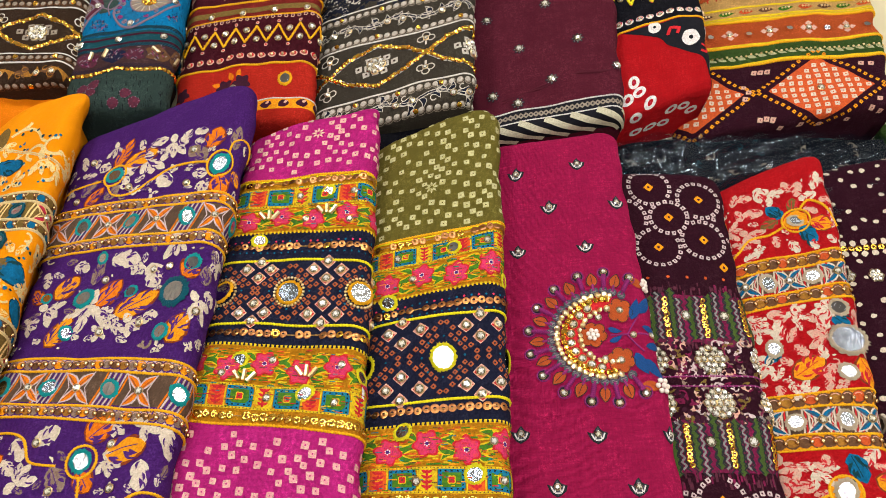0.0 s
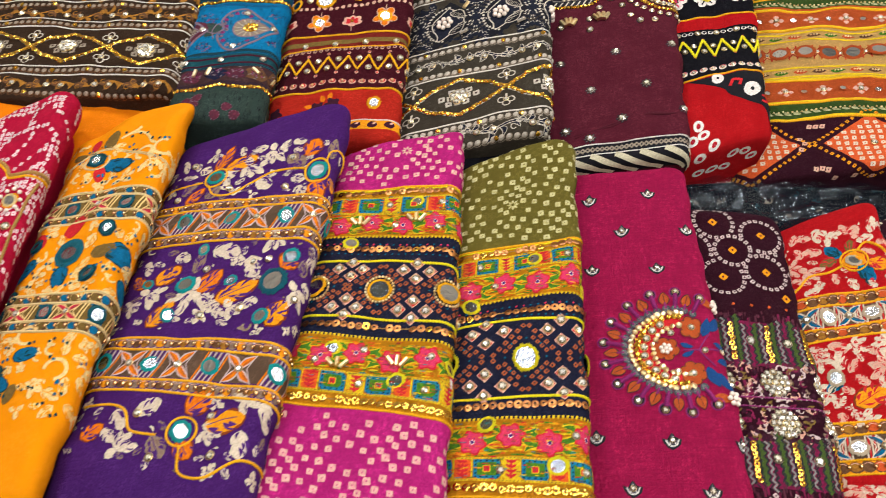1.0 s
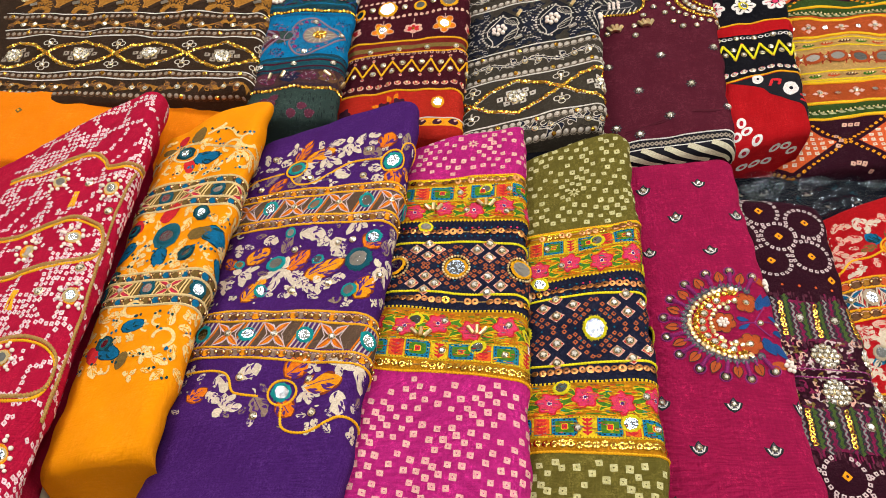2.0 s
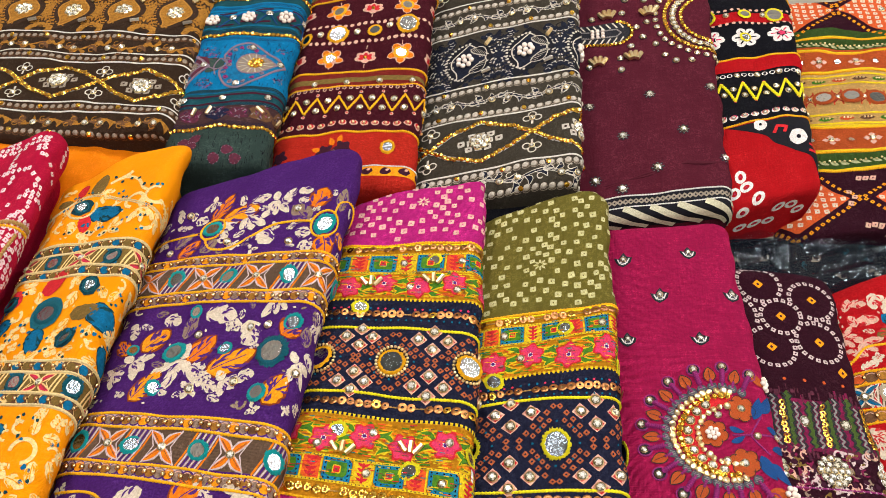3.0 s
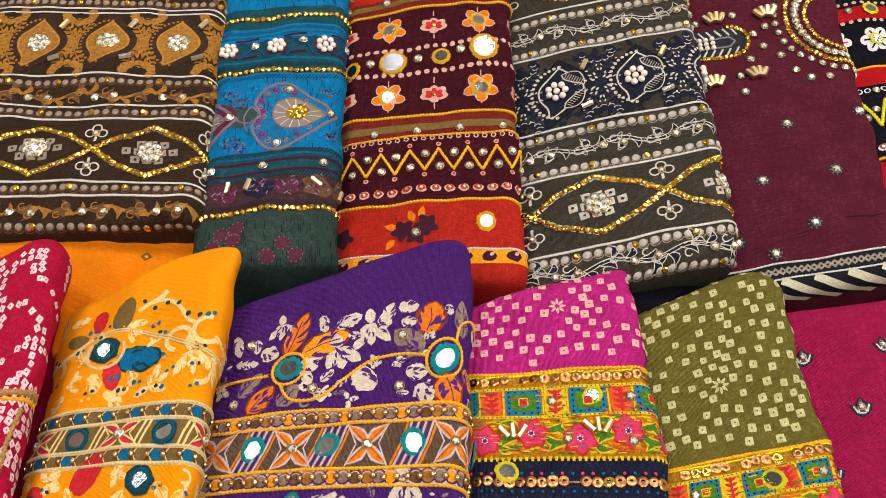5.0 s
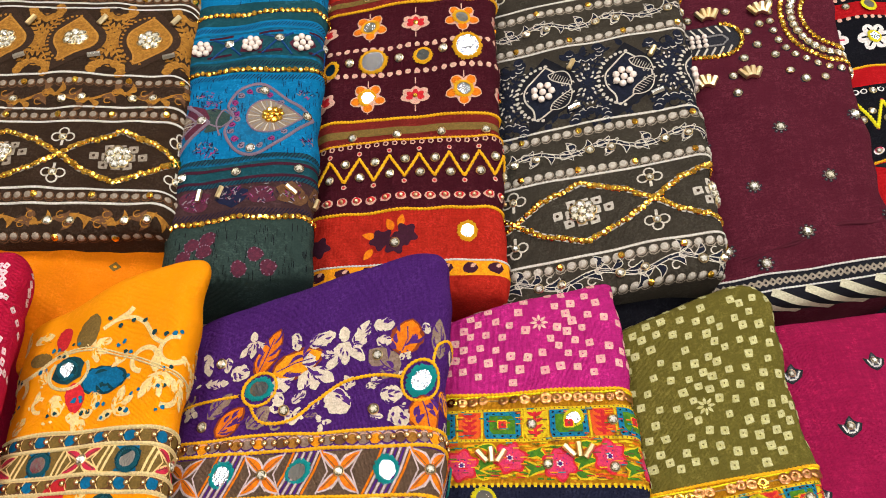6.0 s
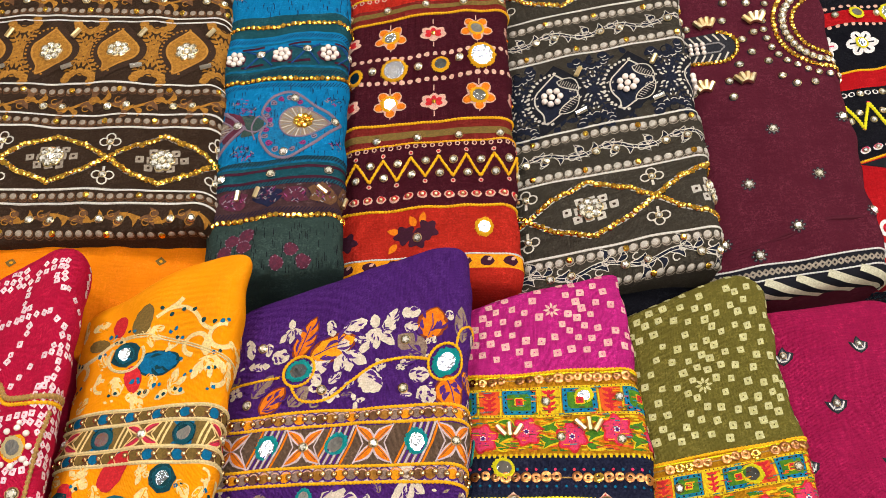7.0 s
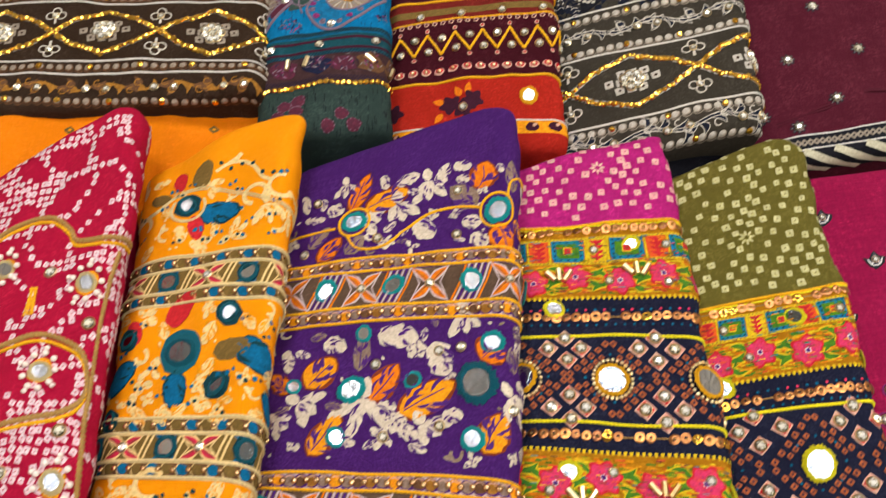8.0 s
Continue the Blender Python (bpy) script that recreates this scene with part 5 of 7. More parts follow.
def trim_magenta(a):
    for p, q in ((0.0176, 0.060), (-0.0514, 0.0615), (-0.0184, 0.114), (0.0551, 0.1185), (0.0161, 0.1695), (-0.0559, 0.1665), (0.0056, 0.3795), (0.0761, 0.381), (-0.0664, 0.3735), (-0.0364, 0.4275), (0.0371, 0.4305), (0.004, 0.49), (-0.066, 0.486), (0.078, 0.492)):
        buti(a, p, q)
    cp, cq = 0.0215, 0.277
    # rays: violet stems, orange buds, stone tips
    n = 23
    for k in range(n):
        t = math.radians(62 + (298 - 62) * k / (n - 1))
        c, s = math.cos(t), math.sin(t)
        at = lambda r: (cp + r * c, cq + r * s * 0.97)
        a.cord(PURPLE_SILK, [at(0.052), at(0.060)], 0.0014, 0.002)
        if k % 2:
            a.poly(ORANGE_SILK, moved(leaf_shape(0.017, 0.0115, 8), *at(0.0565), t), 0.0009, "embroidered_bud")
            a.ribbon(BLACK_SILK, moved(leaf_shape(0.017, 0.0115, 8), *at(0.0565), t), 0.0009, 0.0012, "stitched_outline")
            a.ribbon(BLACK_SILK, [at(0.058), at(0.070)], 0.0006, 0.0013, "stitched_outline")
        else:
            a.cord(PURPLE_SILK, [at(0.056), at(0.071)], 0.0024, 0.002)
            a.cord(PURPLE_SILK, arc_path(*at(0.0735), 0.0062, 0, 6.4, 18), 0.0007)
            a.poly(BLACK_SILK, moved(blob_shape(a.rng, 0.0056, 9, 0.1), *at(0.0735)), 0.0007, "embroidered_bud")
            stone(a, *at(0.0745), 0.0034)
        a.poly(STEEL_SILK, moved(blob_shape(a.rng, 0.0048, 8, 0.1), *at(0.0515)), 0.001, "embroidered_bud")
        for d in (-0.0018, 0.0, 0.0018):
            a.ribbon(GREY_SILK, moved([(-0.0026, d - 0.001), (0.0026, d + 0.001)], *at(0.0515)), 0.0008, 0.0014, "stitched_outline")
    for t in steps(math.radians(85), math.radians(280), 0.09):
        a.poly(RED_INK, moved(blob_shape(a.rng, 0.0068, 8, 0.1), cp + 0.005 + 0.0355 * math.cos(t), cq + 0.0355 * math.sin(t)), 0.00045)
    # crescent of gold sequins
    for r, off, lo, hi, sz, m in ((0.0450, 0.0, 72, 292, 0.0031, PALE_GOLD), (0.0400, 0.002, 82, 284, 0.0030, GOLD), (0.0290, 0.007, 80, 280, 0.0030, PALE_GOLD)):
        for t in steps(math.radians(lo), math.radians(hi), sz * 2.0 / r):
            a.put("gold_bead", FACET[m.name], cp + off + r * math.cos(t) + a.rng.uniform(-.0008, .0008), cq + r * math.sin(t), sz * a.rng.uniform(0.95, 1.3), a.rng.uniform(0, 6), 0.0008, a.rng.uniform(-34, 34))
    for t in steps(math.radians(105), math.radians(255), 0.3):
        stone(a, cp + 0.005 + 0.0358 * math.cos(t), cq + 0.0358 * math.sin(t), 0.0042)
    # orange flowers
    for p, q, beads in ((0.0416, 0.2505, False), (0.0371, 0.3045, False), (0.0131, 0.2745, True)):
        for k in range(6):
            t = k * math.pi / 3 + 0.3
            a.poly(ORANGE_SILK, moved(blob_shape(a.rng, 0.0062, 10, 0.05), p + 0.0082 * math.cos(t), q + 0.0082 * math.sin(t)), 0.0009, "embroidered_flower")
            a.ribbon(BLACK_SILK, arc_path(p + 0.0082 * math.cos(t), q + 0.0082 * math.sin(t), 0.0060, t - 1.6, t + 1.6, 9), 0.0006, 0.0012, "stitched_outline")
            if beads:
                a.put("pearl", PEARLS, p + 0.0048 * math.cos(t), q + 0.0048 * math.sin(t), 0.0025, 0, 0.0009)
        stone(a, p, q, 0.0036) if not beads else a.put("pearl", PEARLS, p, q, 0.0027, 0, 0.001)
    # blue leaves and stem
    for p, q, t, k in ((0.052, 0.262, -1.2, 0.024), (0.052, 0.298, 1.2, 0.024), (0.060, 0.255, -0.9, 0.026), (0.060, 0.306, 0.9, 0.026), (0.028, 0.269, 0.4, 0.013), (0.028, 0.284, -0.4, 0.013), (0.062, 0.27, 0.2, 0.02), (0.062, 0.293, -0.2, 0.02)):
        a.poly(BLUE_SILK, moved(leaf_shape(k * 1.1, k * 0.44, 9, 0.001), p, q, t), 0.001, "embroidered_leaf")
    a.cord(PURPLE_SILK, [(0.03, 0.277), (0.078, 0.279)], 0.0009, 0.0026)
    for s in (-1, 1):
        a.cord(PURPLE_SILK, smooth_path([(0.046, 0.278), (0.054, 0.278 + s * 0.012), (0.06, 0.278 + s * 0.02)]), 0.0008)
    for p, q in ((0.0765, 0.219), (0.0735, 0.3345)):
        a.poly(ORANGE_SILK, moved(leaf_shape(0.02, 0.01, 8), p - .02, q - .003, 0.3), 0.0008, "embroidered_leaf")
        for k in range(6):
            t = k * 1.047
            a.put("pearl", PEARLS, p + 0.0056 * math.cos(t), q + 0.0056 * math.sin(t), 0.0028, 0, 0.0006)
        a.put("pearl", PEARLS, p, q, 0.003, 0, 0.0012)
    for p, q in ((0.052, 0.279), (0.072, 0.279), (0.02, 0.256), (0.022, 0.302)):
        stone(a, p, q, 0.0032)


# -- dark plum with circles --
def trim_plum(a):
    g = PLUM_INK
    hubs = [(-0.0096, 0.0832, 0.0218), (0.0296, 0.0595, 0.0250), (0.0266, 0.1144, 0.0250), (-0.0274, 0.1234, 0.0250), (-0.0262, 0.0385, 0.0250), (0.068, 0.088, 0.024), (-0.062, 0.083, 0.026), (-0.0103, 0.415, 0.024), (0.035, 0.43, 0.024), (-0.05, 0.43, 0.024)]
    for n, (p, q, r) in enumerate(hubs):
        tied_square(a, AMBER, g, p, q, 0.0042, 0.78, 0.42)
        for t in steps(0, 6.2, 0.0078 / r):
            x, y = p + r * math.cos(t), q + r * math.sin(t)
            if (y < 0.152 or y > 0.392) and all(math.hypot(x - u, y - v) > s * 1.16 for k, (u, v, s) in enumerate(hubs) if k < n):
                tied_square(a, BLUSH_GREY, g, x, y, 0.0024, t, 0.46)
    tied_square(a, AMBER, g, 0.044, 0.1504, 0.0042, 0.78, 0.42)
    for p in span(a, 0.022, 0.004):
        dot(a, RUST_INK, p, 0.166, 0.0020, 6)
        dot(a, PLUM_RED, p + 0.005, 0.180, 0.0026, 6)
    for q0, q1 in ((0.190, 0.241), (0.334, 0.384)):
        a.sheet(WINE_PINK, q0 - .002, q1 + .002, lambda q: -a.edge() - .02, lambda q: a.edge() + .02, 0.0003, "zigzag_ground")
        for i, p in enumerate(span(a, 0.0074, 0.002)):
            top, bot = q0 + a.rng.uniform(-.008, .003), q1 + a.rng.uniform(-.003, .008)
            zig = [(p + 0.0022 * (1 if k % 2 else -1), q) for k, q in enumerate(steps(top, bot, 0.0042))]
            kind = i % 6
            if kind in (0, 3):
                a.ribbon(GREEN_SILK, zig, 0.0072, 0.0006, "zigzag_embroidery")
            elif kind in (1, 4):
                a.ribbon(GREY_SILK, zig, 0.0022, 0.0008, "zigzag_embroidery")
            else:
                a.ribbon(WINE_PINK, zig, 0.0056, 0.0006, "zigzag_embroidery")
            for d in (-0.0034, 0.0034):
                a.ribbon(BLACK_SILK, [(x + d, y) for x, y in zig], 0.0014, 0.0009, "zigzag_embroidery")
            if kind == 2:
                for q in steps(q0 + .004, q1 - .004, 0.0058):
                    a.put("sequin", SEQUIN[GOLD.name], p + a.rng.uniform(-.001, .001), q, 0.0036, 0, 0.0011, a.rng.uniform(-28, 28))
            if kind == 5:
                stone(a, p, (q0 + q1) / 2 - 0.004, 0.0052, SILVER)
    for q in (0.264, 0.3135):
        for _ in range(110):
            p, y = a.rng.uniform(-0.075, 0.075), q + a.rng.uniform(-.021, .021)
            batik_scroll(a, a.rng.choice([BLUSH, TAUPE_INK, BLUSH_GREY, KHAKI, WINE_PINK]), p, y, a.rng.uniform(0, 6), a.rng.uniform(.005, .010))
        for _ in range(60):
            dot(a, PLUM_INK, a.rng.uniform(-0.075, 0.075), q + a.rng.uniform(-.02, .02), a.rng.uniform(.0015, .0035), 7, 0.0008, 0.3)
        for p in (0.006, 0.066, -0.056):
            for k in range(19):
                r, t = (0.0, 0) if k == 0 else ((0.0072, k * 1.047) if k < 7 else (0.0136, k * 0.5236))
                stone(a, p + r * math.cos(t), q + r * math.sin(t), 0.0036, SILVER if k % 3 else PALE_GOLD)
    for q0, q1 in ((0.172, 0.192), (0.236, 0.245), (0.330, 0.338), (0.382, 0.398)):
        for _ in range(80):
            p, q = a.rng.uniform(-0.075, 0.075), a.rng.uniform(q0, q1)
            a.ribbon(a.rng.choice([PLUM_RED, WINE_PINK, PLUM_RED]), [(p, q), (p, q + a.rng.uniform(.004, .010))], a.rng.uniform(.001, .003), 0.0004)
    for q in (0.2835, 0.2945):
        straight_cord(a, PURPLE_SILK, q, 0.0008)
        for p in span(a, 0.006):
            dot(a, BLUSH_GREY, p, q, 0.0012, 5, 0.0009)


# -- red with large mirrors --
def trim_red(a):
    g = RED_INK
    spots = [(0.0135, 0.0955, 0.0065), (0.036, 0.2526, 0.0150), (0.0345, 0.214, 0.0075), (-0.0375, 0.2516, 0.0068), (0.0285, 0.288, 0.0070), (0.0, 0.4125, 0.0085)]
    near = []
    for p, q, r in spots:
        mirror(a, p, q, r, STRAW_SILK, 1.15)
        near.append((p, q, r * 1.4))
    a.poly(AMBER, moved(blob_shape(a.rng, 0.0135, 14, 0.12), 0.0135, 0.0955), 0.0005)
    a.poly(AMBER, moved(blob_shape(a.rng, 0.0155, 14, 0.12), 0.0, 0.4125), 0.0005)
    for p, q in ((0.0135, 0.0955), (0.0, 0.4125)):
        a.cord(YELLOW_SILK, arc_path(p, q, 0.0155, 0, 6.5, 36), 0.0012)
    a.cord(YELLOW_SILK, smooth_path([(-0.07, 0.135), (-0.055, 0.122), (-0.04, 0.108), (-0.02, 0.108), (-0.002, 0.101)]), 0.0014)
    a.cord(YELLOW_SILK, smooth_path([(0.02, 0.082), (0.032, 0.072), (0.048, 0.085), (0.062, 0.11)]), 0.0014)
    a.cord(YELLOW_SILK, smooth_path([(-0.07, 0.43), (-0.04, 0.425), (-0.015, 0.416)]), 0.0014)
    for m, p, q, t, k in ((BLUE_INK, 0.0, 0.088, -2.2, 0.026), (KHAKI, -0.005, 0.090, 2.9, 0.022), (KHAKI, 0.012, 0.083, -1.4, 0.020), (BLUE_INK, 0.016, 0.105, 0.9, 0.028), (AMBER, 0.028, 0.1, 0.4, 0.028), (AMBER, -0.022, 0.287, -0.5, 0.036), (AMBER, 0.042, 0.274, 1.2, 0.034),
                          (BLUE_INK, -0.030, 0.255, 2.6, 0.022), (BLUE_INK, 0.026, 0.222, 0.8, 0.024), (BLUE_INK, 0.012, 0.374, 1.3, 0.032), (AMBER, 0.03, 0.4, 0.4, 0.032)):
        veined_leaf(a, AZURE_DARK if m is BLUE_INK else m, DEEP_BLUE if m is BLUE_INK else g, p, q, t, k, k * 0.62)
        near.append((p + k * .45 * math.cos(t), q + k * .45 * math.sin(t), k * 0.4))
    for q0, q1, n in ((0.045, 0.132, 34), (0.203, 0.302, 46), (0.375, 0.46, 34)):
        for _ in range(n * 3):
            p, q = a.rng.uniform(-0.078, 0.078), a.rng.uniform(q0, q1)
            k = a.rng.uniform(0.014, 0.028)
            if all(math.hypot(p - x, q - y) > k * 0.30 + r * 0.85 for x, y, r in near):
                batik_patch(a, a.rng.choice([CREAM, BLUSH, BLUSH]), g, p, q, k, k * a.rng.uniform(.5, .8), a.rng.uniform(0, 6.28), near)
        batik_field(a, q0, q1, [CREAM, BLUSH], g, 16, near, 0.3, 0.011)
    for q in (0.1478, 0.315):
        for d in (0.0, 0.0455):
            bead_border(a, q + d, 0.0078, YELLOW_SILK, [OCHRE, BROWN_INK, RUST_INK, BROWN_INK], BRONZE, 0.0115, BROWN_INK, AMBER)
        c = q + 0.0225
        spots = span(a, 0.0245, 0.012)
        striped_middle(a, c - .0140, c + .0140, AZURE_DARK, CREAM, [CREAM, RED_INK, CREAM, RED_INK, CREAM], [p for i, p in enumerate(spots) if i % 2], [p + .0122 for p in spots], 0.001)
        for i, p in enumerate(spots):
            if i % 2:
                stone(a, p, c, 0.0042)
            else:
                mirror(a, p, c, 0.0074, STRAW_SILK, 1.15)


# -- dark plum with white dots --
def trim_dark(a):
    for k in range(-9, 26):
        for j in range(-12, 14):
            p = j * 0.0165 + a.rng.uniform(-.003, .003)
            q = k * 0.024 + p * 0.55 + 0.004 * math.sin(j * 1.9) + a.rng.uniform(-.002, .002)
            if 0.01 < q < 0.55 and not 0.130 < q < 0.165 and abs(p) < 0.1 and a.rng.random() < 0.8:
                a.poly(CREAM, moved(blob_shape(a.rng, a.rng.uniform(.0030, .0046), 9, 0.18, 0.8), p, q), 0.0005)
    for p in span(a, 0.009):
        a.put("sequin", SEQUIN[GOLD.name], p, 0.147, 0.004, 0, 0.0008, a.rng.uniform(-15, 15))
    for p in span(a, 0.0125):
        for q in (0.1395, 0.1545):
            dot(a, CREAM, p, q, 0.0042)
    for p in span(a, 0.036, 0.02):
        for k in range(7):
            stone(a, p + (0.006 * math.cos(k * 1.047) if k else 0), 0.1875 + (0.006 * math.sin(k * 1.047) if k else 0), 0.0036)


# -- brown and charcoal: the same weave in two colourings --
def bead_print(a, q, r, gap, fill, rim):
    """Printed pearls on a looped thread."""
    for p in span(a, gap, a.rng.uniform(0, gap), 0.028):
        a.poly(rim, moved(blob_shape(a.rng, r * .92, 10, 0.04), p + r * .1, q + r * .1), 0.0005)
        a.add("printed_bead", fill, moved([(r * .74 * math.cos(k * .785), r * .74 * math.sin(k * .785)) for k in range(8)] + [(r * .45 * math.cos(k * .785), r * .45 * math.sin(k * .785)) for k in range(8)] + [(0, 0)], p, q),
              [0.0006] * 8 + [0.0016] * 8 + [0.0021], [(k, (k + 1) % 8, 8 + (k + 1) % 8, 8 + k) for k in range(8)] + [(8 + k, 8 + (k + 1) % 8, 16) for k in range(8)])
        a.ribbon(rim, arc_path(p + gap * .1, q + r * .35, r * 1.02, 0.35, 2.9, 9), 0.0010, 0.0006)


def vine_print(a, q, m, m2, gap=0.069, amp=0.0042, start=0.0, edge=None):
    """A running scroll with curled, lobed leaves and a stone on each crest."""
    w = a.edge() + 0.028
    wave = lambda p: q + amp * math.sin(2 * math.pi * (p - start) / gap)
    stem = [(p, wave(p)) for p in np.linspace(-w, w, 110)]
    a.ribbon(m, stem, 0.0030, 0.0005)
    if edge:
        for s in (-1, 1):
            a.ribbon(edge, [(p, y + s * 0.0019) for p, y in stem], 0.0009, 0.0007)
    for i, p in enumerate(span(a, gap / 2, start + gap * .25, 0.026)):
        s = 1 if i % 2 else -1
        for k, (d, t, size) in enumerate(((-0.014, 2.6, 0.018), (-0.003, 1.7, 0.016), (0.008, 0.7, 0.020), (0.018, 0.3, 0.016))):
            x, y = p + d, wave(p + d) - s * 0.0005
            shape = moved(leaf_shape(size * .86, size * 0.40, 10, 0.0046 * s), x, y, -s * t * 0.7)
            a.poly(m if k % 2 else m2, shape, 0.0006)
            if edge:
                a.ribbon(edge, shape, 0.0008, 0.0008)
        for d in (-0.02, 0.0215):
            a.ribbon(edge or m, arc_path(p + d, q + s * .0045, 0.0036, 0.5, 5.2, 12), 0.0012, 0.0007)
        if i % 2:
            stone(a, p + 0.004, q + 0.002, 0.0040)
            stone(a, p + 0.024, q + 0.0015, 0.0036)


def lozenges(a, q, half, gap, cross, line_m, box_m):
    """Gold sequin lozenges with a rhinestone flower in each."""
    for k in range(-6, 7):
        c = cross + gap * k
        if abs(c) > a.edge() + gap:
            continue
        mid = c + gap / 2
        for s in (-1, 1):
            path = [(c, q), (c + gap * .2, q + s * half * .55), (mid, q + s * half), (c + gap * .8, q + s * half * .55), (c + gap, q)]
            pts, nrm, _ = resample(path, 0.0074)
            for p, y in pts[:-1]:
                tied_square(a, box_m, UMBER_INK, p, y, 0.0029, math.atan2(s * half, gap / 2) * (1 if p < mid else -1), 0.0)
            pts, _, _ = resample(path, 0.0043)
            for p, y in pts[:-1]:
                if abs(p) < a.edge() + 0.024:
                    a.put("gold_bead", FACET[GOLD.name], p + a.rng.uniform(-.0005, .0005), y + a.rng.uniform(-.0012, .0012), 0.0032 * a.rng.uniform(.85, 1.1), a.rng.uniform(0, 6), 0.0004, a.rng.uniform(-30, 30))
        for i in range(-2, 3):
            for j in range(-1, 2):
                if abs(i) + abs(j) <= 2:
                    x, y = mid + i * 0.0112 - j * 0.0016, q + j * 0.0098
                    if abs(x) < a.edge() + .02:
                        tied_square(a, box_m, UMBER_INK, x, y, 0.0041, -0.12, 0.42)
        for i in range(8):
            r = 0.0 if i == 0 else 0.0082
            if abs(mid) < a.edge() + 0.015:
                stone(a, mid + r * math.cos(i * .898), q + r * math.sin(i * .898), 0.0045, PALE_GOLD if i % 3 else SILVER)
        for s in (-1, 1):
            y = q + s * half * 0.76
            if abs(c) < a.edge() + .02:
                for t in (0.0, 3.14, -1.57 * s):
                    a.ribbon(line_m, arc_path(c + 0.0062 * math.cos(t), y - 0.0062 * math.sin(t), 0.0047, 0, 6.28, 14), 0.0016, 0.0006)
                a.ribbon(line_m, [(c, y - s * .004), (c, y - s * .0105)], 0.0026, 0.0006)
                stone(a, c, y, 0.0034)


def paisley_row(a, q, gap, start, ink_m, dark_m, pearls):
    """Pear-shaped medallions with fern sprays and clouds of round lobes between."""
    edge = PALE_INK if pearls else AMBER_EDGE
    outline = smooth_path([(0, -.031), (.011, -.019), (.021, -.005), (.019, .010), (.004, .021), (-.012, .031), (-.014, .019), (-.021, .006), (-.021, -.008), (-.012, -.019), (0, -.031)], 4)[:-1]
    pear = np.array(outline)
    for i, p in enumerate(span(a, gap, start, 0.03)):
        for sx in (-1, 1):
            for t, k in ((-1.05, 0.034), (0.0, 0.026), (1.05, 0.034)):
                ax = t if sx > 0 else math.pi - t
                bx, by = p + gap / 2 - 0.004 * sx, q
                a.ribbon(ink_m, moved([(0, 0), (k, 0)], bx, by, ax), 0.0016, 0.0004)
                for j in range(5):
                    for s in (-1, 1):
                        size = 0.0115 * (1 - 0.1 * j)
                        a.poly(ink_m, moved(moved(leaf_shape(size, size * 0.46, 7, size * .1 * s), k * (0.15 + 0.2 * j), 0, s * 0.85), bx, by, ax), 0.00045 + 0.00002 * j)
                        if pearls:
                            a.poly(PALE_INK, moved(moved(leaf_shape(size * .4, size * 0.2, 5), k * (0.25 + 0.2 * j), s * size * .5, s * 0.85), bx, by, ax), 0.0009)
        for s in (-1, 1):
            for j in range(8):
                t = math.pi * (j - 1) / 6
                x, y = p + gap / 2 + 0.015 * math.cos(t), q + s * (0.041 - 0.0095 * math.sin(t))
                a.poly(ink_m, moved(blob_shape(a.rng, 0.0054, 9, 0.12), x, y), 0.0005)
                a.ribbon(edge, arc_path(x, y, 0.0036, -s * 0.4, -s * 2.6, 6), 0.0009, 0.0008)
            a.ribbon(dark_m, arc_path(p + gap / 2, q + s * 0.039, 0.005, 0, 5.4, 12), 0.0014, 0.0009)
            a.put("bugle_bead", BUGLE[SILVER.name if s > 0 else PALE_GOLD.name], p + 0.024, q + s * 0.025, (0.0062, 0.018, 0.016), 0.6 - s * .4, 0.0008)
        a.poly(dark_m, moved(pear * 1.42, p, q), 0.0006)
        a.poly(ink_m, moved(pear * 1.06, p, q), 0.0008)
        ring = moved(pear * 1.0, p, q)
        a.ribbon(edge, np.concatenate([ring, ring[:1]]), 0.0017, 0.0010)
        if pearls:
            for s in (-1, 1):
                wing = moved(leaf_shape(0.028, 0.013, 9, 0.003 * s), p + 0.002, q + s * .021, -s * 0.72)
                a.poly(BLACK_INK, wing, 0.0011)
                a.ribbon(PALE_INK, np.concatenate([wing, wing[:1]]), 0.0012, 0.0013)
                for k in range(8):
                    a.ribbon(PALE_INK, moved([(0.004 + k * .0027, -.004), (0.0055 + k * .0027, .004)], p + 0.002, q + s * .021, -s * 0.72), 0.0006, 0.0014)
        else:
            for k in range(9):
                y = -0.024 + k * 0.0055
                reach = 0.012 * math.sin(math.pi * (k + 1) / 10)
                a.ribbon(edge, [(p - reach, q + y), (p + reach, q + y - .003)], 0.0008, 0.0010)
        for t in np.linspace(1.75, 4.75, 18):
            dot(a, PALE_INK if pearls else OCHRE, p - 0.001 + 0.0275 * math.cos(t), q + 0.0325 * math.sin(t), 0.0019 if pearls else 0.0016, 6, 0.0009)
        for k in range(8):
            r, t = (0, 0) if k == 0 else (0.0084, k * 0.9)
            x, y = p + r * math.cos(t) - (0.004 if pearls else 0), q + r * math.sin(t)
            if pearls:
                a.put("pearl", PEARLS, x, y, 0.0037, 0, 0.0012)
            else:
                stone(a, x, y, 0.0044)
    if pearls:
        w = a.edge() + 0.025
        for _ in range(int(w * 2 / 0.0012)):
            p, y = a.rng.uniform(-w, w), q + a.rng.uniform(-.043, .043)
            k = a.rng.uniform(0.004, 0.009)
            a.poly(ink_m, moved(leaf_shape(k * 1.6, k * 0.8, 7, k * .08), p, y, a.rng.uniform(0, 6.28)), 0.00035)


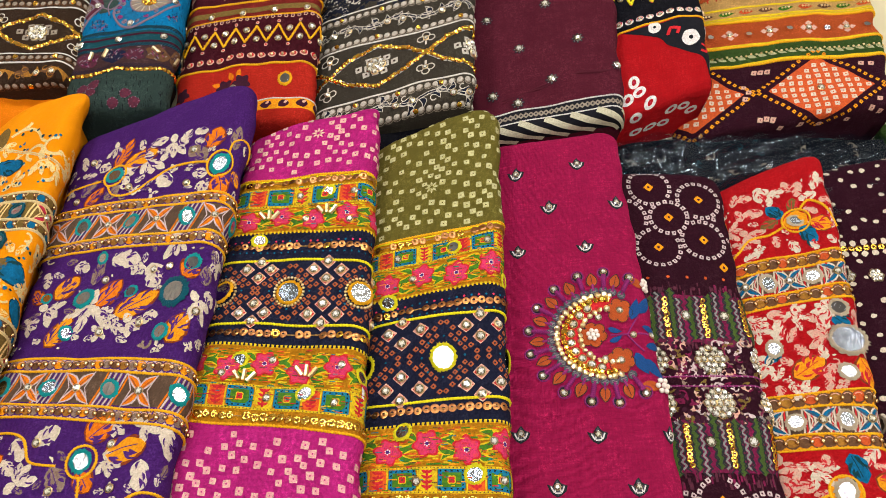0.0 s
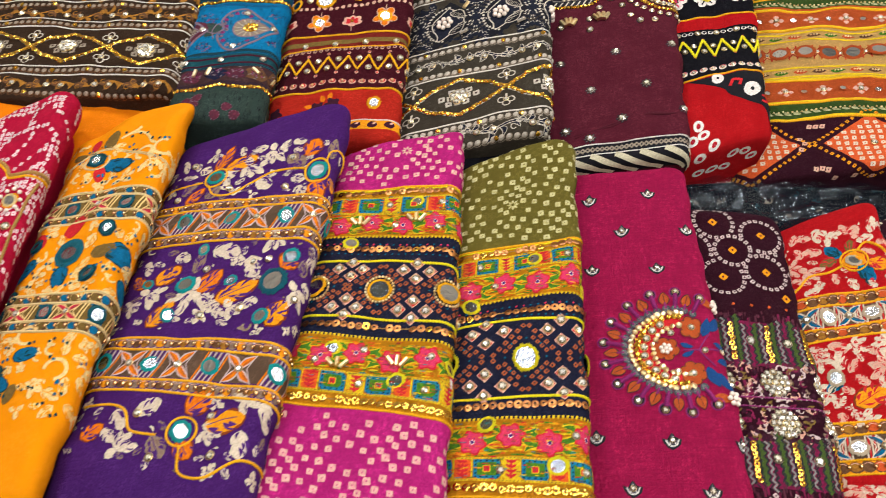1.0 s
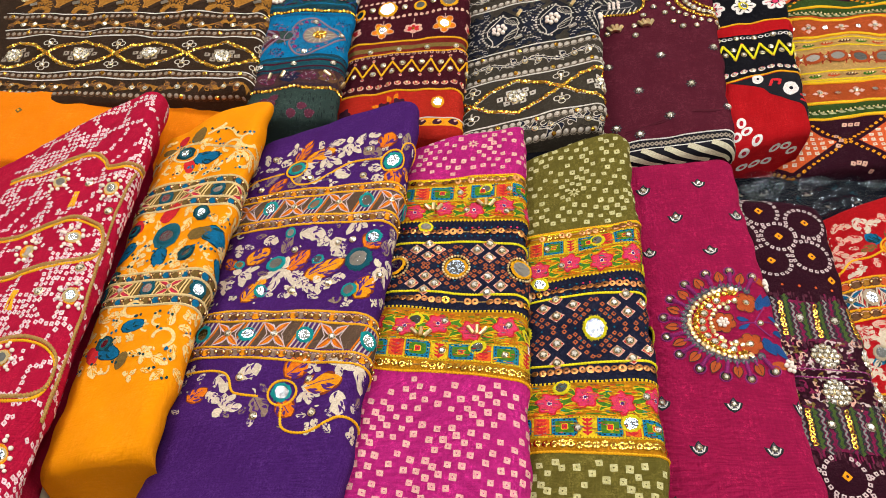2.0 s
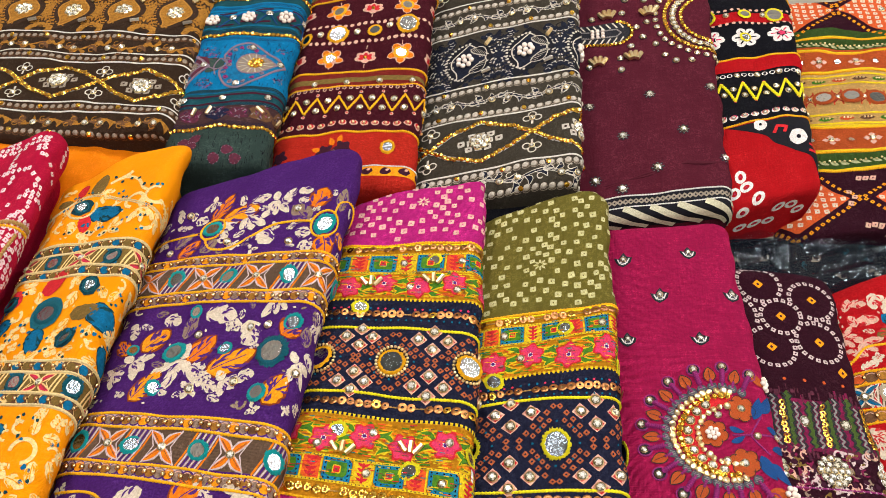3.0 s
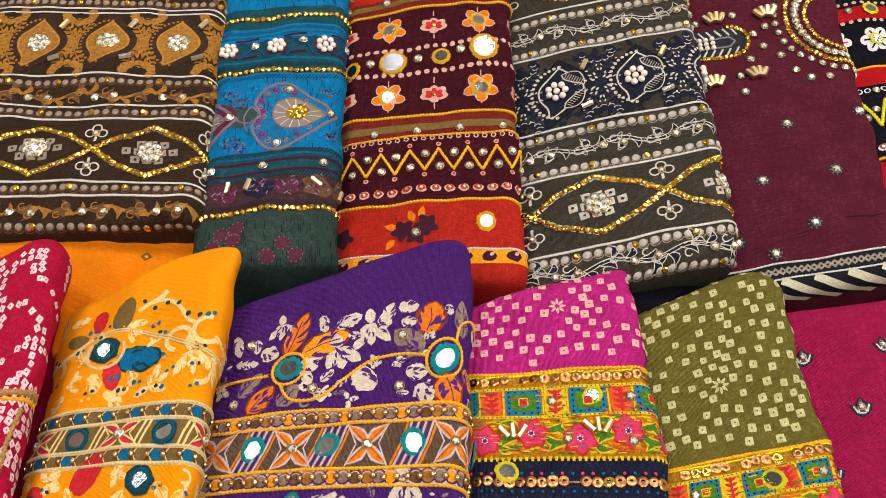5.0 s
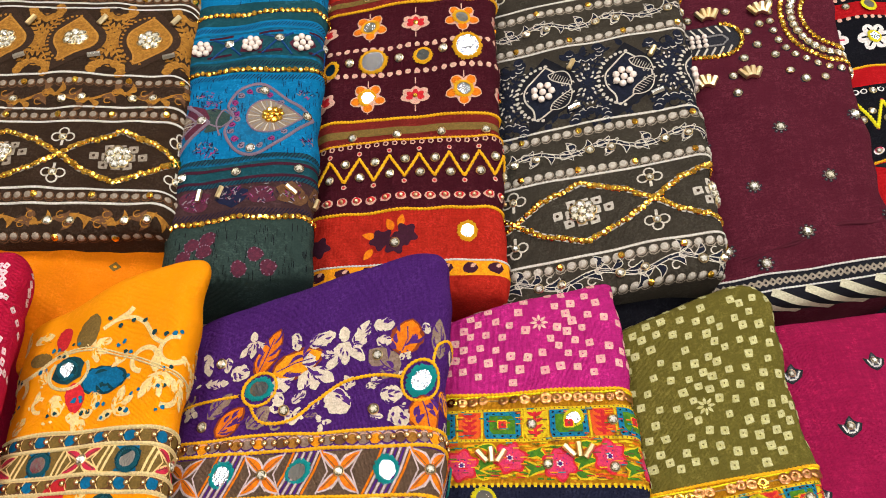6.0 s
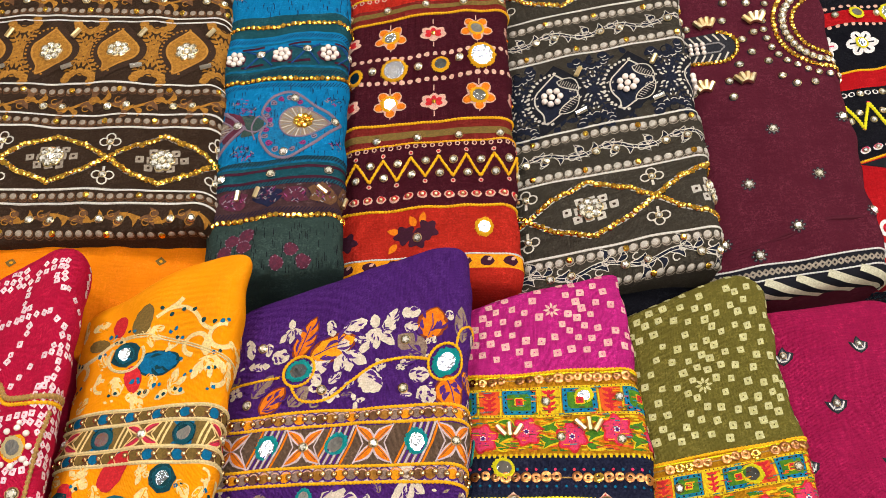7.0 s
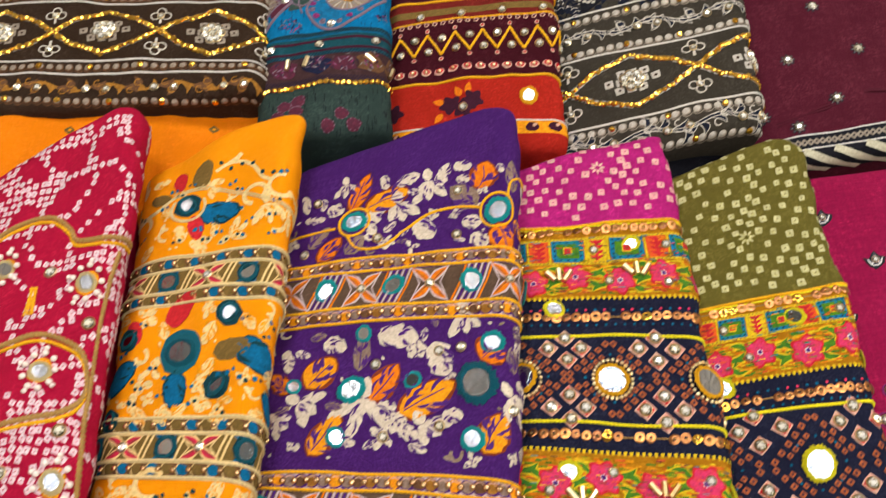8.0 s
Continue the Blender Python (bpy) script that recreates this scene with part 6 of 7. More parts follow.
def trim_heavy(a, vines, beads, lines, loz, pais, inks):
    ink_m, vine_m, dark_m, bead_fill, bead_rim, pearls = inks
    for q in lines:
        line(a, PALE_INK, q, 0.0026)
        straight_cord(a, WHITE_SILK, q, 0.0006, 0.0002)
    for q in beads:
        bead_print(a, q, 0.0046, 0.0097, bead_fill, bead_rim)
        for p in span(a, 0.052, a.rng.uniform(0, .04)):
            a.put("gold_bead", FACET[GOLD.name], p, q, 0.0034, a.rng.uniform(0, 6), 0.001, a.rng.uniform(-15, 15))
    for k, q in enumerate(vines):
        vine_print(a, q, ink_m, vine_m, 0.069, 0.0046, 0.02 * k, PALE_INK if pearls else None)
    for q, half, gap, cross in loz:
        lozenges(a, q, half, gap, cross, PALE_INK, bead_fill)
    for q, gap, start in pais:
        paisley_row(a, q, gap, start, ink_m, dark_m, pearls)


UMBER_INK = ink("umber_print", (0.045, 0.024, 0.014))


def trim_brown(a):
    trim_heavy(a, (0.405, 0.264, 0.110), (0.422, 0.381, 0.286, 0.246, 0.128, 0.094), (0.3895, 0.3735, 0.294, 0.277, 0.2365, 0.144, 0.1365, 0.086),
               ((0.335, 0.029, 0.111, -0.0153), (0.047, 0.029, 0.111, -0.03)), ((0.189, 0.075, a.edge() + 0.03 + 0.0105),), (OCHRE, BROWN_INK, UMBER_INK, GREY_INK, BROWN_INK, False))


def trim_black(a):
    trim_heavy(a, (0.468, 0.334, 0.176), (0.484, 0.453, 0.356, 0.312, 0.198, 0.154), (0.446, 0.363, 0.3035, 0.2055, 0.1425), ((0.4015, 0.031, 0.1215, 0.037), (0.098, 0.031, 0.1215, 0.03)),
               ((0.2585, 0.0765, a.edge() + 0.03 - 0.0456),), (MIDNIGHT, MIDNIGHT, BLACK_INK, BEAD_GREY, GREY_INK, True))




# -- peacock blue --
def gold_row(a, q, gap=0.0056, r=0.0031):
    line(a, PLUM_INK, q, 0.004, 0.0003)
    for p in span(a, gap, 0, 0.024):
        a.put("gold_bead", FACET[GOLD.name], p, q + a.rng.uniform(-.0006, .0006), r * a.rng.uniform(.85, 1.1), a.rng.uniform(0, 6), 0.0004, a.rng.uniform(-25, 25))


def trim_blue(a):
    for q in (0.427, 0.254, 0.176, 0.03):
        gold_row(a, q)
    for q0, q1, m in ((0.432, 0.49, BLACK_INK), (0.26, 0.36, NAVY_INK), (0.02, 0.16, NAVY_INK)):
        for _ in range(int(2600 * (q1 - q0))):
            p, q = a.rng.uniform(-0.085, 0.085), a.rng.uniform(q0, q1 - 0.005)
            a.ribbon(m, [(p, q), (p + a.rng.uniform(-.0003, .0003), q + a.rng.uniform(.004, .009))], 0.0005, 0.0004)
    for q in (0.366, 0.372, 0.384, 0.2385, 0.203):
        line(a, PLUM_INK if q > 0.37 else BLUE_INK, q, 0.003, 0.0003)
    for q in (0.363, 0.3885, 0.2625, 0.246, 0.196, 0.420):
        for p in span(a, 0.0034):
            a.ribbon(NAVY_INK, [(p - .0022, q + .0028), (p + .0022, q - .0028)], 0.0008, 0.0005)
    # paisley: a round body that runs out to a point, with a bow behind it
    body = np.array(smooth_path([(.058, .004), (.034, -.022), (.008, -.043), (-.014, -.036), (-.025, -.016), (-.019, -.001), (-.026, .016), (-.014, .038), (.006, .045), (.032, .028), (.058, .004)], 6)[:-1])
    core = np.array(smooth_path([(.046, .003), (.026, -.018), (.010, -.024), (-.003, -.014), (-.006, .002), (.002, .016), (.016, .019), (.032, .013), (.046, .003)], 6)[:-1])
    for c, p0 in ((0.315, 0.0), (0.090, -0.02), (0.315, -0.098)):
        a.poly(BLUE_DEEP, moved(body, p0, c), 0.0004)
        for d in (1.0, 0.965):
            ring = moved(body * d, p0, c)
            a.cord(LILAC_SILK, np.concatenate([ring, ring[:1]]), 0.0008, 0.002)
        a.poly(KHAKI_SILK, moved(core, p0, c), 0.0007)
        ring = moved(core, p0, c)
        a.cord(LILAC_SILK, np.concatenate([ring, ring[:1]]), 0.0009, 0.002)
        for k in range(0, len(core), 2):
            x, y = core[k]
            a.ribbon(PALE_INK if k % 4 else GREY_SILK, moved([(.016 + (x - .016) * .45, y * .45), (x * .97, y * .97)], p0, c), 0.0012, 0.0010)
        for k in range(12):
            r, t = (0.0035, k * 2.1) if k < 3 else (0.0078, k * 0.7)
            a.put("gold_bead", FACET[GOLD.name], p0 + 0.018 + r * math.cos(t), c - .003 + r * math.sin(t), 0.0034, 0, 0.0010, a.rng.uniform(-25, 25))
        for k in range(1, len(body), 3):
            x, y = body[k] * 0.80
            if x < 0.03:
                a.poly(LILAC_SILK if k % 2 else PURPLE_SILK, moved(blob_shape(a.rng, 0.0034, 8, 0.2), p0 + x, c + y), 0.0008, "embroidered_bud")
                a.ribbon(NAVY_INK, arc_path(p0 + x, c + y, 0.0021, 0, 5, 8), 0.0008, 0.0011, "stitched_outline")
        for x, y in ((0.008, -0.035), (0.0, 0.037), (0.050, 0.001)):
            stone(a, p0 + x, c + y, 0.0042, SILVER)
        # bow of bottle green and plum behind the body
        a.poly(BOTTLE_INK, [(p0 - .022, c - .004), (p0 - .034, c - .012), (p0 - .048, c - .012), (p0 - .040, c + .002), (p0 - .046, c + .016), (p0 - .032, c + .014), (p0 - .022, c + .006)], 0.0005)
        a.poly(PLUM_RED, [(p0 - .046, c - .013), (p0 - .062, c - .022), (p0 - .066, c + .004), (p0 - .062, c + .020), (p0 - .044, c + .012), (p0 - .040, c)], 0.0006)
        a.cord(LILAC_SILK, smooth_path([(p0 - .02, c + .002), (p0 - .03, c + .010), (p0 - .045, c + .002), (p0 - .062, c - .022)]), 0.0008, 0.002)
        a.cord(LILAC_SILK, smooth_path([(p0 - .02, c - .002), (p0 - .028, c - .010), (p0 - .034, c + .004), (p0 - .03, c + .02)]), 0.0008, 0.002)
        # spiky stitched sprigs
        for x, y in ((-0.0392, -0.0166), (-0.0376, 0.0362), (0.0504, -0.0294), (0.0536, 0.0314)):
            for _ in range(26):
                t, r = a.rng.uniform(0, 6.28), a.rng.uniform(0.002, 0.0085)
                u, v = p0 + x + r * math.cos(t), c + y + r * 0.9 * math.sin(t)
                a.ribbon(a.rng.choice([NAVY_INK, NAVY_INK, GREY_SILK, BLUE_SILK, PURPLE_SILK]), [(u, v), (u + a.rng.uniform(-.004, .004), v + a.rng.uniform(-.004, .004))], 0.0009, 0.0007, "embroidered_stitch")
    # pearl flowers
    for i, p in enumerate(span(a, 0.050, -0.008 + a.edge() + 0.033)):
        a.poly(PLUM_RED, moved(blob_shape(a.rng, 0.012, 10, 0.2, 0.8), p, 0.222), 0.0004)
        for k in range(8):
            r = 0 if k == 0 else 0.0070
            a.put("pearl", PEARLS, p + r * math.cos(k * .9), 0.222 + r * math.sin(k * .9), 0.0033, 0, 0.0005)
        stone(a, p + 0.027, 0.217, 0.0044, SILVER)
        for s in (-1, 1):
            a.cord(BLUE_SILK, [(p + 0.010, 0.222 + s * .013), (p + 0.026, 0.217), (p + 0.040, 0.222 - s * .013)], 0.0009)
            a.ribbon(PLUM_INK, [(p + 0.006, 0.208 + (s + 1) * .0125), (p + 0.03, 0.206 + (s + 1) * .0125)], 0.0028, 0.0005)
    # smudged sequin band
    for p0 in (-0.046, -0.012, 0.012, 0.04, 0.07):
        m = PLUM_RED if p0 in (-0.046, 0.012) else BROWN_INK if p0 > 0.03 else NAVY_INK
        a.poly(m, moved(blob_shape(a.rng, 0.0135, 12, 0.25, 0.8), p0, 0.403), 0.0005)
        for _ in range(34):
            t, r = a.rng.uniform(0, 6.28), a.rng.uniform(0.002, 0.013)
            x, y = p0 + r * math.cos(t), 0.402 + r * 0.8 * math.sin(t)
            a.ribbon(a.rng.choice([LILAC_SILK, GREY_SILK, PLUM_RED, NAVY_INK, PURPLE_SILK]), [(x, y), (x + a.rng.uniform(-.004, .004), y + a.rng.uniform(-.004, .004))], 0.0010, 0.0009, "embroidered_stitch")
    for p, q, t in ((-0.0424, 0.3984, 1.4), (-0.0232, 0.3976, 1.2), (0.0392, 0.4, -0.7), (0.064, 0.4072, 1.3)):
        a.put("bugle_bead", BUGLE[PALE_GOLD.name], p, q, (0.0058, 0.016, 0.014), t, 0.0010)
    for p, q in ((0.012, 0.4656), (0.024, 0.4776), (-0.0008, 0.4784), (-0.0432, 0.4496), (-0.032, 0.458), (-0.05, 0.462), (-0.03, 0.446)):
        a.poly(PLUM_RED, moved(blob_shape(a.rng, 0.0072, 11, 0.18), p, q), 0.0005)
        for k in range(9):
            dot(a, LILAC_SILK, p + .0066 * math.cos(k * .7), q + .0066 * math.sin(k * .7), 0.0007, 5, 0.0008)
    for p in (-0.0112, 0.045, -0.06):
        stone(a, p, 0.3768, 0.0042, SILVER)


TEAL_DARK = ink("dark_teal_print", (0.012, 0.085, 0.11), (0.03, 0.06, 0.065))
KHAKI_SILK = thread("khaki_silk", (0.30, 0.22, 0.15))
PLUM_RED = ink("faded_plum_print", (0.11, 0.022, 0.040), (0.07, 0.02, 0.035))


# -- scarlet and wine --
def trim_scarlet(a):
    g = PLUM_INK
    for q in (0.4035, 0.3015, 0.159, 0.03):
        straight_cord(a, YELLOW_SILK, q, 0.0013)
    line(a, KHAKI, 0.3165, 0.0085, 0.0003)
    line(a, KHAKI, 0.1475, 0.006, 0.0003)
    for p in span(a, 0.042, 0.02):
        stone(a, p, 0.3215, 0.004)
        stone(a, p + 0.01, 0.145, 0.004)
    for q in (0.3315, 0.128):
        for i, p in enumerate(span(a, 0.0085)):
            a.ribbon(BLUSH, arc_path(p, q, 0.0024, 0, 6.28, 12), 0.0013, 0.0006)
        straight_cord(a, YELLOW_SILK, q - 0.0035, 0.0009)
    # zigzag
    for base in (0.357, 0.10):
        pts = [(p, base + (0.0125 if k % 2 else -0.0125)) for k, p in enumerate(span(a, 0.0140, 0.004, 0.024))]
        a.cord(YELLOW_SILK, pts, 0.0013, 0.0045)
        for k, (p, q) in enumerate(pts):
            dot(a, BLUSH, p, q + (0.005 if k % 2 else -0.005), 0.0026, 7)
            dot(a, RED_INK, p, q + (0.005 if k % 2 else -0.005), 0.0014, 7, 0.0008)
            dot(a, BLUSH, p + .0074, base, 0.0016, 7)
            stone(a, p + 0.001, base + (-0.0065 if k % 2 else 0.0085), 0.0041)
    for q in (0.390,):
        for p in span(a, 0.0135):
            a.poly(BLUSH, moved(blob_shape(a.rng, 0.0052, 10, 0.12, 0.8), p, q), 0.0005)
            a.poly(RED_INK, moved(blob_shape(a.rng, 0.0038, 8, 0.12, 0.8), p, q - .0008), 0.0007)
            a.put("bead", BEAD[PALE_GOLD.name], p, q, 0.0021)
    # mirror flowers in rows
    for row, q in enumerate((0.186, 0.2735)):
        for i, p in enumerate(span(a, 0.0465, a.edge() + 0.033 - 0.044)):
            lead = round((p + 0.044) / 0.0465) % 2 == 0
            if lead:
                for k in range(5):
                    t = k * 1.257 + 0.3
                    a.poly(BLUSH, moved(ragged(a, 0.0185, 0.0135, 9, 0.06, 0.42), p, q, t), 0.0005)
                    a.poly(LEAF_ORANGE, moved(ragged(a, 0.0095, 0.0088, 9, 0.06, 0.42), p + .0078 * math.cos(t), q + .0078 * math.sin(t), t), 0.0008)
                mirror(a, p, q, 0.0070, YELLOW_SILK, 1.1)
            else:
                for t, k in ((-1.57, 0.0135), (-2.45, 0.0155), (-0.69, 0.0155), (-3.1, 0.0145), (-0.04, 0.0145), (1.57, 0.009)):
                    a.poly(BLUSH, moved(ragged(a, k, 0.0105, 9, 0.05, 0.5), p, q + .003, t), 0.0005)
                for t, k in ((-1.57, 0.0115), (-2.45, 0.012), (-0.69, 0.012), (-3.1, 0.010), (-0.04, 0.010)):
                    a.poly(RED_INK, moved(ragged(a, k * .72, 0.0058, 9, 0.05, 0.5), p + .002 * math.cos(t), q + .003 + .002 * math.sin(t), t), 0.0008)
                a.put("gold_bead", FACET[GOLD.name], p, q + .001, 0.0026, 0, 0.0012)
            a.ribbon(BLUSH, [(p, q - 0.02), (p, q - 0.013)], 0.0012, 0.0005)
            a.ribbon(BLUSH, [(p, q + 0.013), (p, q + 0.02)], 0.0012, 0.0005)
    for q in (0.2155, 0.246):
        for p in span(a, 0.0088):
            dot(a, BLUSH, p, q, 0.0030, 8, 0.0005, 0.2)
    for p, q, r in ((-0.040, 0.231, 0.0112), (0.0097, 0.2295, 0.0072), (0.0532, 0.225, 0.0122), (-0.082, 0.236, 0.0072)):
        mirror(a, p, q, r, YELLOW_SILK, 1.12)
        stone(a, p - 0.0235, q, 0.0043)
    # red end
    mirror(a, 0.0487, 0.4275, 0.0066, YELLOW_SILK, 1.1)
    for p, q in ((-0.028, 0.432), (-0.006, 0.428), (-0.016, 0.437), (-0.085, 0.434)):
        a.poly(PLUM_INK, moved(flower_shape(0.0115, 5, 0.35), p, q, p * 50), 0.0006)
    for p, q, t in ((-0.033, 0.428, 3.4), (-0.012, 0.422, -1.4), (-0.018, 0.424, -2.0), (-0.036, 0.44, 2.2)):
        a.poly(LEAF_ORANGE, moved(leaf_shape(0.013, 0.007, 8), p, q, t), 0.0005)
    stone(a, -0.016, 0.4365, 0.0042)
    line(a, AMBER, 0.4645, 0.015, 0.0003)
    straight_cord(a, WHITE_SILK, 0.4565, 0.0008)
    for p in span(a, 0.0225, 0.012):
        a.poly(PLUM_INK, moved(blob_shape(a.rng, 0.0068, 10, 0.15, 0.8), p, 0.4645), 0.0005)
        a.poly(BLUSH, moved(leaf_shape(0.006, 0.0035, 6), p, 0.4635, -0.6), 0.0007)


# -- maroon --
def trim_maroon(a):
    for p, q in ((-0.002, 0.294), (0.037, 0.354), (-0.0365, 0.3555), (0.0835, 0.405), (0.001, 0.414), (-0.071, 0.42), (-0.041, 0.4395), (0.0745, 0.288), (-0.077, 0.3015)):
        for t in steps(0, 6.2, 0.785):
            a.ribbon(BLACK_SILK, [(p, q), (p + .0078 * math.cos(t), q + .0078 * math.sin(t))], 0.0030, 0.0006, "embroidered_sprig")
            dot(a, GREY_SILK, p + .0058 * math.cos(t), q + .0058 * math.sin(t), 0.0008, 5, 0.0009)
        stone(a, p, q, 0.0046, SILVER)
    # neckline
    for p0, q0 in ((-0.058, 0.172),):
        pad = [(p0 + x, q0 + y) for x, y in arc_path(0.02, 0, 0.020, -1.57, 1.57, 12)] + [(p0 - 0.05, q0 + 0.02), (p0 - 0.05, q0 - 0.02)]
        a.poly(BLACK_SILK, pad, 0.0005, "embroidered_patch")
        for k in range(9):
            for s in (-1, 1):
                a.ribbon(PALE_INK, [(p0 - 0.045 + k * .0085, q0 + s * .0185), (p0 - 0.039 + k * .0085, q0 + s * .0085)], 0.0021, 0.0008)
        a.cord(GREY_SILK, [(p0 - .045, q0 + .006), (p0 + 0.02, q0 + .006), (p0 + 0.026, q0), (p0 + 0.02, q0 - .006), (p0 - .045, q0 - .006)], 0.001)
        pts, _, _ = resample(pad[:12] + pad[12:], 0.005)
        for p, q in pts:
            a.put("gold_bead", FACET[GOLD.name], p, q, 0.0029, 0, 0.0006, a.rng.uniform(-25, 25))
        for k in range(9):
            a.put("pearl", PEARLS, p0 - 0.012 + 0.007 * (k % 3), q0 - 0.006 + 0.006 * (k // 3), 0.0029, 0, 0.0008)
    arc_c, arc_r = (0.0875, 0.152), 0.062
    for r, m, sz in ((arc_r, GOLD, 0.0032), (arc_r - 0.022, GOLD, 0.0030)):
        for t in steps(0.6, 4.6, 0.0056 / r):
            p, q = arc_c[0] + r * math.cos(t), arc_c[1] + r * math.sin(t)
            if p < a.edge() + 0.02:
                a.put("gold_bead", FACET[m.name], p, q, sz, 0, 0.0005, a.rng.uniform(-25, 25))
    for t in steps(0.7, 4.5, 0.17):
        for r, sz in ((arc_r - 0.011, 0.0042), (arc_r + 0.0125, 0.0036)):
            p, q = arc_c[0] + r * math.cos(t), arc_c[1] + r * math.sin(t)
            if p < a.edge() + 0.015:
                a.poly(BLACK_SILK, moved(blob_shape(a.rng, sz * 1.35, 8, 0.2), p, q), 0.0005, "embroidered_sprig")
                stone(a, p, q, sz)
    for p, q in ((-0.064, 0.2245), (-0.0185, 0.2215), (-0.05, 0.136), (0.005, 0.138)):
        for k in range(4):
            a.put("bugle_bead", BUGLE[PALE_GOLD.name], p + (k - 1.5) * 0.0048, q + abs(k - 1.5) * 0.0022, (0.0066, 0.021, 0.018), 1.57 - (k - 1.5) * 0.35, 0.0008)
    for p, q in ((-0.035, 0.222), (-0.035, 0.245), (-0.02, 0.2), (-0.075, 0.232), (0.012, 0.2), (-0.004, 0.185), (-0.012, 0.166), (0.002, 0.158), (-0.03, 0.136), (0.022, 0.225), (0.035, 0.238), (0.055, 0.238), (-0.07, 0.14), (0.0, 0.115), (-0.025, 0.11)):
        a.poly(BLACK_SILK, moved(blob_shape(a.rng, 0.0052, 8, 0.2), p, q), 0.0005, "embroidered_sprig")
        stone(a, p, q, 0.0040)
    # turned-out lining
    w = a.edge() + 0.02
    a.ribbon(BLACK_INK, [(-w, 0.4585), (w, 0.4585)], 0.0165, 0.0003, "lining_border")
    for p in span(a, 0.0062):
        tied_square(a, GREY_INK, BLACK_INK, p, 0.4585, 0.0030, 0.78, 0.45)
    for q in (0.4505, 0.4665):
        straight_cord(a, WHITE_SILK, q, 0.0009)
    a.sheet(BLACK_INK, 0.4650, 0.4975, lambda q: -w, lambda q: w, 0.0007, "lining_border")
    for p in span(a, 0.0315, 0.0, 0.075):
        stripe = [(p + 0.064 * k / 12, 0.4685 + 0.0285 * k / 12) for k in range(13)]
        a.ribbon(LINING_CREAM, [(x, y) for x, y in stripe if abs(x) < w], 0.0066, 0.0021, "lining_stripe") if sum(abs(x) < w for x, y in stripe) > 2 else None
    for d in (0.0, 0.004):
        a.cord(MAROON_CORD, smooth_path([(-0.06, 0.43 + d), (0.0, 0.422 - d), (0.05, 0.405 + d), (0.085, 0.412)]), 0.0012, 0.2)


LINING_CREAM = ink("lining_cream_stripe", (0.62, 0.58, 0.40), (0.50, 0.46, 0.31))
MAROON_CORD = cloth("maroon_pleat", (0.085, 0.012, 0.022), 0.25, 0.45, slub=0.5)


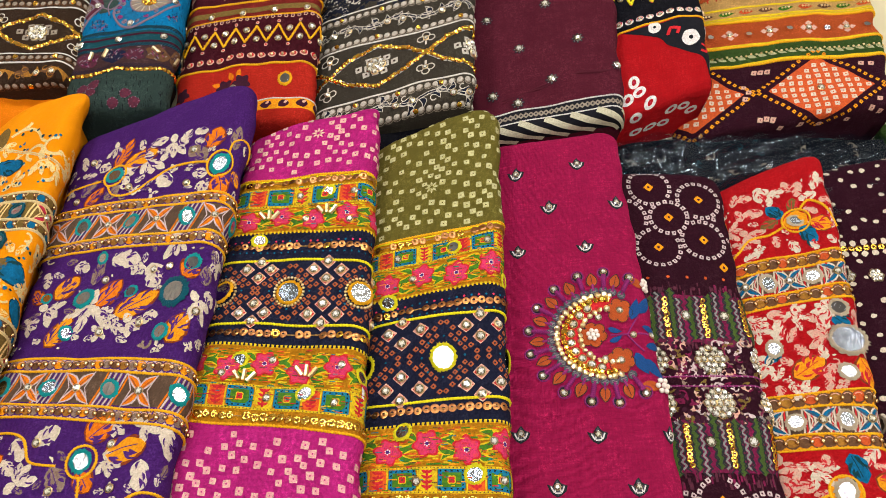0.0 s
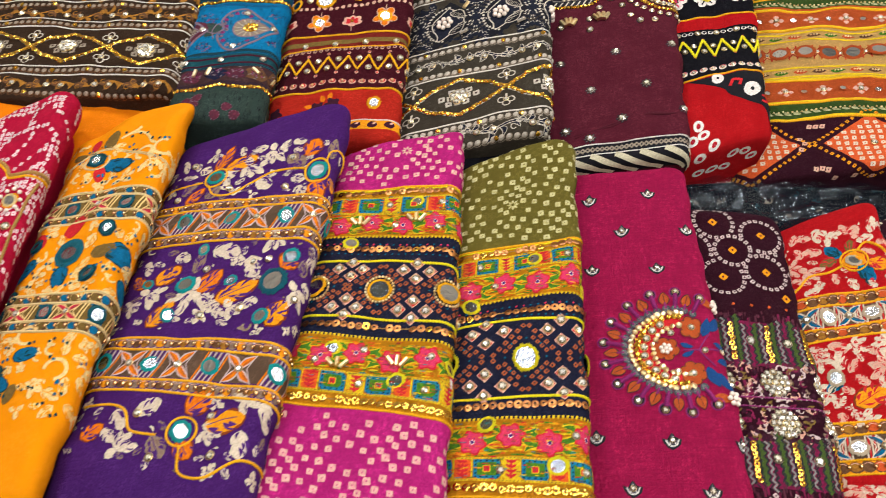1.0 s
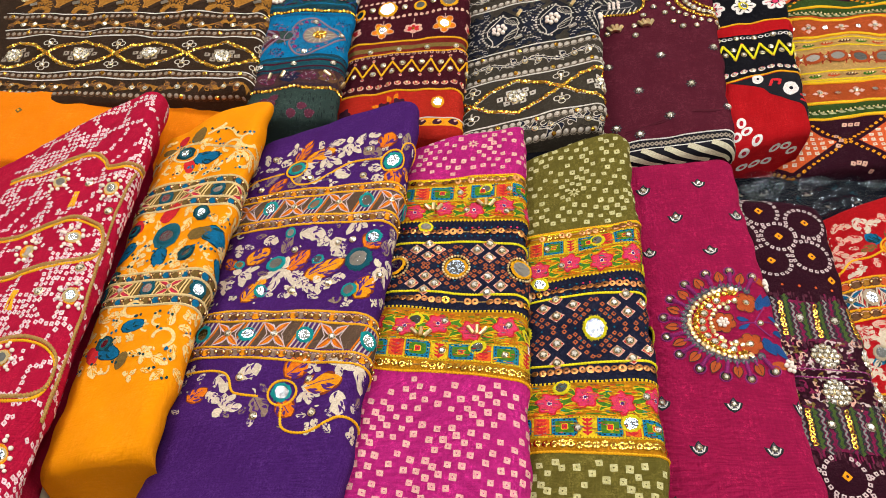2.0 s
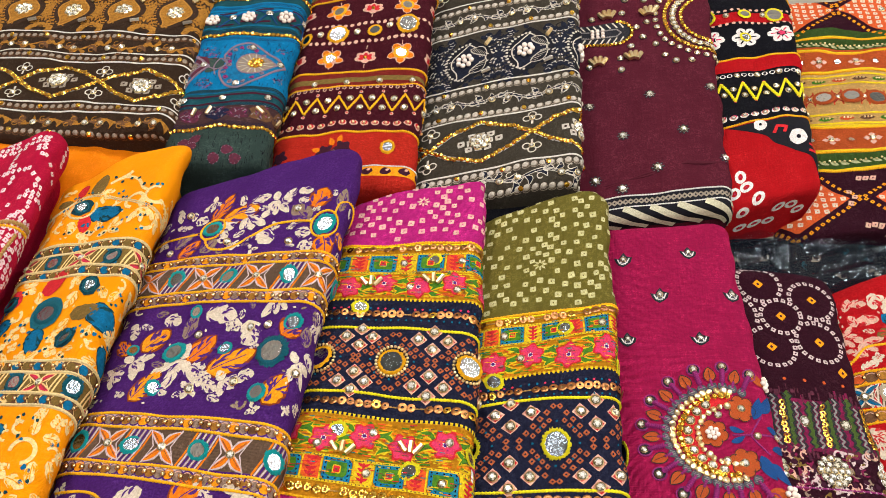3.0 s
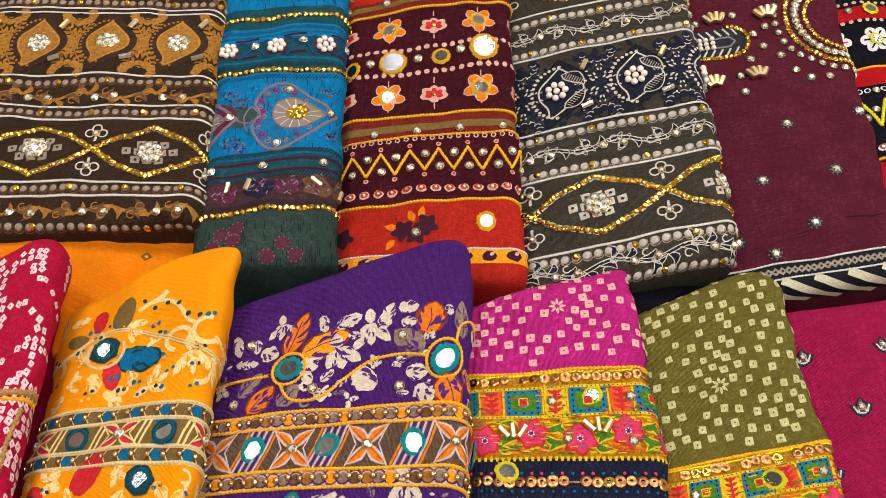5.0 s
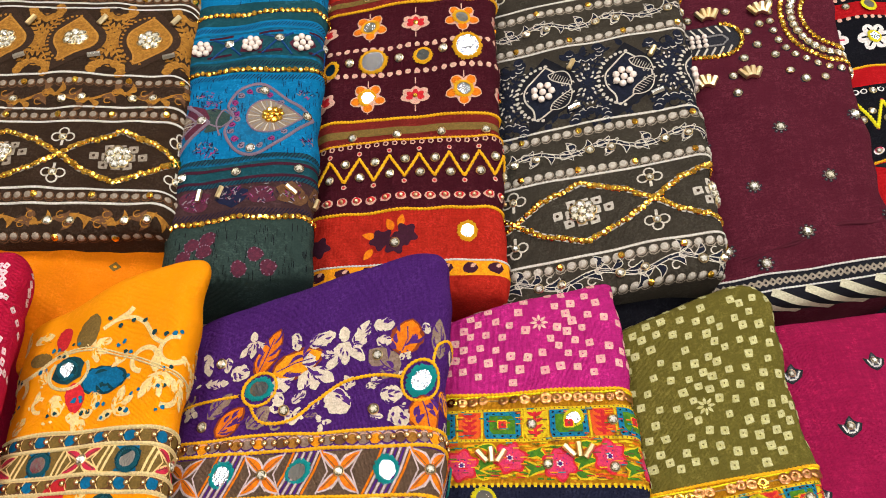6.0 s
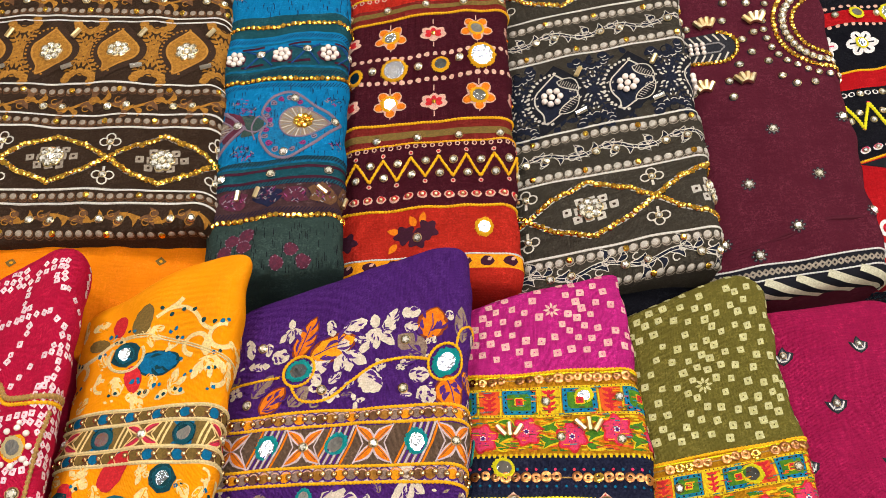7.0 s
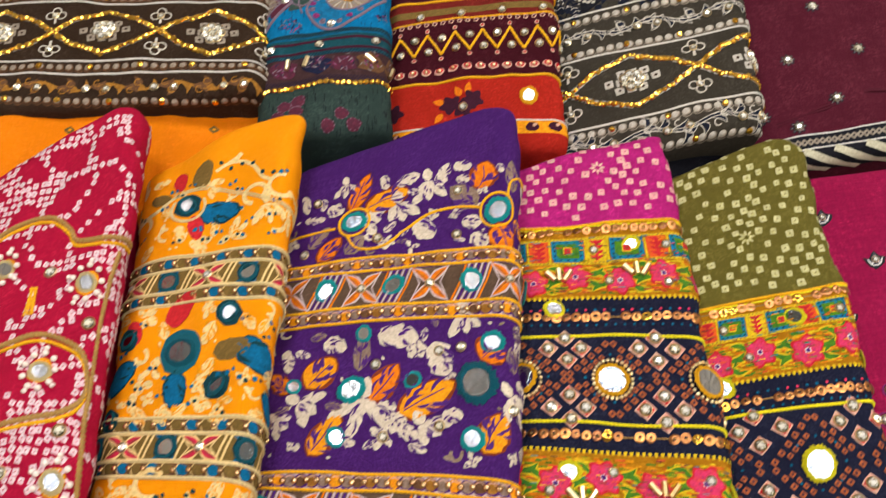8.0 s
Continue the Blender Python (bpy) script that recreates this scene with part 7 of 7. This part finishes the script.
# -- red and black --
def trim_ruby(a):
    for q in (0.31, 0.189, 0.06):
        straight_cord(a, YELLOW_SILK, q, 0.0012)
    for p in span(a, 0.0135):
        a.poly(WHITE, moved(blob_shape(a.rng, 0.0055, 10, 0.1, 0.8), p, 0.297), 0.0005)
        a.poly(PINK_INK, moved(blob_shape(a.rng, 0.0042, 8, 0.1, 0.8), p, 0.296), 0.0007)
        stone(a, p, 0.297, 0.0028)
    pts = [(p, 0.2545 + (0.0175 if k % 2 else -0.0175)) for k, p in enumerate(span(a, 0.0145, 0.005, 0.024))]
    a.cord(LEMON_SILK, pts, 0.0017, 0.004)
    for k, (p, q) in enumerate(pts):
        dot(a, PINK_INK, p, q, 0.002, 7, 0.0012)
        stone(a, p, 0.2545 + (-0.005 if k % 2 else 0.0065), 0.0038)
    for p in span(a, 0.0095):
        a.poly(WHITE, moved(blob_shape(a.rng, 0.0042, 8, 0.15, 0.8), p, 0.2215), 0.0005)
        dot(a, BLACK_INK, p, 0.2215, 0.0024, 7, 0.0007)
    for p in span(a, 0.028, 0.01):
        stone(a, p, 0.2225, 0.0038)
    for i, p in enumerate(span(a, 0.0475, a.edge() + 0.033 - 0.0118)):
        lead = round((p + 0.0118) / 0.0475) % 2 == 0
        for k in range(6):
            t = k * 1.047
            a.poly(WHITE, moved(blob_shape(a.rng, 0.0066, 10, 0.08), p + 0.0125 * math.cos(t), 0.150 + 0.0115 * math.sin(t)), 0.0005)
            a.ribbon(BLACK_INK if lead else PINK_INK, [(p + .007 * math.cos(t), 0.15 + .007 * math.sin(t)), (p + .0145 * math.cos(t), 0.15 + .0135 * math.sin(t))], 0.0022, 0.0007)
        if lead:
            mirror(a, p, 0.150, 0.0058, LEMON_SILK, 1.1)
        else:
            a.poly(PINK_INK, moved(flower_shape(0.0055, 5, 0.3), p, 0.15), 0.0009)
    for p, r in ((-0.0613, 0.0105), (-0.0103, 0.0068), (0.0317, 0.0105)):
        mirror(a, p, 0.1055, r, LEMON_SILK, 1.1)
        stone(a, p + 0.026, 0.1055, 0.004)
    for q in (0.0945, 0.1225):
        for p in span(a, 0.0088):
            dot(a, BLUSH, p, q, 0.0026, 8, 0.0006)
    # dark corner with tied rings
    border = smooth_path([(-0.055, 0.3120), (-0.028, 0.325), (-0.006, 0.336), (0.004, 0.352), (0.022, 0.366), (0.045, 0.380), (0.058, 0.402), (0.070, 0.43), (0.088, 0.455)], 6)
    bq, bp = [q for p, q in border], [p for p, q in border]
    a.sheet(BLACK_INK, 0.3125, 0.452, lambda q: float(np.interp(q, bq, bp)), lambda q: 0.098)
    for p, q, r in ((0.0347, 0.348, 0.0125), (-0.012, 0.318, 0.0085), (0.074, 0.395, 0.012), (0.078, 0.45, 0.009), (0.07, 0.33, 0.009)):
        a.poly(WHITE, moved(blob_shape(a.rng, r, 14, 0.08, 1.05), p, q), 0.001)
        dot(a, BLACK_INK, p, q, r * 0.26, 8, 0.0013)
    for p, q, t in ((0.012, 0.333, 0.4), (0.052, 0.368, 2.0)):
        a.ribbon(RED_INK, moved([(-0.006, 0.006), (-0.006, -0.006), (0.006, -0.006), (0.006, 0.003)], p, q, t), 0.0044, 0.0011)
    for p, q in ((-0.0388, 0.408), (-0.045, 0.392), (-0.027, 0.43), (-0.044, 0.445), (0.007, 0.452), (0.025, 0.452), (0.041, 0.465), (-0.035, 0.475), (-0.015, 0.478), (0.004, 0.48), (-0.055, 0.415)):
        t = a.rng.uniform(0, 6)
        a.ribbon(WHITE, moved(arc_path(0, 0, 0.0056, 0, 6.28, 16, 1.25), p, q, t), 0.0046, 0.0006, "tied_ring")
        dot(a, PINK_INK, p, q, 0.0014, 6, 0.0007)


# -- plum and orange --
def trim_orange(a):
    for q in (0.2965, 0.2635, 0.2147, 0.1, 0.055, 0.022):
        straight_cord(a, YELLOW_SILK, q, 0.0014)
        line(a, LEMON_INK, q - 0.003, 0.004, 0.0003)
    g = PLUM_INK
    hw, hh = 0.0815, 0.066
    for c, cq in ((0.0452, 0.3475), (-0.118, 0.3475), (0.0452, -0.05), (-0.09, -0.05)):
        a.poly(RUST_INK, [(c - hw * .82, cq), (c - hw * .42, cq - hh * .42), (c, cq - hh * .84), (c + hw * .42, cq - hh * .42), (c + hw * .82, cq), (c + hw * .42, cq + hh * .42), (c, cq + hh * .84), (c - hw * .42, cq + hh * .42)], 0.0004, "printed_diamond")
        for i in range(-5, 6):
            for j in range(-5, 6):
                x, y = c + i * 0.0118 + j * .001, cq + j * 0.0102
                if abs(x - c) / (hw * .78) + abs(y - cq) / (hh * .78) < 1:
                    tied_square(a, CREAM, RUST_INK, x, y, 0.0031, a.rng.uniform(-.2, .2), 0.3)
        for k in range(12):
            t = (k + 0.5) / 12
            for s in (-1, 1):
                for d in (-1, 1):
                    tied_square(a, AMBER, g, c + s * t * hw, cq + d * (1 - t) * hh, 0.0022, 0.75, 0.4)
        stone(a, c, cq, 0.0046)
    for p, q in ((-0.026, 0.31), (-0.018, 0.311), (-0.034, 0.309), (-0.026, 0.39), (-0.018, 0.392), (-0.034, 0.391), (-0.05, 0.335), (-0.045, 0.345), (-0.05, 0.355), (0.1, 0.31), (0.112, 0.312), (0.105, 0.385), (0.118, 0.39), (0.115, 0.372), (0.02, 0.403), (-0.005, 0.403), (0.08, 0.403), (0.045, 0.41)):
        tied_square(a, BLUSH, g, p, q, 0.0033, 0.2, 0.3)
    for q in (0.2795, 0.038):
        for p in span(a, 0.0125):
            a.poly(CREAM_GREEN, moved(leaf_shape(0.0125, 0.0058, 8), p, q, 0.4), 0.0005)
        for p in span(a, 0.0062):
            a.put("bead", BEAD[PALE_GOLD.name], p, q + 0.001 * math.sin(p * 400), 0.0017, 0, 0.0008)
    for q in (0.2385, 0.078):
        for i, p in enumerate(span(a, 0.0255, 0.004)):
            if i % 2:
                mirror(a, p, q, 0.0046, ORANGE_SILK, 1.0)
            else:
                for t in (0, 1.57, 3.14, 4.71):
                    tied_square(a, BLUSH, g, p + 0.007 * math.cos(t), q + 0.007 * math.sin(t), 0.0033, 0.78, 0.0)
                stone(a, p, q, 0.0038)
    for q in (0.198, 0.117):
        for i, p in enumerate(span(a, 0.026)):
            a.poly((BROWN_INK, LEAF_GREEN, RUST_INK)[i % 3], moved(leaf_shape(0.02, 0.008, 9), p - .01, q, 0.0), 0.0005)
            for k in (-0.004, 0, 0.004):
                a.put("bead", BEAD[PALE_GOLD.name], p + k, q, 0.0017, 0, 0.0006)
        line(a, LEMON_INK, q + 0.009, 0.0035)
        line(a, LEMON_INK, q - 0.009, 0.0035)
    for i, p in enumerate(span(a, 0.035, a.edge() + .033 - 0.0613)):
        mirror(a, p, 0.156, 0.0108, ORANGE_SILK, 1.1)
        for s in (-1, 1):
            for d in (-1, 1):
                a.ribbon(RED_INK, [(p + .0175 + s * .007, 0.156 - .013), (p + .0175 - s * .003, 0.156), (p + .0175 + s * .007, 0.156 + .013)], 0.0015, 0.0005)
            a.ribbon(RUST_INK, [(p + s * .012, 0.14), (p + s * .012, 0.172)], 0.002, 0.0004)
        stone(a, p + 0.0175, 0.156, 0.003)


CREAM_GREEN = ink("sage_print", (0.42, 0.42, 0.22), (0.26, 0.30, 0.12))


# -- crimson --
def trim_crimson(a):
    g = PINK_GROUND
    rng = a.rng
    # tied dots in loops and double rows
    for q in steps(0.004, 0.5, 0.0066):
        for p in steps(-0.06, 0.145, 0.0066):
            x, y = p + rng.uniform(-.0012, .0012), q + rng.uniform(-.0012, .0012)
            f = math.sin(95 * x + 2.2 * math.sin(70 * y)) + math.sin(88 * y + 2.0 * math.sin(62 * x + 1.0))
            if abs(f) < 0.62:
                tied_square(a, ROSE_DOT, CRIMSON_INK, x, y, 0.00235 * rng.uniform(.85, 1.12), 0.4 + f * 0.9 + rng.uniform(-.15, .15), 0.3)
    scallops = [[(-0.06, 0.100), (-0.01, 0.098), (0.03, 0.086), (0.0559, 0.088), (0.0745, 0.100), (0.083, 0.112), (0.097, 0.116), (0.115, 0.117), (0.14, 0.112)],
                [(-0.06, 0.205), (0.0, 0.203), (0.045, 0.194), (0.0724, 0.191), (0.098, 0.2), (0.110, 0.214), (0.112, 0.236), (0.098, 0.249), (0.0604, 0.255), (0.0, 0.268), (-0.06, 0.27)],
                [(0.126, 0.125), (0.119, 0.16), (0.117, 0.2), (0.116, 0.25), (0.120, 0.3), (0.120, 0.36), (0.120, 0.42)],
                [(-0.06, 0.36), (0.02, 0.35), (0.07, 0.344), (0.1, 0.352), (0.112, 0.37), (0.105, 0.4), (0.06, 0.41), (-0.06, 0.42)]]
    for k, s in enumerate(scallops):
        path = smooth_path(s)
        a.cord(GOLD_CORD, path, 0.0019, 0.0036)
        if k != 2:
            a.cord(YELLOW_SILK, [(p, q + 0.0045) for p, q in path], 0.0013)
    for p, q in ((0.101, 0.153), (0.023, 0.128), (0.074, 0.218), (0.101, 0.295), (0.02, 0.232), (0.05, 0.37), (0.09, 0.46)):
        a.poly(AMBER, moved(blob_shape(rng, 0.0098, 12, 0.1), p, q), 0.0006)
        mirror(a, p, q, 0.0058, CREAM_SILK, 1.2)
        for k in range(9):
            t = k * 0.698
            a.put("pearl", PEARLS, p + 0.0125 * math.cos(t), q + 0.0135 * math.sin(t), 0.0026, 0, 0.0004)
            if k % 2:
                a.put("pearl", PEARLS, p + 0.0165 * math.cos(t), q + 0.0175 * math.sin(t), 0.0021, 0, 0.0004)
    for p, q in ((0.054, 0.161), (0.03, 0.30), (0.05, 0.44)):
        for k in range(7):
            a.cord(YELLOW_SILK, [(p + rng.uniform(-.004, .004), q - .012), (p + rng.uniform(-.004, .004), q + .012)], 0.0009)
    for p, q in ((0.108, 0.185), (0.066, 0.138), (0.1, 0.262), (0.06, 0.29)):
        stone(a, p, q, 0.0046)


CRIMSON_INK = ink("crimson_print", (0.54, 0.020, 0.048))



# -- cloths that show only at the gaps --
def trim_under(a):
    for p in span(a, 0.14, 0.10):
        tied_square(a, KHAKI, YELLOW_GROUND, p, 0.045, 0.0038, 0.78, 0.5)


under = suit("folded_cloth", [(END, DEEP_ORANGE)], 0.0, "plain orange cloth lying under the brown cloth", 21, (-0.80, 0.690), (-0.385, 0.698), (-0.385, 0.56), (-0.80, 0.55), 0.030, 0.028, 0.06, r=0.008, rf=0.006, rn=0.008, rc=0.01)
liner = suit("folded_cloth", [(END, BLACK)], 0.0, "plain black cloth tucked under the charcoal cloth", 22, (-0.10, 0.611), (0.088, 0.634), (0.088, 0.610), (-0.10, 0.575), 0.066, 0.060, 0.1, r=0.006, rf=0.005, rn=0.006, rc=0.004)
wrapped = suit("wrapped_cloth", [(END, BLACK)], 0.0, "black folded cloth in a crumpled clear plastic bag", 23, (0.275, 0.664), (0.70, 0.690), (0.70, 0.56), (0.27, 0.55), 0.016, 0.012, 0.0, r=0.008, rf=0.006, rn=0.008, rc=0.01)
scrap = suit("folded_cloth", [(END, GREEN)], 0.0, "small green and yellow cloth corner beside the wrapped cloth", 24, (0.652, 0.70), (0.74, 0.71), (0.74, 0.655), (0.665, 0.65), 0.03, 0.028, 0.0, r=0.008, rf=0.006, rn=0.008, rc=0.01)


def trim_scrap(a):
    for k in range(14):
        a.poly(LEMON_INK if k % 2 else BLUE_INK, moved(leaf_shape(0.02, 0.007, 8), a.rng.uniform(-.03, .02), a.rng.uniform(0.005, 0.045), a.rng.uniform(0, 6)), 0.0006)


def plastic_bag(root, fold):
    """Clear film, crumpled into long ridges, over the cloth."""
    m, nt, links, b = nodes_of("clear_film")
    b.inputs["Base Color"].default_value = (0.012, 0.022, 0.036, 1)
    b.inputs["Roughness"].default_value = 0.06
    b.inputs["Alpha"].default_value = 0.22
    b.inputs["Specular IOR Level"].default_value = 1.0
    b.inputs["Specular Tint"].default_value = (0.55, 0.82, 1.0, 1)
    b.inputs["Coat Weight"].default_value = 1.0
    b.inputs["Coat Roughness"].default_value = 0.04
    b.inputs["Coat IOR"].default_value = 1.8
    w = fold.width - 0.006
    us, vs = np.linspace(-w, w, 190), np.linspace(0.002, fold.total - 0.004, 60)
    uu, vv = [g.ravel() for g in np.meshgrid(us, vs)]
    ridge = np.array([abs(noise.noise(Vector((u * 11, v * 95 + u * 26, 3.0)))) * 0.022 + abs(noise.noise(Vector((u * 30, v * 190 + u * 40, 9.0)))) * 0.004 for u, v in zip(uu, vv)])
    pts, _, _ = fold.at(uu, vv, 0.004 + ridge)
    n = len(us)
    faces = [(j * n + i, (j + 1) * n + i, (j + 1) * n + i + 1, j * n + i + 1) for j in range(len(vs) - 1) for i in range(n - 1)]
    ob = new("plastic_bag", mesh_from("plastic_bag", pts - np.array(root.location), faces, [m]))
    ob.parent = root
    tagged(ob, "crumpled clear plastic bag")


def trim_wrapped(a):
    for _ in range(60):
        p, q = a.rng.uniform(-0.2, 0.2), a.rng.uniform(0.0, 0.09)
        batik_scroll(a, a.rng.choice([BLACK_INK, GREY_INK, TEAL_DARK]), p, q, a.rng.uniform(0, 6), a.rng.uniform(.006, .012))


TRIMS = [(crimson, trim_crimson), (yellow, trim_yellow), (purple, trim_purple), (pink, trim_pink), (olive, trim_olive), (magenta, trim_magenta), (plum, trim_plum), (red, trim_red),
         (dark, trim_dark), (brown, trim_brown), (blue, trim_blue), (scarlet, trim_scarlet), (black, trim_black), (maroon, trim_maroon), (ruby, trim_ruby), (orange, trim_orange),
         (under, trim_under), (liner, None), (wrapped, trim_wrapped), (scrap, trim_scrap)]
for art, trim in TRIMS:
    if trim:
        trim(art)
    made = art.build()
    if art is wrapped:
        plastic_bag(made, art.fold)
